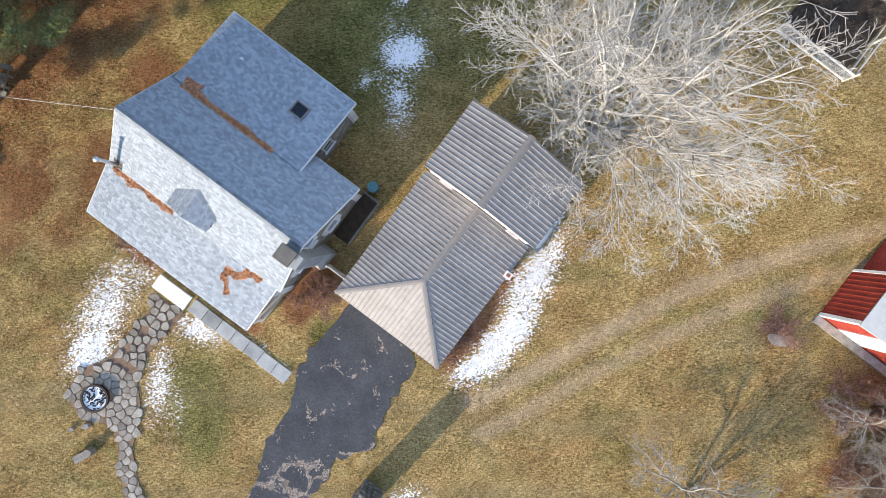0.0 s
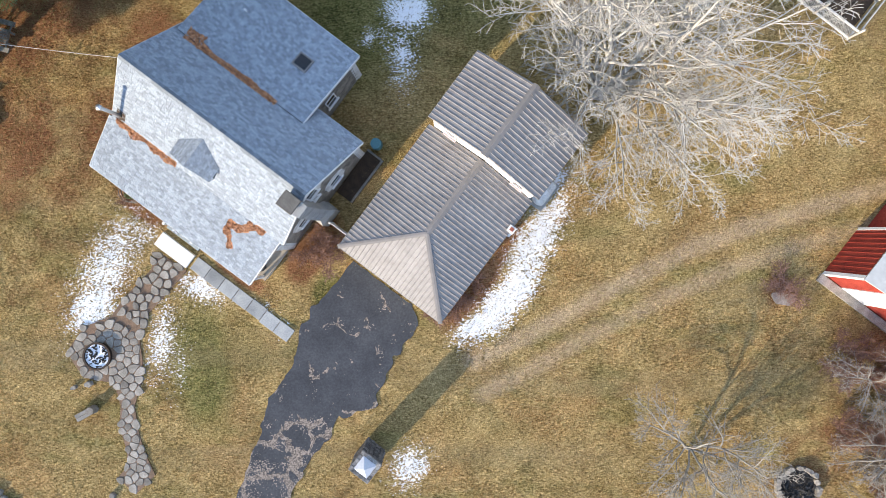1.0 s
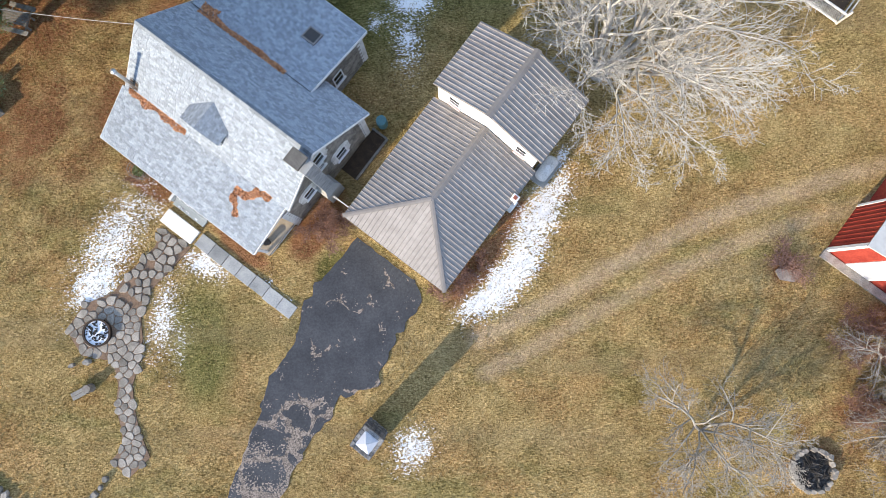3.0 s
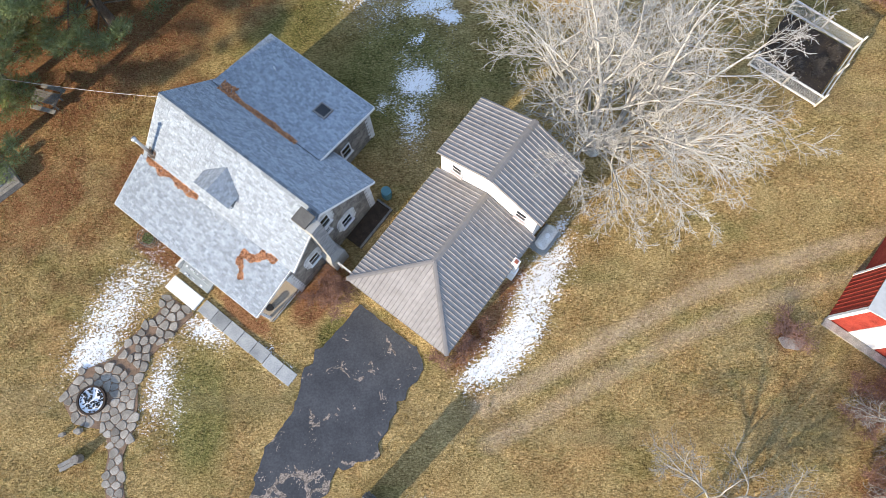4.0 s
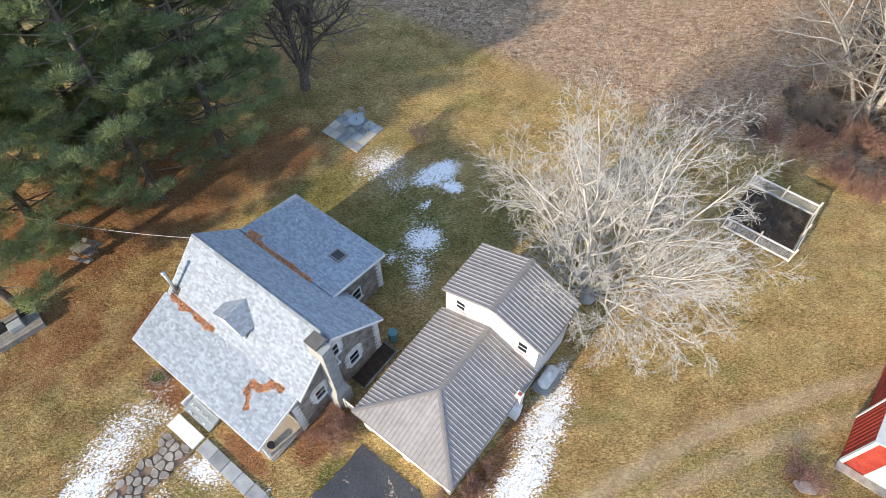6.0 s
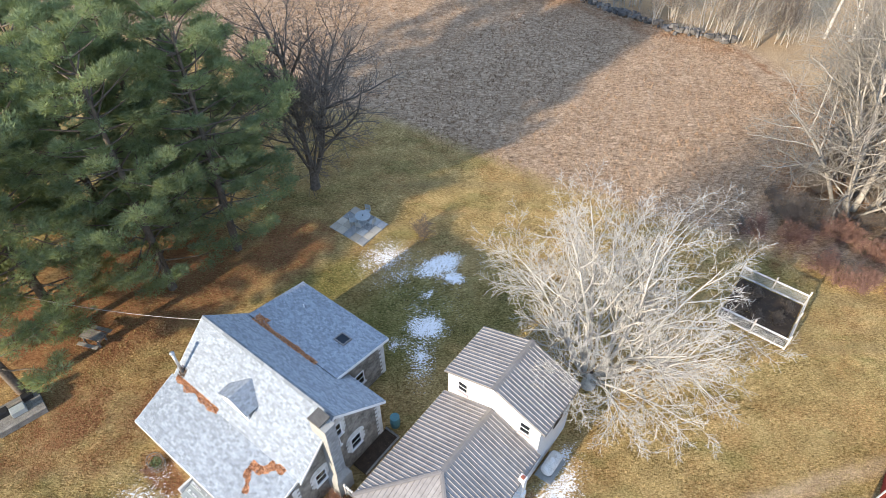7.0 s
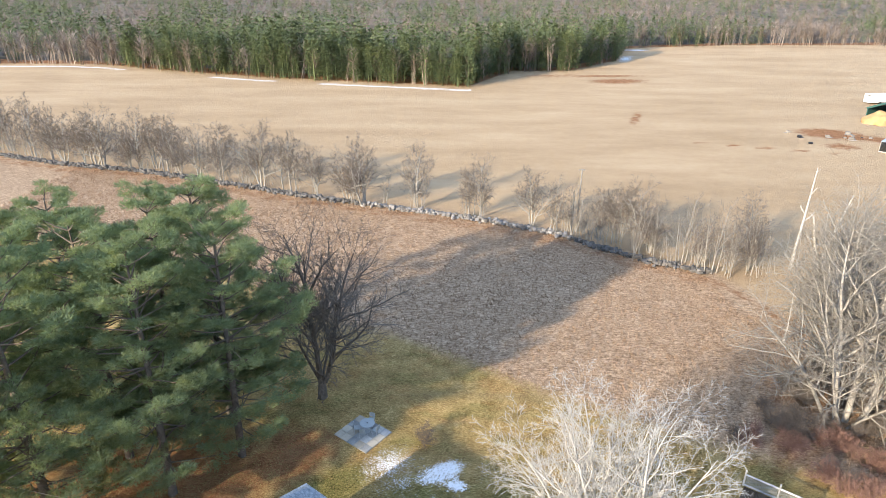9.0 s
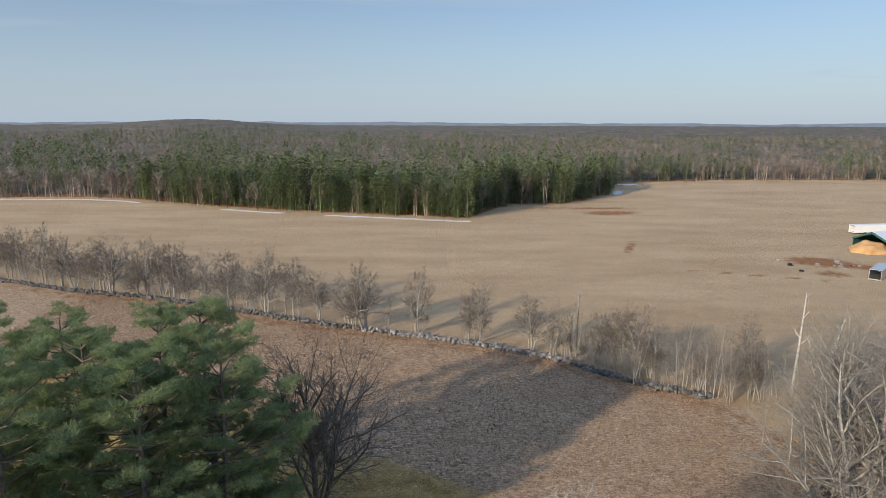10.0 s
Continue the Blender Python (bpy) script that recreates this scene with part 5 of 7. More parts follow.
first_small = plant_tree("bare_tree", small, pose(12.9, -13.9, 0), "small spreading pale leafless fruit tree on the lawn", BARK_CORNER, group="small trees on the lawn")
for x, y, s, turn in ((24.3, -12.6, 1.05, 60), (23.5, -16.5, 0.9, 150), (22.6, -10.2, 0.75, 20), (26.5, -9.5, 0.9, 220), (27, -14.5, 1.1, 300)):
    copy_thing(first_small, pose(x, y, 0, 0, 0, turn) @ Matrix.Scale(s, 4))
BUSH = [(random.uniform(-0.3, 0.3), random.uniform(-0.3, 0.3), random.uniform(-0.7, 0.7), random.uniform(-0.7, 0.7), random.uniform(1.0, 1.7), 0.02) for _ in range(14)]
BUSH_PLAN = [(7, 0.5, 40, 0.12, 0.02, 0.4), (6, 0.5, 45, 0.15, 0.02, 0.5), (4, 0.55, 45, 0.16, 0.0, 0.6)]
bush = bare_tree(41, BUSH, BUSH_PLAN, 0.011)
first_bush = plant_tree("bare_shrub", bush, pose(-3.07, 18.35, 0), "dense leafless brown shrub on the lawn", BARK_DARK, category="shrub", group="shrubs")
red_twigs = shade("red_brown_twigs", [(0.14, 0.075, 0.055), (0.25, 0.145, 0.11), (0.37, 0.235, 0.185)], 0.4, 5, 0.9, 0)
brush = plant_tree("bare_shrub", bush, pose(*at(-3.3, -6.9)), "low reddish leafless shrub beside the house", red_twigs, category="shrub", group="shrubs beside the buildings")
for a, b, s in ((-3.9, -6.3, 0.75), (-3.0, -6.0, 0.6), (-4.2, -7.3, 0.7), (4.1, -4.9, 0.7), (4.0, -4.0, 0.55), (4.0, -3.2, 0.5), (3.2, -6.0, 0.6), (-13.6, -10.9, 0.35)):
    copy_thing(brush, pose(*at(a, b), 0, 0, random.uniform(0, 360)) @ Matrix.Scale(s, 4))
mound = copy_thing(brush, pose(17.6, -5.25, 0, 0, 0, 30) @ Matrix.Diagonal((1.15, 1.15, 0.35, 1)))
tagged(mound, "low round heap of brown brush alone on the lawn", "brush heap", group="shrubs")
ash = part("ash_patch", slab(bmesh.new(), [(0.62 * math.cos(a) * (1 + 0.2 * math.sin(3 * a)), 0.4 * math.sin(a) * (1 + 0.25 * math.cos(2 * a))) for a in np.linspace(0, 6.0, 22)], -0.05, 0.05), shade("pale_wood_ash", [(0.16, 0.125, 0.105), (0.26, 0.215, 0.185), (0.38, 0.33, 0.29)], 0.4, 8, 0.95, 0.6))
ash.matrix_world = pose(17.75, -5.75, 0, 0, 0, -10)
tagged(ash, "pale grey ash lying by the brush heap", "ash")
grey_brush = plant_tree("bare_shrub", bush, pose(27.0, 21.0, 0), "leafless grey-brown shrub in the brushy margin", TWIG_GREY, category="shrub", group="brushy margin")
for k in range(150):
    x, y = (random.uniform(21, 36), random.uniform(11, 34)) if k < 130 else (random.uniform(22, 30), random.uniform(-20, -7))
    if (k < 130 and y < 34 - x * 0.78) or (x < 24.5 and 7 < y < 18.5) or (k < 130 and y > along(x, FIELD_EDGE) + 3 + (x - 20) * 1.0):
        continue
    red = y < 19 and random.random() < 0.75
    o = copy_thing(brush if red else grey_brush, pose(x, y, ground_z(x, y), 0, 0, random.uniform(0, 360)) @ Matrix.Scale(random.uniform(0.7, 1.35), 4))
    tagged(o, "leafless reddish shrub in the brushy margin" if red else "leafless grey-brown shrub in the brushy margin", group="brushy margin")

for k in range(15):
    x, y = random.uniform(20.3, 24.5), random.uniform(-14.5, -6.6)
    o = copy_thing(brush, pose(x, y, 0, 0, 0, random.uniform(0, 360)) @ Matrix.Scale(random.uniform(0.55, 1.0), 4))
    tagged(o, "leafless brown shrub near the barn", group="shrubs near the barn")

# trees along the field wall
WALL_PLAN = [(13, 0.46, 46, 0.06, 0.01, 0.16), (7, 0.48, 46, 0.1, 0.03, 0.3), (6, 0.5, 44, 0.14, 0.02, 0.5), (3, 0.55, 42, 0.15, 0.0, 0.7)]
kinds = []
for seed, stems in ((51, [(0, 0, 0.05, 0, 11, 0.2), (0.4, 0.1, 0.25, 0.1, 9.5, 0.14), (-0.4, 0, -0.28, 0, 10, 0.15)]), (52, [(0, 0, -0.05, 0.05, 12, 0.2), (0.5, 0.2, 0.12, 0, 11, 0.16)]), (53, [(0, 0, -0.3, 0, 9, 0.16), (0.3, 0, 0.1, 0.1, 10, 0.16), (0.8, 0.1, 0.4, 0, 8, 0.13), (-0.5, 0.2, -0.5, 0, 7, 0.12)]), (54, [(0, 0, 0.02, 0, 10, 0.15), (1.2, 0.3, 0.05, 0, 9, 0.1), (-0.9, 0.1, -0.08, 0, 9.5, 0.11)])):
    kinds.append(plant_tree("bare_tree", bare_tree(seed, [(a, b, c, d, e, r * 1.25) for a, b, c, d, e, r in stems], WALL_PLAN, 0.019), pose(0, 0, 0), "leafless grey tree along the field wall", BARK_CORNER, TWIG_GREY, group="trees along the field wall"))
ROW = [(-97, 110.8, 0), (-80.6, 102.5, 2), (-69.5, 97.5, 1), (-59.3, 97.8, 0), (-53, 93.9, 2), (-43.2, 88.5, 3), (-34.8, 85.2, 0), (-29.3, 83.7, 3), (-18.2, 78.4, 2), (-15.5, 76.4, 0), (-6.5, 75.7, 1), (1.8, 71.9, 3), (3.6, 71.2, 1), (11.2, 67.4, 0), (22.5, 61.5, 3), (26.2, 58, 2), (40.2, 59.8, 1), (-89, 106.5, 1), (-75, 100.5, 3), (-64, 96.8, 2), (-104, 112, 2), (-112, 116, 1), (-48, 91, 1), (-24, 81, 3), (24.5, 59.2, 1), (20.5, 62.5, 3), (37, 52, 2), (-100, 111.5, 3), (-84, 104.2, 0), (-72, 99, 0), (-56, 95.5, 3), (-62, 97, 1)]
used = set()
for x, y, k in ROW:
    m = pose(x, y, ground_z(x, y) - 0.05, 0, 0, random.uniform(0, 360)) @ Matrix.Scale(random.uniform(0.82, 1.05) if x < 0 else random.uniform(0.66, 0.82), 4)
    if k in used:
        copy_thing(kinds[k], m)
    else:
        used.add(k)
        kinds[k].matrix_world = m
# white-stemmed birches at the end of the wall
birch = plant_tree("birch_tree", bare_tree(57, [(0, 0, 0.02, 0, 9.5, 0.1), (0.7, 0.3, 0.12, 0, 8.5, 0.075), (-0.8, 0.1, -0.1, 0, 7.5, 0.07), (0.2, 0.9, -0.03, 0.1, 7, 0.06)], [(12, 0.36, 42, 0.04, 0.02, 0.15), (7, 0.46, 42, 0.1, 0.02, 0.3), (5, 0.5, 40, 0.12, 0.0, 0.6)], 0.018), pose(31.9, 50.9, -1), "white-stemmed leafless birches at the wall end", BARK_CORNER, TWIG_GREY, group="birches at the wall end")
for x, y, s in ((29.3, 54.2, 0.95), (26.5, 57.0, 0.85), (33.8, 49.8, 0.7), (22.8, 60.5, 0.8), (30.5, 52.2, 0.75)):
    copy_thing(birch, pose(x, y, -1, 0, 0, random.uniform(0, 360)) @ Matrix.Scale(s, 4))
# thin saplings along the wall
sap = plant_tree("sapling", bare_tree(61, [(0, 0, 0.03, 0, 6, 0.05), (0.5, 0.1, -0.1, 0, 5, 0.04), (-0.6, 0.2, 0.12, 0, 4.5, 0.04)], [(7, 0.35, 35, 0.05, 0.03, 0.3), (5, 0.45, 40, 0.1, 0.02, 0.5), (3, 0.5, 40, 0.12, 0, 0.6)], 0.02), pose(-38, 86.5, -1.1), "thin leafless saplings by the field wall", BARK_CORNER, TWIG_GREY, category="sapling", group="saplings along the field wall")
for k in range(76):
    x = random.uniform(-115, 34) if k < 50 else random.uniform(13, 40)
    y = along(x, WALL_LINE) + random.uniform(-0.5, 3.5)
    copy_thing(sap, pose(x, y, ground_z(x, y) - 0.05, 0, 0, random.uniform(0, 360)) @ Matrix.Scale(random.uniform(0.7, 1.35), 4))


# ---- white pines ----
def pine(seed, height, reach, low=0.15, lean=(0.02, 0.0)):
    """Wood and needles of a white pine: uneven whorls of limbs, with needles in flat upturned puffs towards their ends."""
    rng = np.random.default_rng(seed)
    wood, puffs = [], []
    base, top = np.array([0, 0, -0.2]), np.array([lean[0] * height, lean[1] * height, height])
    n = 14
    for k in range(n):
        a, b = base + (top - base) * k / n, base + (top - base) * (k + 1) / n
        r = lambda f: 0.33 * (1 - f) ** 0.8 + 0.02
        wood.append((*a, *b, r(k / n), r((k + 1) / n)))
    z = height * low
    while z < height * 0.985:
        f = z / height
        arm = reach * min(1.0, (1 - f) ** 0.55 * 1.4 + 0.06) * (1.0 if f > 0.4 else 0.6 + rng.random() * 0.5)
        az = rng.random() * 2 * math.pi
        for j in range(rng.integers(3, 5)):
            az += 1.6 + rng.normal(0, 0.45)
            L = arm * rng.uniform(0.5, 1.15)
            d = np.array([math.cos(az), math.sin(az), 0.05 + 1.0 * max(0, f - 0.45)])
            d /= np.linalg.norm(d)
            p = base + (top - base) * f
            steps = max(3, int(L / 0.6))
            for k in range(steps):
                d = d + np.array([0, 0, 0.05]) + rng.normal(0, 0.08, 3)
                d /= np.linalg.norm(d)
                q = p + d * L / steps
                g = (k + 1) / steps
                wood.append((*p, *q, 0.06 * (1 - k / steps) + 0.012, 0.06 * (1 - g) + 0.012))
                if g > 0.5:
                    for s in (-1, 1):
                        if rng.random() < 0.3:
                            continue
                        sd = d * 0.7 + s * np.cross(d, [0, 0, 1]) * 0.75 + rng.normal(0, 0.12, 3)
                        sl = L * 0.26 * (1.3 - g) + 0.35
                        e = q + sd * sl + np.array([0, 0, 0.08])
                        wood.append((*q, *e, 0.013, 0.008))
                        puffs.append((*e, *sd, rng.uniform(0.38, 0.7)))
                p = q
            puffs.append((*p, *d, rng.uniform(0.45, 0.8)))
        z += rng.uniform(0.55, 1.1)
    puffs = np.array(puffs)
    blades = max(60, min(190, 90000 // len(puffs)))
    t = np.repeat(puffs, blades, 0)
    m = len(t)
    out = rng.normal(0, 1, (m, 3)) * [1, 1, 0.45]
    out /= np.linalg.norm(out, axis=1, keepdims=True)
    size = t[:, 6:7]
    a = t[:, :3] + out * size * rng.random((m, 1)) ** 0.5 * [1, 1, 0.55]
    way = out * 0.7 + t[:, 3:6] * 0.3 + rng.normal(0, 0.35, (m, 3)) + np.array([0, 0, 0.4])
    way /= np.linalg.norm(way, axis=1, keepdims=True)
    wide = np.cross(way, rng.normal(0, 1, (m, 3)))
    wide /= np.linalg.norm(wide, axis=1, keepdims=True) + 1e-9
    v = np.stack([a - wide * 0.026, a + wide * 0.026, a + way * rng.uniform(0.16, 0.3, (m, 1))], 1).reshape(-1, 3)
    return prisms(wood, 5), (v, np.arange(len(v)).reshape(-1, 3))


pines = []
for seed, h, r in ((71, 21.0, 6.4), (72, 20.5, 6.2), (73, 21.0, 6.5)):
    pines.append(pine(seed, h, r))
spots = [(-21.2, 18.2, 0, 100, 0.95), (-20.4, 12.9, 0, 0, 0.98), (-16.7, 16.8, 1, 40, 0.94), (-26.2, 9.0, 2, 80, 0.97), (-25.2, 16.5, 0, 150, 0.97), (-19.0, 21.2, 2, 200, 0.97), (-32.0, 13.5, 1, 260, 1.02), (-33.0, 5.0, 0, 30, 0.92), (-36, 20, 2, 120, 1.0), (-26.9, 4.4, 1, 200, 0.97), (-30, 21, 0, 75, 0.95), (-38, 10, 2, 10, 0.95)]
made = {}
for x, y, k, turn, s in spots:
    m = pose(x, y, 0, 0, 0, turn) @ Matrix.Scale(s, 4)
    if k in made:
        copy_thing(made[k], m)
        continue
    (wv, wf), (nv, nf) = pines[k]
    ob = made[k] = thing("pine_tree", m, "tall white pine with dark green needles in a grove", "pine tree", "pine grove")
    o = new("trunk", mesh_of("trunk", wv, wf, BARK_DARK, True))
    o.parent = ob
    o = new("crown", mesh_of("crown", nv, nf, NEEDLES))
    o.parent = ob


# ---- far woods ----
def far_pine(rng, bits=150, open_foot=False):
    """Triangles of one far conifer, about one unit high: ragged tiers of small sprays round a trunk."""
    tri = []
    full, lean = rng.uniform(0.15, 0.26), rng.normal(0, 0.02, 2)
    foot = rng.uniform(0.22, 0.4) if open_foot else rng.uniform(0.08, 0.2)
    shape = rng.uniform(0.45, 0.8)
    tiers = [(foot + (0.99 - foot) * k / 13, rng.uniform(0.55, 1.25), rng.random() * 6.28) for k in range(14)]
    for _ in range(bits):
        z, much, az0 = tiers[rng.integers(14)]
        f = (z - foot) / (1 - foot)
        reach = full * ((1 - f) ** shape * min(1, 0.6 + f * 1.6)) * much + 0.012
        az = az0 + rng.integers(5) * 1.257 + rng.normal(0, 0.3)
        rr = reach * rng.uniform(0.25, 1.1)
        o = np.array([lean[0] * f + math.cos(az) * rr, lean[1] * f + math.sin(az) * rr, z + 0.25 * (rr - reach * 0.5) + rng.normal(0, 0.012)])
        size = rng.uniform(0.022, 0.046) * (0.6 if bits > 300 else 0.85)
        for_ward = np.array([math.cos(az), math.sin(az), rng.uniform(-0.1, 0.5)]) * size
        e = np.array([-math.sin(az), math.cos(az), rng.normal(0, 0.5)]) * size * 0.8
        tri += [o - e, o + e, o + for_ward * 1.3]
    tri += [np.array([-0.011, 0, 0.0]), np.array([0.011, 0, 0.0]), np.array([lean[0], lean[1], 0.95])]
    return np.array(tri)


def far_bare(rng):
    """Triangles of one far leafless tree, about one unit high."""
    tri = []
    for _ in range(3):
        x = rng.normal(0, 0.05)
        tri += [np.array([x - 0.011, 0, 0]), np.array([x + 0.011, 0, 0]), np.array([x + rng.normal(0, 0.08), rng.normal(0, 0.08), 0.85])]
    for _ in range(64):
        z = rng.uniform(0.3, 0.85)
        az = rng.random() * 2 * math.pi
        reach = 0.2 * math.sin(math.pi * (z - 0.2) / 0.85) * rng.uniform(0.3, 1.2)
        a = np.array([math.cos(az) * reach * 0.4, math.sin(az) * reach * 0.4, z])
        b = a + [math.cos(az) * reach, math.sin(az) * reach, rng.uniform(0.05, 0.17)]
        w = np.array([-math.sin(az), math.cos(az), 0.3]) * rng.uniform(0.005, 0.011)
        tri += [a - w, a + w, b]
    return np.array(tri)


def woods(name, spots, templates, material, label):
    """One mesh of many far trees. spots: rows of x, y, z, height."""
    rng = np.random.default_rng(len(spots))
    out = []
    for x, y, z, h in spots:
        t = templates[rng.integers(len(templates))]
        a = rng.random() * 2 * math.pi
        c, s = math.cos(a) * h, math.sin(a) * h
        wide = rng.uniform(0.85, 1.25)
        out.append(np.stack([(t[:, 0] * c - t[:, 1] * s) * wide + x, (t[:, 0] * s + t[:, 1] * c) * wide + y, t[:, 2] * h + z], 1))
    v = np.concatenate(out)
    return tagged(new(name, mesh_of(name, v, np.arange(len(v)).reshape(-1, 3), material)), label, "woods", kind="stuff")


def hill(x, y):
    """Rise of the far land above the fields."""
    d = math.hypot(x, y)
    far = min(max((d - 600) / 1500, 0), 1)
    left = 31 * math.exp(-(((x / max(y, 1) + 0.42) / 0.14) ** 2)) + 14 * math.exp(-(((x / max(y, 1) - 0.02) / 0.2) ** 2)) * min(max((d - 480) / 250, 0), 1) * (1 - min(max((d - 900) / 600, 0), 1))
    return far * left * (d < 3800) + (5 * noise.noise(Vector((x / 260, y / 260, 3))) if d > 350 else 0)


rng = np.random.default_rng(7)
front, conifers, bares = [], [], []
for _ in range(15500):
    ahead = 200 + 900 * rng.random() ** 1.5
    x, y = rng.uniform(-0.85, 0.85) * (ahead + 40), ahead
    deep = y - along(x, WOOD_EDGE)
    if deep < 0:
        continue
    clump = noise.noise(Vector((x / 55, y / 75, 0)))
    if x > 96 and deep > 0:
        green = 0.75 * (noise.noise(Vector((x / 50, y / 50, 1))) > -0.15) if deep < 60 else 0.16 + 0.5 * (clump > 0.2)
    elif x < -150:
        green = 0.18 if deep < 40 else 0.12 + 0.6 * (clump > 0.12)
    else:
        green = 0.93 if deep < 60 else 0.08 + 0.62 * (clump > 0.05)
    z = ground_z(x, y) + hill(x, y) - 0.5
    if rng.random() < green:
        (front if deep < 20 else conifers).append((x, y, z, rng.uniform(9, 21) * (0.85 if x > 96 or deep < 4 else 1) + 3 * clump))
    elif rng.random() < 0.8:
        bares.append((x, y, z, rng.uniform(9, 17)))
# the edge of the woods stands closer
for k in range(210):
    x = rng.uniform(-150, 95)
    y = along(x, WOOD_EDGE) + rng.uniform(0, 10)
    front.append((x, y, ground_z(x, y) - 0.3, rng.uniform(4, 19) + 4 * noise.noise(Vector((x / 18, 0, 0)))))
for k in range(300):
    x = rng.uniform(-330, 420)
    y = along(x, WOOD_EDGE) + rng.uniform(-1, 12)
    bares.append((x, y, ground_z(x, y) - 0.3, rng.uniform(8, 16)))
woods("near_pine_woods", front, [far_pine(rng, 580, k % 3 == 0) for k in range(8)], NEEDLES_FAR, "dark green pines along the far field edge")
woods("far_pine_woods", conifers, [far_pine(rng, 120) for _ in range(6)], NEEDLES_FAR, "dark green pine woods beyond the field")
woods("far_bare_woods", bares, [far_bare(rng) for _ in range(6)], TWIG_FAR, "brown leafless woods beyond the field")


def canopy():
    """The closed roof of the woods towards the horizon."""
    ys, y, s = [], 235.0, 7.0
    while y < 4600:
        ys.append(y)
        y += s
        s *= 1.03
    rows, cols = [], 190
    for y in ys:
        rows.append([])
        for k in range(cols):
            x = (k / (cols - 1) - 0.5) * 2 * (0.95 * y + 60)
            deep = y - along(x, WOOD_EDGE)
            z = ground_z(x, y) + hill(x, y)
            up = min(max((deep - 14) / 25, 0), 1) * (7.5 + 3.5 * noise.noise(Vector((x / 14, y / 14, 0))) + 2.5 * noise.noise(Vector((x / 60, y / 60, 5))))
            rows[-1].append((x, y, z + up - (3 if deep < 14 else 0)))
    v = np.array(rows).reshape(-1, 3)
    idx = np.arange(len(v)).reshape(len(ys), cols)
    f = np.stack([idx[:-1, :-1], idx[:-1, 1:], idx[1:, 1:], idx[1:, :-1]], -1).reshape(-1, 4)
    m = shade("far_canopy", [(0.055, 0.065, 0.042), (0.13, 0.108, 0.082), (0.22, 0.18, 0.14)], 45, 9, 0.95, 0.8, depth=3.0)
    tagged(new("backdrop", mesh_of("backdrop", v, f, m, True)), "brown and green wooded hills to the horizon", "woods", kind="structure")


canopy()


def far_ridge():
    """Low ridges along the horizon, with blue distance haze put into their colour."""
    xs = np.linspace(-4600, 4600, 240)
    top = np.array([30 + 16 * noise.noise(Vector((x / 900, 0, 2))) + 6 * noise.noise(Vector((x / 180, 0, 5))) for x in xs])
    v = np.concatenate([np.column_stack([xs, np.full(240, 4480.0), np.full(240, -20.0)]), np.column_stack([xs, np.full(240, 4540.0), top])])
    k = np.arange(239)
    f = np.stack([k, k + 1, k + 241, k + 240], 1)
    tagged(new("backdrop", mesh_of("backdrop", v, f, shade("far_wooded_ridge", [(0.13, 0.16, 0.2), (0.17, 0.2, 0.24)], 300, 6, 0.95, 0), True)), "low wooded ridges on the horizon, tinted blue for haze", "hills", kind="structure")


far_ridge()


# ---- flagstones, walk, patio ----
def stone_mesh(name, seed, material, flat=0.09, rough=0.14):
    rng = np.random.default_rng(seed)
    n = rng.integers(6, 9)
    ring = []
    for k in range(n):
        a = 2 * math.pi * (k + rng.uniform(-0.25, 0.25)) / n
        r = 0.5 * rng.uniform(1 - rough * 1.6, 1 + rough)
        ring.append((r * math.cos(a), r * math.sin(a)))
    bm = bmesh.new()
    low = [bm.verts.new((x, y, -0.08)) for x, y in ring]
    mid = [bm.verts.new((x, y, flat * 0.6)) for x, y in ring]
    top = [bm.verts.new((x * 0.86, y * 0.86, flat * rng.uniform(0.9, 1.1))) for x, y in ring]
    bm.faces.new(top)
    for a, b in ((low, mid), (mid, top)):
        for k in range(n):
            j = (k + 1) % n
            bm.faces.new((a[k], a[j], b[j], b[k]))
    me = bpy.data.meshes.new(name)
    bm.normal_update()
    bm.to_mesh(me)
    bm.free()
    me.materials.append(material)
    return me


flag_meshes = [stone_mesh("flagstone", 100 + k, STONE) for k in range(10)]
path = thing("path", pose(-17.2, -9.5, 0), "winding path of grey fieldstones with leaf-filled joints", "path", kind="structure")
part("bed", shift(slab(bmesh.new(), PATH_EDGE, -0.06, 0.02), Vector((17.2, 9.5, 0))), shade("path_soil", [(0.09, 0.06, 0.04), (0.18, 0.12, 0.08), (0.28, 0.18, 0.12)], 0.5, 9, 0.95, 0.5), path, "soil and leaves between the stones")


def cell_around(p, others, size):
    """The part of a square round p that lies nearer to it than to the others."""
    poly = [Vector((p[0] + size * a, p[1] + size * b)) for a, b in ((-1, -1), (1, -1), (1, 1), (-1, 1))]
    for q in others:
        mid, n = Vector(((p[0] + q[0]) / 2, (p[1] + q[1]) / 2)), Vector((q[0] - p[0], q[1] - p[1]))
        if n.length > 2 * size or n.length < 1e-6:
            continue
        out = []
        for a, b in zip(poly, poly[1:] + poly[:1]):
            da, db = (a - mid).dot(n), (b - mid).dot(n)
            if da <= 0:
                out.append(a)
            if (da < 0) != (db < 0):
                out.append(a.lerp(b, da / (da - db)))
        poly = out
    return poly


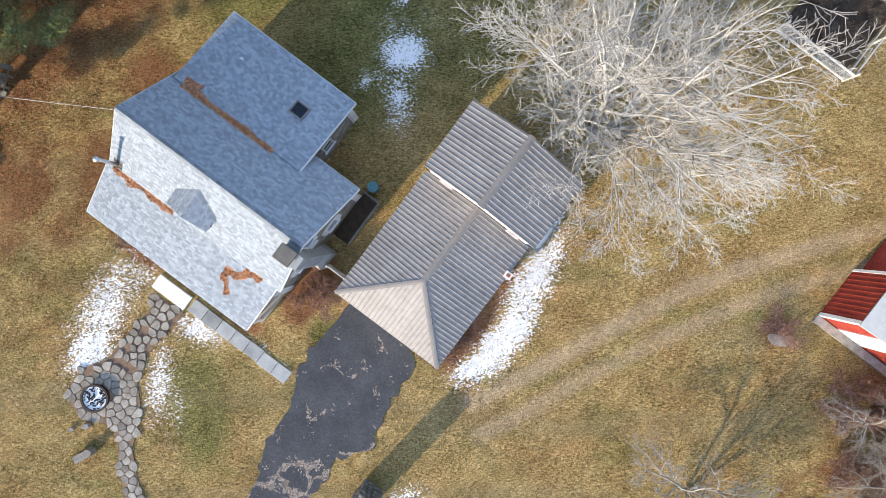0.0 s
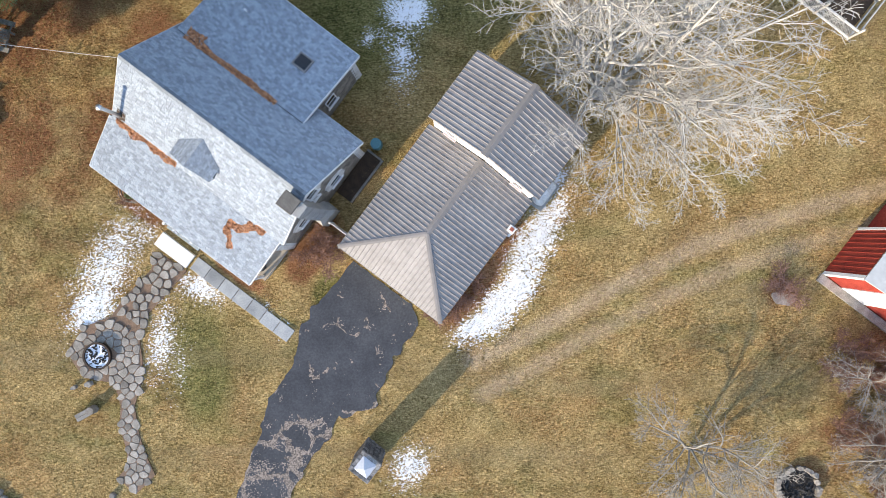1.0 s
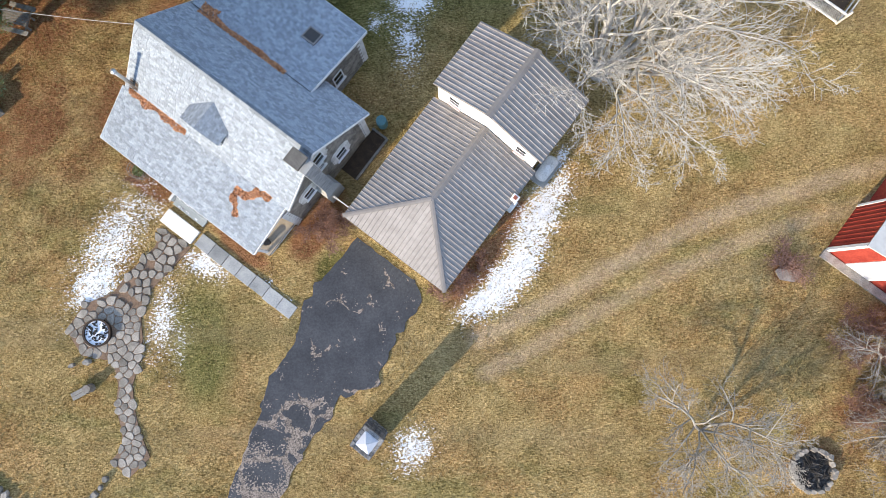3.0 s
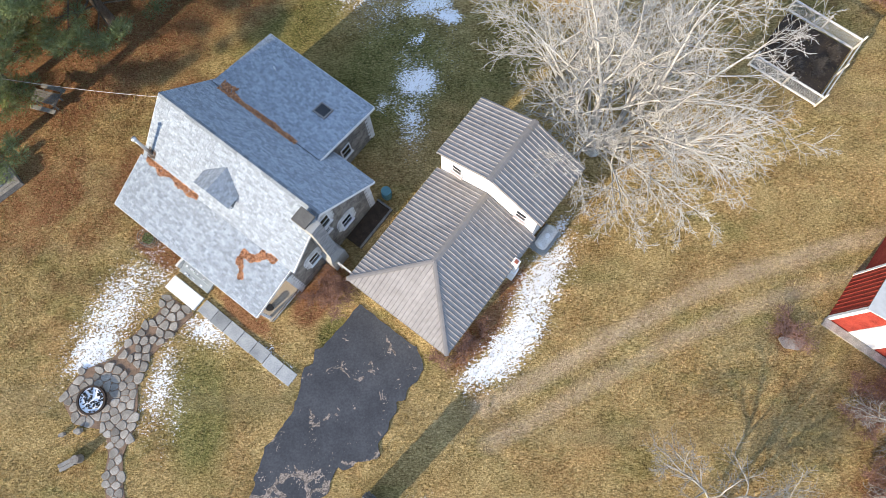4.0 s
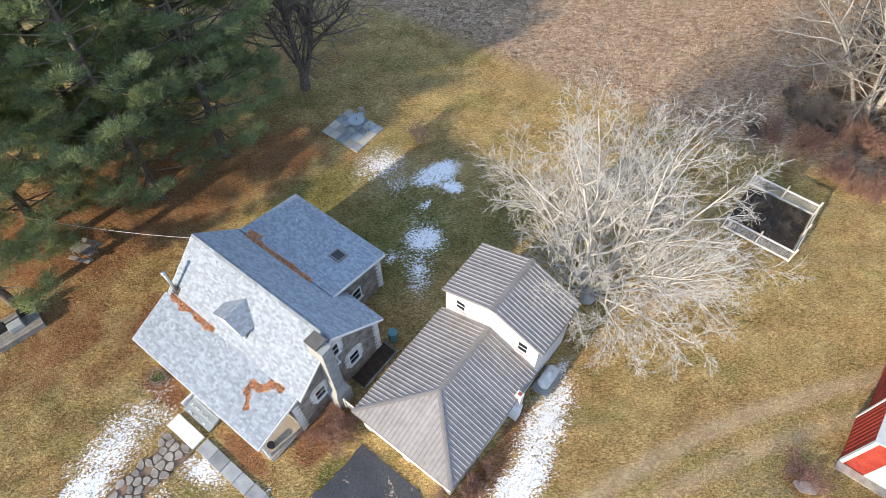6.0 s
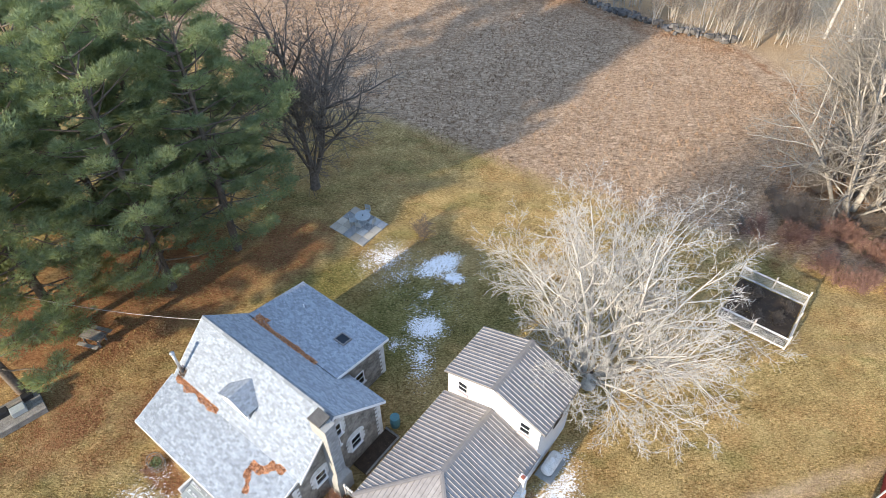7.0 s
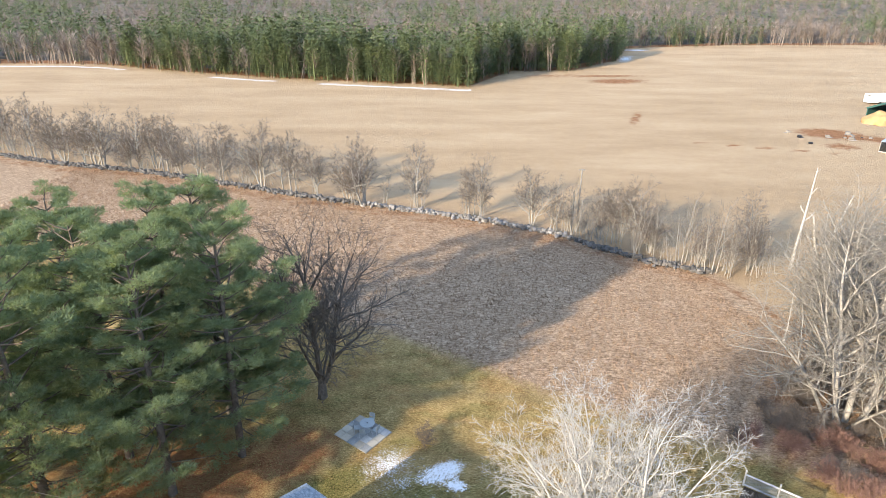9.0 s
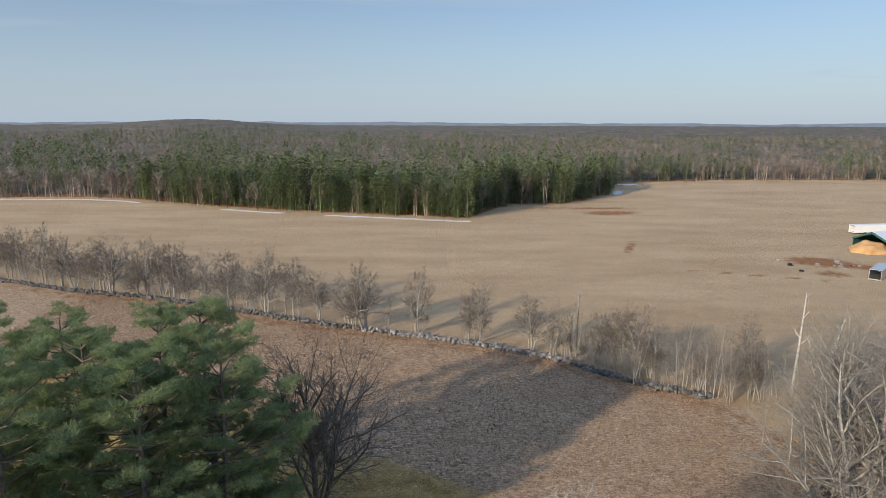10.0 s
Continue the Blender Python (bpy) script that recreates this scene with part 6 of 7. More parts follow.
def flagstone(poly, centre, gap, thick):
    """A flat stone over a cell, with chipped corners and a rounded arris."""
    c = sum(poly, Vector((0, 0))) / len(poly)
    ring = []
    for a, b in zip(poly, poly[1:] + poly[:1]):
        for f in (0.24, 0.5, 0.76):
            q = a.lerp(b, f)
            d = q - c
            ring.append(c + d * max(0.3, 1 - gap / max(d.length, 0.05)) * random.uniform(0.95, 1.02))
    bm = bmesh.new()
    rows = [[bm.verts.new((c.x + (q.x - c.x) * s - centre[0], c.y + (q.y - c.y) * s - centre[1], z)) for q in ring] for s, z in ((1, -0.05), (1, thick * 0.6), (0.9, thick))]
    bm.faces.new(rows[2])
    for lo, hi in zip(rows, rows[1:]):
        for k in range(len(ring)):
            j = (k + 1) % len(ring)
            bm.faces.new((lo[k], lo[j], hi[j], hi[k]))
    return bm


seeds, tries = [], 0
rng = np.random.default_rng(3)
while tries < 6000:
    tries += 1
    x, y = rng.uniform(-21.3, -13.8), rng.uniform(-16.9, -2.8)
    apart = 0.37 if y > -10.4 else 0.32
    if all(math.hypot(x - a, y - b) > apart * rng.uniform(0.75, 1.15) for a, b in seeds):
        seeds.append((x, y))
for p in seeds:
    if not inside(*p, PATH_EDGE) or math.hypot(p[0] + 19.02, p[1] + 8.85) < 0.7:
        continue
    near = [q for q in seeds if q is not p and math.hypot(q[0] - p[0], q[1] - p[1]) < 1.3]
    poly = cell_around(p, near, 0.5)
    loose = p[1] > -7.6
    if len(poly) < 3 or (loose and rng.random() < 0.12):
        continue
    part("flagstone", flagstone(poly, (-17.2, -9.5), 0.028 if loose else 0.014, 0.045 + rng.uniform(-0.01, 0.02) + (0.04 if loose else 0)), STONE, path)
# rough stones along the edge of the road
for k in range(46):
    f = k / 45
    o = tagged(new("edge_stone", flag_meshes[k % 10]), "grey stone edging the road", "stone", "stones along the road")
    o.matrix_world = Matrix.LocRotScale((-30.0 + f * 13.5 + random.uniform(-0.1, 0.1), -11.3 - f * 12.9 + random.uniform(-0.1, 0.1), 0.02), Euler((random.uniform(-0.2, 0.2), random.uniform(-0.2, 0.2), random.uniform(0, 6))), (0.5, 0.4, 2.0))
# stray stones further down the slope
for k, (x, y, s) in enumerate(((-18.4, -16.5, 0.4), (-18.9, -17.3, 0.45), (-19.4, -17.8, 0.5), (-19.9, -18.1, 0.45), (-20.2, -18.7, 0.5), (-18.6, -16.9, 0.3), (-20.5, -19.2, 0.4), (-20.4, -10.6, 0.35), (-19.6, -10.4, 0.4))):
    o = tagged(new("stone", stone_mesh("stone", 140 + k, STONE, 0.4, 0.2)), "rounded grey fieldstone on the lawn", "stone", "loose stones")
    o.matrix_world = pose(x, y, 0, 0, 0, 50 * k) @ Matrix.Diagonal((s, s, 0.5, 1))

walkway = thing("pavement", lay(-8.9, -12.1), "grey bluestone slab walk to the driveway", "walk", kind="structure")
edges = np.linspace(-8.75, -2.2, 8)
for a, b in zip(edges, edges[1:]):
    o = part("slab", boxes(((a + 0.012, -0.42, -0.08), (b - 0.012, 0.34, 0.06 + random.uniform(-0.008, 0.008))), bevel=0.012), SLATE, walkway)
    o.matrix_local = pose(8.9, 0.72 + random.uniform(-0.02, 0.02), 0, 0, 0, random.uniform(-0.6, 0.6))

patio = thing("patio", pose(-7.88, 19.4, 0, 0, 0, -36.0), "square patio of grey and tan stone slabs", "patio", kind="structure")
TAN = shade("tan_flagstone", [(0.34, 0.31, 0.25), (0.45, 0.41, 0.34)], 0.5, 8, 0.9, 0.3, each=0.2)
part("bed", boxes(((-1.75, -1.5, -0.06), (1.75, 1.5, 0.02))), CONCRETE, patio)
for i in range(5):
    for j in range(4):
        x0, y0 = -1.75 + i * 0.7, -1.5 + j * 0.75
        tan = (j == 0 and i in (0, 1, 3)) or (i == 4 and j in (1, 2)) or (i == 0 and j in (1, 3)) or (j == 1 and i == 1)
        part("slab", boxes(((x0 + 0.015, y0 + 0.015, 0.02), (x0 + 0.685, y0 + 0.735, 0.05 + random.uniform(0, 0.012))), bevel=0.008), TAN if tan else SLATE, patio)


def patio_table():
    ob = thing("patio_table", pose(-7.55, 19.75, 0.05), "round glass-topped metal patio table", "table")
    bm = bmesh.new()
    tube(bm, (0, 0, 0.69), (0, 0, 0.72), 0.6, n=28)
    part("tabletop", bm, shade("frosted_glass", [(0.3, 0.34, 0.36), (0.38, 0.42, 0.44)], 0.5, 5, 0.2, 0), ob, "pale frosted glass top")
    for k in range(4):
        a = math.pi / 4 + k * math.pi / 2
        leg = bmesh.new()
        tube(leg, (0.42 * math.cos(a), 0.42 * math.sin(a), 0.69), (0.5 * math.cos(a), 0.5 * math.sin(a), 0), 0.018)
        part("leg", leg, STEEL, ob)
    hub = bmesh.new()
    tube(hub, (0, 0, 0.72), (0, 0, 0.8), 0.04)
    part("umbrella_collar", hub, BLACK, ob)


def patio_chair():
    ob = thing("patio_chair", pose(0, 0, 0), "light metal patio chair at the round table", "chair", "chairs round the patio table")
    part("seat", boxes(((-0.24, -0.24, 0.41), (0.24, 0.24, 0.44)), bevel=0.01), GREY_PAINT, ob)
    back = boxes(((-0.24, 0.22, 0.5), (0.24, 0.25, 0.92)), bevel=0.01)
    part("backrest", back, GREY_PAINT, ob)
    for x in (-0.22, 0.22):
        for y in (-0.22, 0.22):
            leg = bmesh.new()
            tube(leg, (x, y, 0), (x, y, 0.41 if y < 0 else 0.92), 0.014)
            part("leg", leg, STEEL, ob)
    return ob


patio_table()
chair = patio_chair()
for k, a in enumerate((75, 195, 255, 330)):
    m = pose(-7.55 + 0.85 * math.cos(radians(a)), 19.75 + 0.85 * math.sin(radians(a)), 0.055, 0, 0, a - 90)
    if k:
        copy_thing(chair, m)
    else:
        chair.matrix_world = m

# ---- fire pit on the stone path ----
pit = thing("fire_pit", pose(-19.02, -8.85, 0.05), "round iron fire pit ring half full of snow and char", "fire pit")
bm = bmesh.new()
for r0, r1, z0, z1 in ((0.72, 0.66, 0.0, 0.24),):
    n = 32
    rings = [[bm.verts.new((r * math.cos(2 * math.pi * k / n), r * math.sin(2 * math.pi * k / n), z)) for k in range(n)] for r, z in ((r0, 0), (r0, z1), (r0 + 0.04, z1 + 0.02), (r1, z1 + 0.02), (r1, 0.05))]
    for a, b in zip(rings, rings[1:]):
        for k in range(n):
            bm.faces.new((a[k], a[(k + 1) % n], b[(k + 1) % n], b[k]))
part("ring", bm, IRON, pit, "dark rusty iron ring", smooth=False)
bm = bmesh.new()
tube(bm, (0, 0, 0.0), (0, 0, 0.17), 0.655, n=32)
part("ash_bed", bm, SNOW, pit, "snow lying on the ashes")
logs = bmesh.new()
for k in range(80):
    a, r = random.uniform(0, 6.3), 0.6 * math.sqrt(random.random())
    c, t = Vector((r * math.cos(a), r * math.sin(a), 0.17 + random.uniform(0, 0.05))), random.uniform(0, 3.1)
    w = Vector((math.cos(t), math.sin(t), random.uniform(-0.2, 0.2))) * random.uniform(0.03, 0.08)
    tube(logs, c - w, c + w, random.uniform(0.02, 0.045), n=5)
tagged(part("char", logs, CHAR, pit, "black charred wood ends"), kind="stuff")

# ---- weathered seat and barrel beside the path ----
seat = thing("log_bench", pose(-19.75, -12.0, 0, 0, 0, 28) @ Matrix.Scale(0.78, 4), "weathered grey wooden bench with a log end on the lawn", "bench")
part("plank", boxes(((-0.6, -0.26, 0.36), (0.35, -0.01, 0.43)), bevel=0.01), WOOD_GREY, seat)
part("plank", boxes(((-0.6, 0.01, 0.36), (0.35, 0.26, 0.43)), bevel=0.01), WOOD_GREY, seat)
for x in (-0.5, 0.22):
    part("leg", boxes(((x, -0.24, 0), (x + 0.09, 0.24, 0.36)), bevel=0.008), WOOD_GREY, seat)
bm = bmesh.new()
tube(bm, (0.6, 0.02, 0), (0.6, 0.02, 0.62), 0.3, 0.27, 14)
stump = part("tree_stump", bm, BARK_GREY)
stump.matrix_world = pose(-19.75, -12.0, 0, 0, 0, 28) @ Matrix.Scale(0.78, 4)
tagged(stump, "grey sawn tree stump beside the bench", "stump")

# ---- stone pillar with a pyramid cap ----
pillar = thing("stone_pillar", lay(5.1, -14.05), "square fieldstone pillar with a pale pyramid cap on the lawn", "pillar")
pillar.matrix_world = pose(-4.35, -14.05, 0, 0, 0, -38) @ Matrix.Diagonal((0.84, 0.84, 1, 1))
core = boxes(((-0.64, -0.64, -0.1), (0.64, 0.64, 2.15)))
part("core", core, DARK_STONE, pillar)
rng = np.random.default_rng(9)
pm = [stone_mesh("facing_stone", 160 + k, DARK_STONE, 0.3, 0.1) for k in range(5)]
for side in range(4):
    z = 0.1
    while z < 2.1:
        h, x = rng.uniform(0.18, 0.28), -0.66
        while x < 0.6:
            w = rng.uniform(0.22, 0.42)
            o = new("facing_stone", pm[rng.integers(5)])
            o.parent = pillar
            o.matrix_local = pose(0, 0, 0, 0, 0, 90 * side) @ Matrix.LocRotScale((min(x + w / 2, 0.6), -0.64, z + h / 2), Euler((radians(90), 0, 0)), (w * 1.05, h * 1.05, 0.28))
            x += w
        z += h
rim = bmesh.new()
for k in range(4):
    m = Matrix.Rotation(k * math.pi / 2, 4, "Z")
    x = -0.72
    while x < 0.6:
        w = rng.uniform(0.2, 0.34)
        box(rim, (x, -0.74, 2.15), (min(x + w, 0.72) - 0.02, -0.5, 2.24 + rng.uniform(0, 0.05)), 0.02, m)
        x += w
part("rim_stones", rim, WALL_STONE, pillar, "rough stones round the top")
bm = bmesh.new()
bmesh.ops.create_cone(bm, cap_ends=True, segments=4, radius1=0.82, radius2=0.02, depth=0.42, matrix=pose(0, 0, 2.38, 0, 0, 45))
part("cap", bm, shade("pale_metal_cap", [(0.5, 0.52, 0.56), (0.62, 0.63, 0.66)], 0.6, 6, 0.5, 0.05), pillar, "pale grey pyramid cap")

# ---- fire ring of stones on the far lawn ----
ring = thing("campfire_ring", pose(18.65, -15.9, 0), "ring of rough stones round black ash", "fire ring")
bm = bmesh.new()
tube(bm, (0, 0, -0.05), (0, 0, 0.05), 1.0, n=24)
part("ash_bed", bm, CHAR, ring, "black ash and charred sticks")
bits = bmesh.new()
for k in range(60):
    a, r = random.uniform(0, 6.3), 0.95 * math.sqrt(random.random())
    c, t = Vector((r * math.cos(a), r * math.sin(a), 0.08 + random.uniform(0, 0.12))), random.uniform(0, 3.1)
    w = Vector((math.cos(t), math.sin(t), random.uniform(-0.3, 0.3))) * random.uniform(0.08, 0.3)
    tube(bits, c - w, c + w, random.uniform(0.02, 0.05), n=5)
tagged(part("char", bits, CHAR, ring, "black charred sticks"), kind="stuff")
for k in range(20):
    a = 2 * math.pi * k / 20 + random.uniform(-0.08, 0.08)
    o = new("ring_stone", flag_meshes[k % 10])
    o.parent = ring
    o.matrix_local = Matrix.LocRotScale((1.08 * math.cos(a), 1.08 * math.sin(a), 0.02), Euler((random.uniform(-0.3, 0.3), random.uniform(-0.3, 0.3), a)), (0.32, 0.42, 2.6))

# ---- front steps and landing ----
steps_ob = thing("front_steps", lay(-9.95, -10.4), "grey painted wooden steps down to a white landing", "steps")
for k in range(3):
    part("tread", boxes(((-1.05, 0.42 - k * 0.36, 0.28 - k * 0.12), (1.05, 0.8 - k * 0.36, 0.46 - k * 0.13)), bevel=0.01), GREY_PAINT, steps_ob, "snow-flecked grey tread")
    flecks = bmesh.new()
    for _ in range(9):
        a = random.uniform(-1.0, 0.9)
        box(flecks, (a, 0.5 - k * 0.36 + random.uniform(-0.04, 0.04), 0.46 - k * 0.13), (a + random.uniform(0.05, 0.16), 0.57 - k * 0.36, 0.472 - k * 0.13))
    part("snow_fleck", flecks, SNOW, steps_ob, "thin snow left on the tread")
part("landing", boxes(((-1.07, -1.45, -0.05), (1.05, -0.62, 0.14)), bevel=0.015), shade("white_landing", [(0.72, 0.71, 0.68), (0.82, 0.81, 0.79)], 0.8, 8, 0.8, 0.2), steps_ob, "white stone landing")
part("side_rail", boxes(((-1.25, -0.2, -0.05), (-1.1, 0.75, 0.55)), bevel=0.015), WHITE_OLD, steps_ob)

planter = thing("wire_planter", lay(-13.55, -10.4), "round wire hoop planter with withered plants", "planter")
bm = bmesh.new()
n = 22
for z in (0.05, 0.32, 0.6):
    for k in range(n):
        a0, a1 = 2 * math.pi * k / n, 2 * math.pi * (k + 1) / n
        tube(bm, (0.5 * math.cos(a0), 0.42 * math.sin(a0), z), (0.5 * math.cos(a1), 0.42 * math.sin(a1), z), 0.022, n=5, caps=False)
for k in range(0, n, 2):
    a0 = 2 * math.pi * k / n
    tube(bm, (0.5 * math.cos(a0), 0.42 * math.sin(a0), 0), (0.5 * math.cos(a0), 0.42 * math.sin(a0), 0.6), 0.008, n=4)
part("hoop", bm, WOOD_GREY, planter, "grey wire hoops")
leaf_v, leaf_f = [], []
for k in range(160):
    a, r = random.uniform(0, 6.3), 0.3 * math.sqrt(random.random())
    p, s = Vector((r * math.cos(a), r * math.sin(a), random.uniform(0.05, 0.5))), random.uniform(0.04, 0.1)
    d1 = Vector((random.uniform(-1, 1), random.uniform(-1, 1), random.uniform(-0.4, 1))).normalized()
    d2 = d1.cross(Vector((random.random(), random.random(), 1))).normalized()
    i = len(leaf_v)
    leaf_v += [tuple(p + d1 * s), tuple(p + d2 * s * 0.5), tuple(p - d1 * s), tuple(p - d2 * s * 0.5)]
    leaf_f.append((i, i + 1, i + 2, i + 3))
part("plant", (leaf_v, [], leaf_f), NEEDLES, planter, "green and withered leaves")

pot = thing("black_pot", lay(-5.5, -9.2, 0.5), "black plastic pot on the porch floor", "pot")
bm = bmesh.new()
tube(bm, (0, 0, 0), (0, 0, 0.36), 0.15, 0.2, 16)
part("body", bm, BLACK, pot)
barrel = thing("rain_barrel", lay(-4.6, -0.42), "faded teal plastic rain barrel at the house corner", "barrel")
bm = bmesh.new()
tube(bm, (0, 0, 0), (0, 0, 0.45), 0.26, 0.31, 18)
tube(bm, (0, 0, 0.45), (0, 0, 0.9), 0.31, 0.26, 18)
part("body", bm, TEAL, barrel)
bm = bmesh.new()
tube(bm, (0, 0, 0.9), (0, 0, 0.93), 0.28, n=18)
part("lid", bm, TEAL, barrel)

# white gate between house and garage
gate = thing("gate", lay(-4.0, -5.15), "small weathered white picket gate between the buildings", "gate")
for a in (0.0, 1.15):
    part("post", boxes(((a - 0.05, -0.05, 0), (a + 0.05, 0.05, 1.25)), bevel=0.01), WHITE_OLD, gate)
for z in (0.35, 0.95):
    part("rail", boxes(((0.05, -0.02, z), (1.1, 0.02, z + 0.08))), WHITE_OLD, gate)
for k in range(8):
    part("picket", boxes(((0.1 + k * 0.125, 0.022, 0.1), (0.18 + k * 0.125, 0.042, 1.15))), WHITE_OLD, gate)

# ---- garden pen with white rails and wire panels ----
pen = thing("garden_fence", lay(9.62, 21.3), "garden pen of pale wooden rails and wire mesh", "fence")
MESH_WIRE = shade("pale_wire_mesh", [(0.36, 0.36, 0.34), (0.48, 0.48, 0.46)], 0.6, 9, 0.7, 0)
PX, PY, PH = 2.22, 2.3, 1.05
for x, y in ((-PX, -PY), (0, -PY), (PX, -PY), (PX, PY), (0, PY), (-PX, PY), (PX, 0.1)):
    part("post", boxes(((x - 0.055, y - 0.055, 0), (x + 0.055, y + 0.055, PH + 0.35)), bevel=0.008), WOOD_PALE, pen)
for y in (-PY, PY):
    for x0, x1 in ((-PX, 0), (0, PX)):
        for z in (0.06, PH - 0.1):
            part("rail", boxes(((x0 + 0.06, y - 0.03, z), (x1 - 0.06, y + 0.03, z + 0.12))), WHITE_OLD, pen)
        wire = bmesh.new()
        k = x0 + 0.1
        while k < x1 - 0.08:
            box(wire, (k, y - 0.004, 0.19), (k + 0.014, y + 0.004, PH - 0.1))
            k += 0.06
        z = 0.24
        while z < PH - 0.12:
            box(wire, (x0 + 0.06, y - 0.009, z), (x1 - 0.06, y - 0.004, z + 0.012))
            z += 0.07
        part("wire_panel", wire, MESH_WIRE, pen, "fine wire mesh panel")
for y0, y1 in ((-PY, 0.1), (0.1, PY)):
    for z in (0.06, PH - 0.1):
        part("rail", boxes(((PX - 0.03, y0 + 0.06, z), (PX + 0.03, y1 - 0.06, z + 0.12))), WOOD_PALE, pen)
soil = part("garden_bed", boxes(((-PX + 0.1, -PY + 0.1, -0.05), (PX - 0.1, PY - 0.1, 0.03))), shade("dark_soil", [(0.03, 0.022, 0.016), (0.07, 0.05, 0.035)], 0.5, 7, 0.95, 0.6))
soil.matrix_world = lay(9.62, 21.3)
tagged(soil, "dark bare soil inside the garden pen", "garden bed", kind="structure")
for a, b, s in ((8.6, 21.6, 0.75), (8.3, 20.4, 0.6), (10.6, 21.0, 0.55), (9.6, 20.2, 0.5), (10.9, 22.4, 0.5), (9.0, 22.6, 0.5)):
    o = copy_thing(first_bush, pose(*at(a, b), 0, 0, random.uniform(0, 360)) @ Matrix.Scale(s, 4))
    tagged(o, "dead garden stalks inside the pen", group="dead stalks in the pen")

# ---- under the pines ----
table = thing("picnic_table", pose(-23.9, 8.2, 0, 0, 0, -15), "weathered grey picnic table under the pines", "table")
for k in range(5):
    part("top_board", boxes(((-0.75, -0.36 + k * 0.15, 0.72), (0.75, -0.23 + k * 0.15, 0.76)), bevel=0.006), WOOD_GREY, table)
for y in (-0.78, 0.62):
    part("bench", boxes(((-0.75, y, 0.42), (0.75, y + 0.26, 0.46)), bevel=0.006), WOOD_GREY, table)
for x in (-0.55, 0.5):
    part("brace", boxes(((x, -0.7, 0.36), (x + 0.05, 0.8, 0.42)), ((x, -0.35, 0), (x + 0.05, -0.25, 0.72)), ((x, 0.25, 0), (x + 0.05, 0.35, 0.72))), WOOD_GREY, table)
cart = thing("wooden_platform", pose(-26.3, 2.9, 0, 0, 0, 42), "low weathered grey wooden platform stacked with bins", "platform")
for k in range(8):
    part("board", boxes(((-1.35, -0.95 + k * 0.24, 0.4), (1.35, -0.73 + k * 0.24, 0.45)), bevel=0.006), WOOD_GREY, cart)
part("skirt", boxes(((-1.32, -0.93, 0), (1.32, -0.87, 0.4)), ((-1.32, 0.88, 0), (1.32, 0.94, 0.4)), ((1.26, -0.87, 0), (1.32, 0.88, 0.4)), ((-1.32, -0.87, 0), (-1.26, 0.88, 0.4))), WOOD_GREY, cart)
for x, y, w, mt in ((-0.7, 0.2, 0.35, BLACK), (0.1, -0.2, 0.4, GREY_PAINT), (0.75, 0.45, 0.28, BLACK)):
    o = part("storage_bin", boxes(((-w, -w * 0.7, 0), (w, w * 0.7, 0.4)), bevel=0.03), mt)
    o.matrix_world = pose(-26.3, 2.9, 0, 0, 0, 42) @ pose(x, y, 0.45)
    tagged(o, "plastic storage bin on the platform", "bin", "bins on the platform")

# cable from the gable to the pines
wire = bmesh.new()
a, b = at(-14.75, -4.35, 6.05), Vector((-27.5, 7.0, 6.9))
pts = [a.lerp(b, k / 24) - Vector((0, 0, 0.5 * 4 * (k / 24) * (1 - k / 24))) for k in range(25)]
for p, q in zip(pts, pts[1:]):
    tube(wire, p, q, 0.016, n=5, caps=False)
tagged(part("overhead_cable", wire, CABLE), "pale overhead cable from the gable to the pines", "cable")

# ---- field wall of loose stones ----
wall_ob = thing("stone_wall", pose(0, 70, -1), "tumbled dry stone wall along the field", "wall", kind="structure")
rng = np.random.default_rng(13)
wm = [stone_mesh("wall_stone", 180 + k, WALL_STONE, 0.5, 0.2) for k in range(6)]
verts, faces = [], []
x, singles = -110.0, 0
while x < 31.5:
    y = along(x, WALL_LINE)
    for _ in range(4):
        xx, yy = x + rng.uniform(-0.3, 0.3), y + rng.normal(0, 0.35)
        zz = ground_z(xx, yy) + rng.uniform(0.0, 0.45)
        s = rng.uniform(0.35, 0.8)
        m = Matrix.LocRotScale((xx, yy - 70, zz + 1), Euler((rng.uniform(-0.4, 0.4), rng.uniform(-0.4, 0.4), rng.random() * 6.3)), (s, s * 0.8, s * 0.9))
        if -16 < x < 16 and singles < 300 and rng.random() < 0.8:
            o = new("wall_stone", wm[rng.integers(6)])
            o.parent, o.matrix_local = wall_ob, m
            singles += 1
        else:
            me = wm[rng.integers(6)]
            k = len(verts)
            verts += [tuple(m @ v.co) for v in me.vertices]
            faces += [tuple(k + i for i in p.vertices) for p in me.polygons]
    x += rng.uniform(0.3, 0.5)
tagged(part("wall_stones", (verts, [], faces), WALL_STONE, wall_ob, "tumbled grey stones further along the wall"), kind="stuff")

# utility poles by the wall
for x, y, h in ((17.6, 65.6, 9.6), (16.7, 65.2, 6.5)):
    ob = thing("utility_pole", pose(x, y, ground_z(x, y)), "weathered wooden pole by the field wall", "pole", "poles by the wall")
    bm = bmesh.new()
    tube(bm, (0, 0, -0.2), (0.05, 0, h), 0.16, 0.11, 10)
    part("shaft", bm, WOOD_GREY, ob)
    if h > 9:
        part("crossarm", boxes(((-0.45, -0.06, h - 0.25), (0.5, 0.06, h - 0.1))), WOOD_GREY, ob)

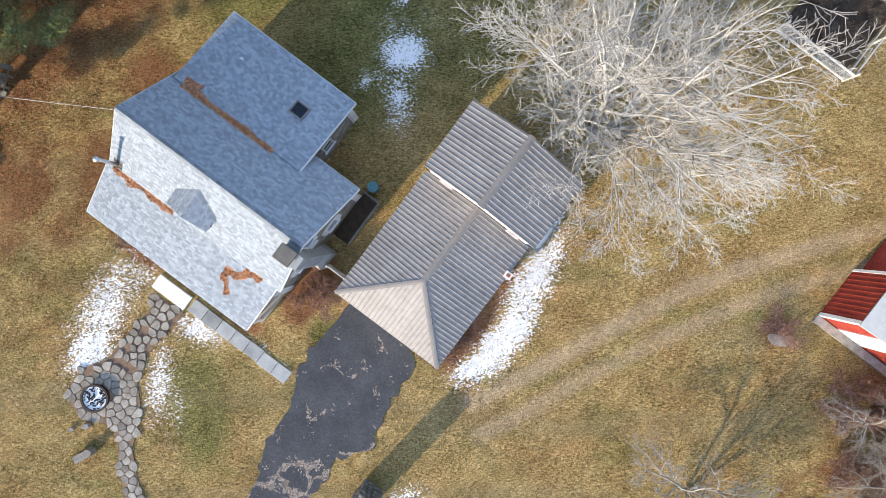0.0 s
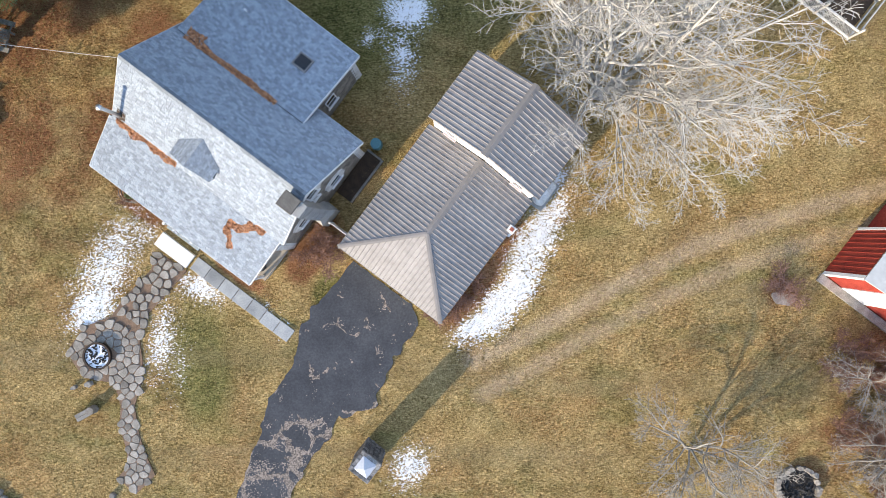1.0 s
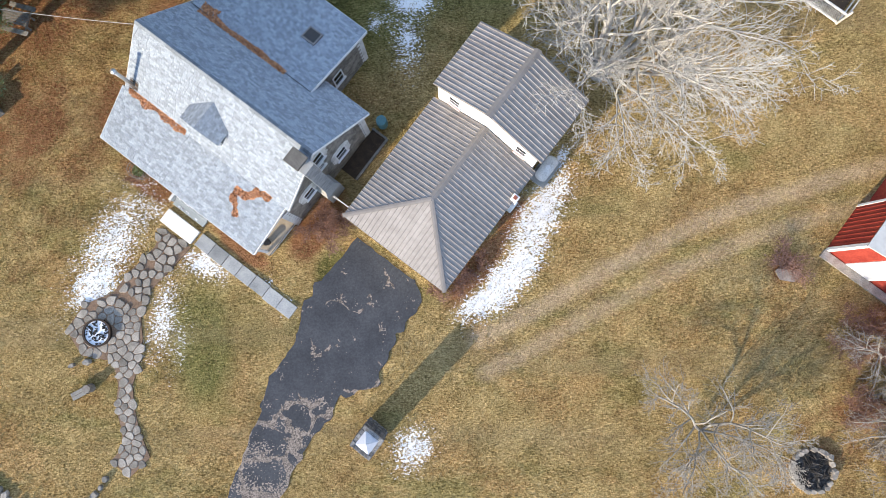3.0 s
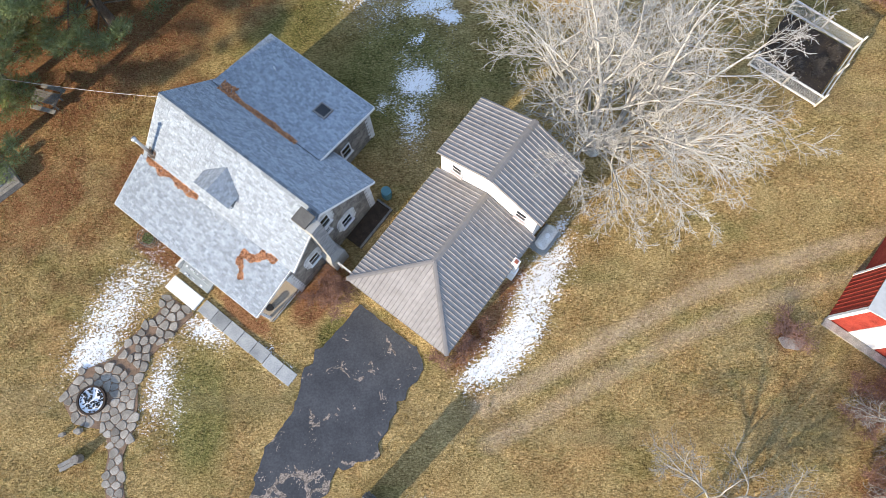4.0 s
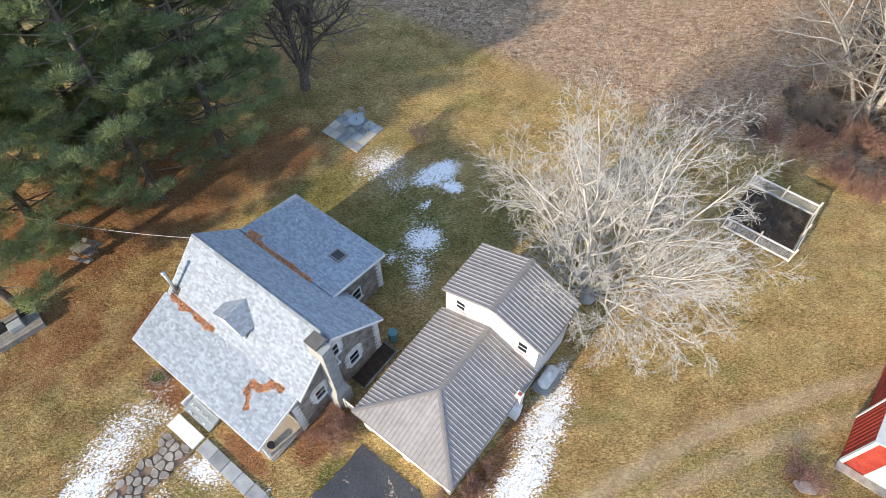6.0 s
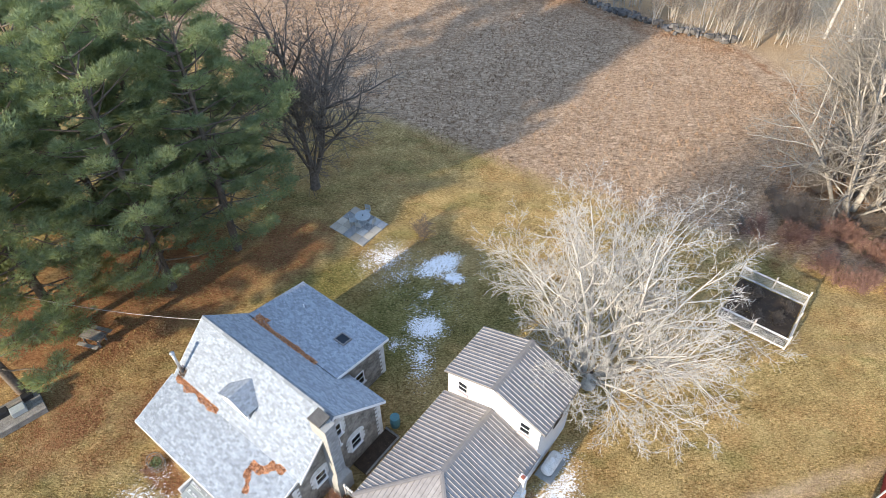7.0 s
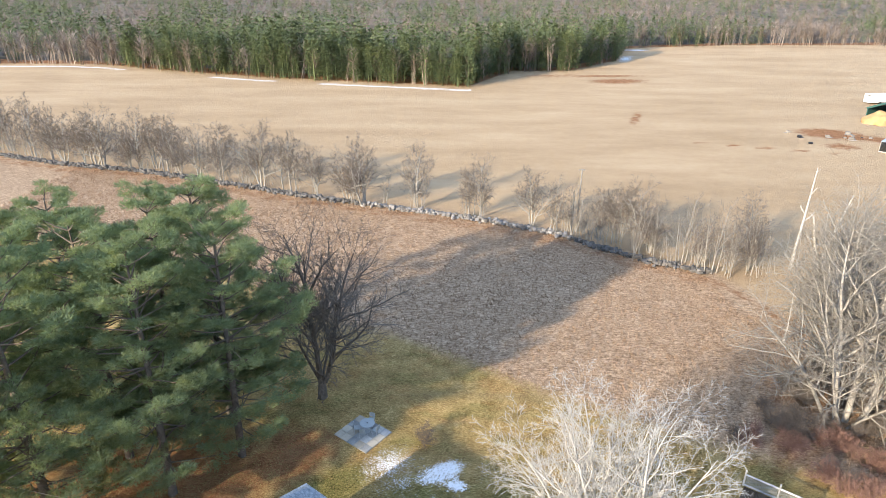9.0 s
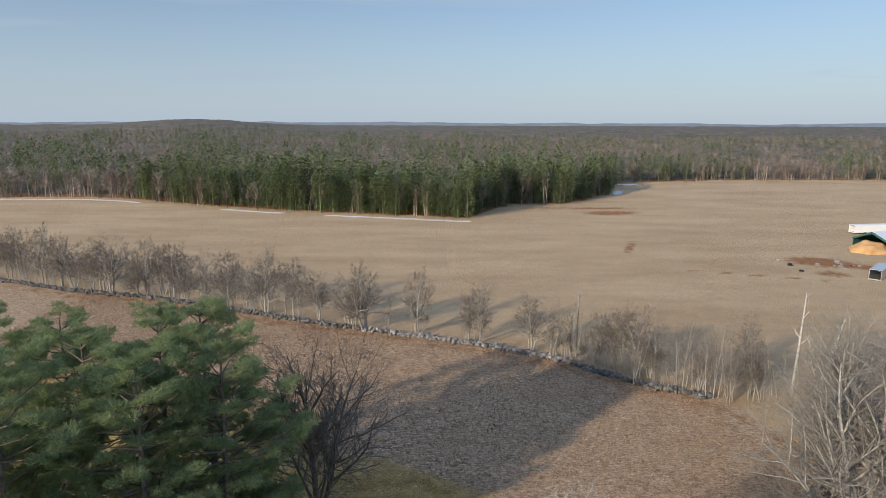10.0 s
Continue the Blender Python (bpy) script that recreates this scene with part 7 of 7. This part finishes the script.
# dead white snags
SNAG_PLAN = [(5, 0.14, 55, 0.006, 0.0, 0.35), (2, 0.5, 40, 0.1, 0.05, 0.5), (2, 0.5, 40, 0.1, 0.05, 0.6)]
plant_tree("dead_snag", bare_tree(81, [(0, 0, 0.02, 0, 13.5, 0.2)], SNAG_PLAN, 0.02), pose(42.4, 52.2, -1), "bleached dead tree trunk at the field corner", BARK_PALE, category="dead tree")
plant_tree("dead_snag", bare_tree(82, [(0, 0, 0.22, 0, 11.0, 0.24), (0.4, 0, -0.2, 0.1, 8.0, 0.18)], SNAG_PLAN, 0.02), pose(45.0, 51.5, -1), "bleached forked dead tree at the field corner", WOOD_PALE, category="dead tree")

# ---- farm shed with sawdust heap, far across the field ----
shed = thing("farm_shed", pose(115.0, 147.6, -1.95, 0, 0, -64), "open-fronted farm shed with pale roof and green trim", "shed")
bm = bmesh.new()
for e in (-5.1, 5.1):
    sheet(bm, [(e, -0.3, 3.5), (e, 14.3, 3.5), (0, 14.3, 5.8), (0, -0.3, 5.8)], 0.15)
part("roof", bm, shade("pale_blue_roof", [(0.55, 0.6, 0.63), (0.66, 0.7, 0.72)], 3, 6, 0.4, 0), shed, "pale blue-white metal roof")
for x in (-4.9, 4.7):
    part("wall", boxes(((x, 0, -0.2), (x + 0.2, 14, 3.5))), GREEN_TRIM, shed, "dark green sheet wall")
part("wall", boxes(((-4.7, 13.8, -0.2), (4.7, 14, 3.5))), GREEN_TRIM, shed)
for e in (-5.1, 5.1):
    part("barge_board", sheet(bmesh.new(), [(e, -0.36, 3.56), (e, -0.12, 3.56), (0, -0.12, 5.86), (0, -0.36, 5.86)], 0.5), GREEN_TRIM, shed, "broad dark green trim")
bm = bmesh.new()
bmesh.ops.create_icosphere(bm, subdivisions=4, radius=1)
for v in bm.verts:
    v.co = Vector((v.co.x * 4.6, v.co.y * 5.2, max(v.co.z, -0.05) * 3.3)) * (1 + 0.2 * noise.noise(v.co * 2.2))
heap = tagged(part("sawdust_pile", bm, SAWDUST, smooth=True), "orange heap of sawdust in the mouth of the shed", "heap")
heap.matrix_world = pose(114.4, 147.2, -1.95, 0, 0, -64)
apron = part("apron", slab(bmesh.new(), [(13 * math.cos(a) * (1 + 0.2 * math.sin(3 * a)), 5.5 * math.sin(a) * (1 + 0.15 * math.cos(5 * a))) for a in np.linspace(0, 6.1, 34)], -0.1, 0.06), shade("pale_trodden_ground", [(0.4, 0.3, 0.2), (0.58, 0.46, 0.34)], 4, 8, 0.95, 0.4))
apron.matrix_world = pose(111, 140.5, -1.95, 0, 0, 5)
tagged(apron, "pale trodden sawdust ground before the shed", "yard", kind="structure")
for x, y, turn, w, label in ((136, 178, 10, 8, "long white farm trailer beyond the shed"), (97.2, 117.2, 45, 4.6, "grey covered farm trailer with an open end")):
    ob = thing("farm_trailer", pose(x, y, -2, 0, 0, turn), label, "trailer", "farm trailers")
    part("body", boxes(((-w, -1.2, 0.7), (w, 1.2, 0.95)), ((-w, -1.2, 0.95), (w, -1.1, 3.0)), ((-w, 1.1, 0.95), (w, 1.2, 3.0)), ((w - 0.1, -1.1, 0.95), (w, 1.1, 3.0))), WHITE if w > 5 else STEEL, ob)
    part("top", boxes(((-w - 0.05, -1.25, 3.0), (w + 0.05, 1.25, 3.12)), bevel=0.04), WHITE if w > 5 else shade("grey_blue_tarpaulin", [(0.33, 0.4, 0.44), (0.42, 0.48, 0.52)], 1.5, 6, 0.6, 0.1), ob, "pale flat top")
    for a in (-w * 0.5, w * 0.5):
        for b in (-1.1, 1.1):
            bm = bmesh.new()
            tube(bm, (a, b - 0.12, 0.45), (a, b + 0.12, 0.45), 0.45, n=14)
            part("wheel", bm, BLACK, ob)
# scraps lying about the yard
rng = np.random.default_rng(17)
for k in range(14):
    x, y = 92 + rng.normal(0, 4.5), 129 + rng.normal(0, 3)
    o = tagged(part("scrap_heap", boxes(((-0.6, -0.4, 0), (0.6, 0.4, 0.45)), ((-0.2, -0.5, 0.3), (0.5, 0.1, 0.8)), bevel=0.08), (STONE, BLACK, WOOD_GREY)[k % 3]), "small heap of farm scrap in the yard", "scrap", "scrap in the farm yard")
    o.matrix_world = pose(x, y, -2, 0, 0, rng.uniform(0, 360)) @ Matrix.Scale(rng.uniform(0.7, 1.6), 4)


# single shingles last
for t in single:
    c = sum(t, Vector()) / 6
    part("shingle", ([tuple(v - BASE) for v in t], [], TAB_FACES + [(0, 5, 3), (1, 2, 4)]), SHINGLE, roof)


# ---- tufts of grass and weeds ----
def tufts(name, count, area, keep, tall, wide, material, label, seed):
    """Small bent blades scattered over the ground."""
    rng = np.random.default_rng(seed)
    x0, x1, y0, y1 = area
    p = np.stack([rng.uniform(x0, x1, count), rng.uniform(y0, y1, count)], 1)
    p = p[[keep(x, y) for x, y in p]]
    n = len(p)
    z = np.array([ground_z(x, y) for x, y in p]) - 0.02
    base = np.column_stack([p, z])
    out = []
    for _ in range(2):
        a = rng.uniform(0, 2 * math.pi, n)
        h, w = rng.uniform(tall * 0.5, tall * 1.3, n), rng.uniform(wide * 0.6, wide * 1.3, n)
        lean = rng.normal(0, 0.55, (n, 2)) * h[:, None]
        off = rng.normal(0, wide, (n, 2))
        side = np.column_stack([np.cos(a) * w, np.sin(a) * w, np.zeros(n)])
        b = base + np.column_stack([off, np.zeros(n)])
        out.append(np.stack([b - side, b + side, b + np.column_stack([lean, h])], 1))
    v = np.concatenate(out).reshape(-1, 3)
    tagged(new(name, mesh_of(name, v, np.arange(len(v)).reshape(-1, 3), material)), label, "grass", kind="stuff")


HOUSE_BOX = [(-15, -9.9), (-4.3, -9.9), (-4.3, -1.1), (-7.3, -1.1), (-7.3, 2.3), (-15, 2.3)]
GARAGE_BOX = [(G0, GF), (G1, GF), (G1, GB), (G0, GB)]
DRIVE_BOX = DRIVE
SLABS = [(-11.2, -12.1), (-2.2, -12.1), (-2.2, -10.9), (-8.8, -10.0), (-11.2, -10.0)]
PATIO_BOX = [(-10.2, 19.4), (-7.4, 17.0), (-5.5, 19.7), (-8.4, 21.7)]


def on_lawn(x, y):
    a, b = x * UX + y * UY, -x * UY + y * UX
    if inside(a, b, HOUSE_BOX) or inside(a, b, GARAGE_BOX) or inside(a, b, SLABS):
        return False
    return not (inside(x, y, DRIVE_BOX) or inside(x, y, PATH_EDGE) or inside(x, y, PATIO_BOX))


tufts("lawn_grass", 170000, (-27, 26, -20, 33), lambda x, y: on_lawn(x, y) and y < along(x, FIELD_EDGE) + 1, 0.085, 0.02, GRASS, "short dry tan lawn grass", 1)
tufts("meadow_weeds", 90000, (-75, 42, 20, 100), lambda x, y: along(x, FIELD_EDGE) < y < along(min(x, 31), WALL_LINE) - 0.5 and (x < 31 or y < 40), 0.22, 0.045, WEED, "brown weed stalks in the rough meadow", 2)
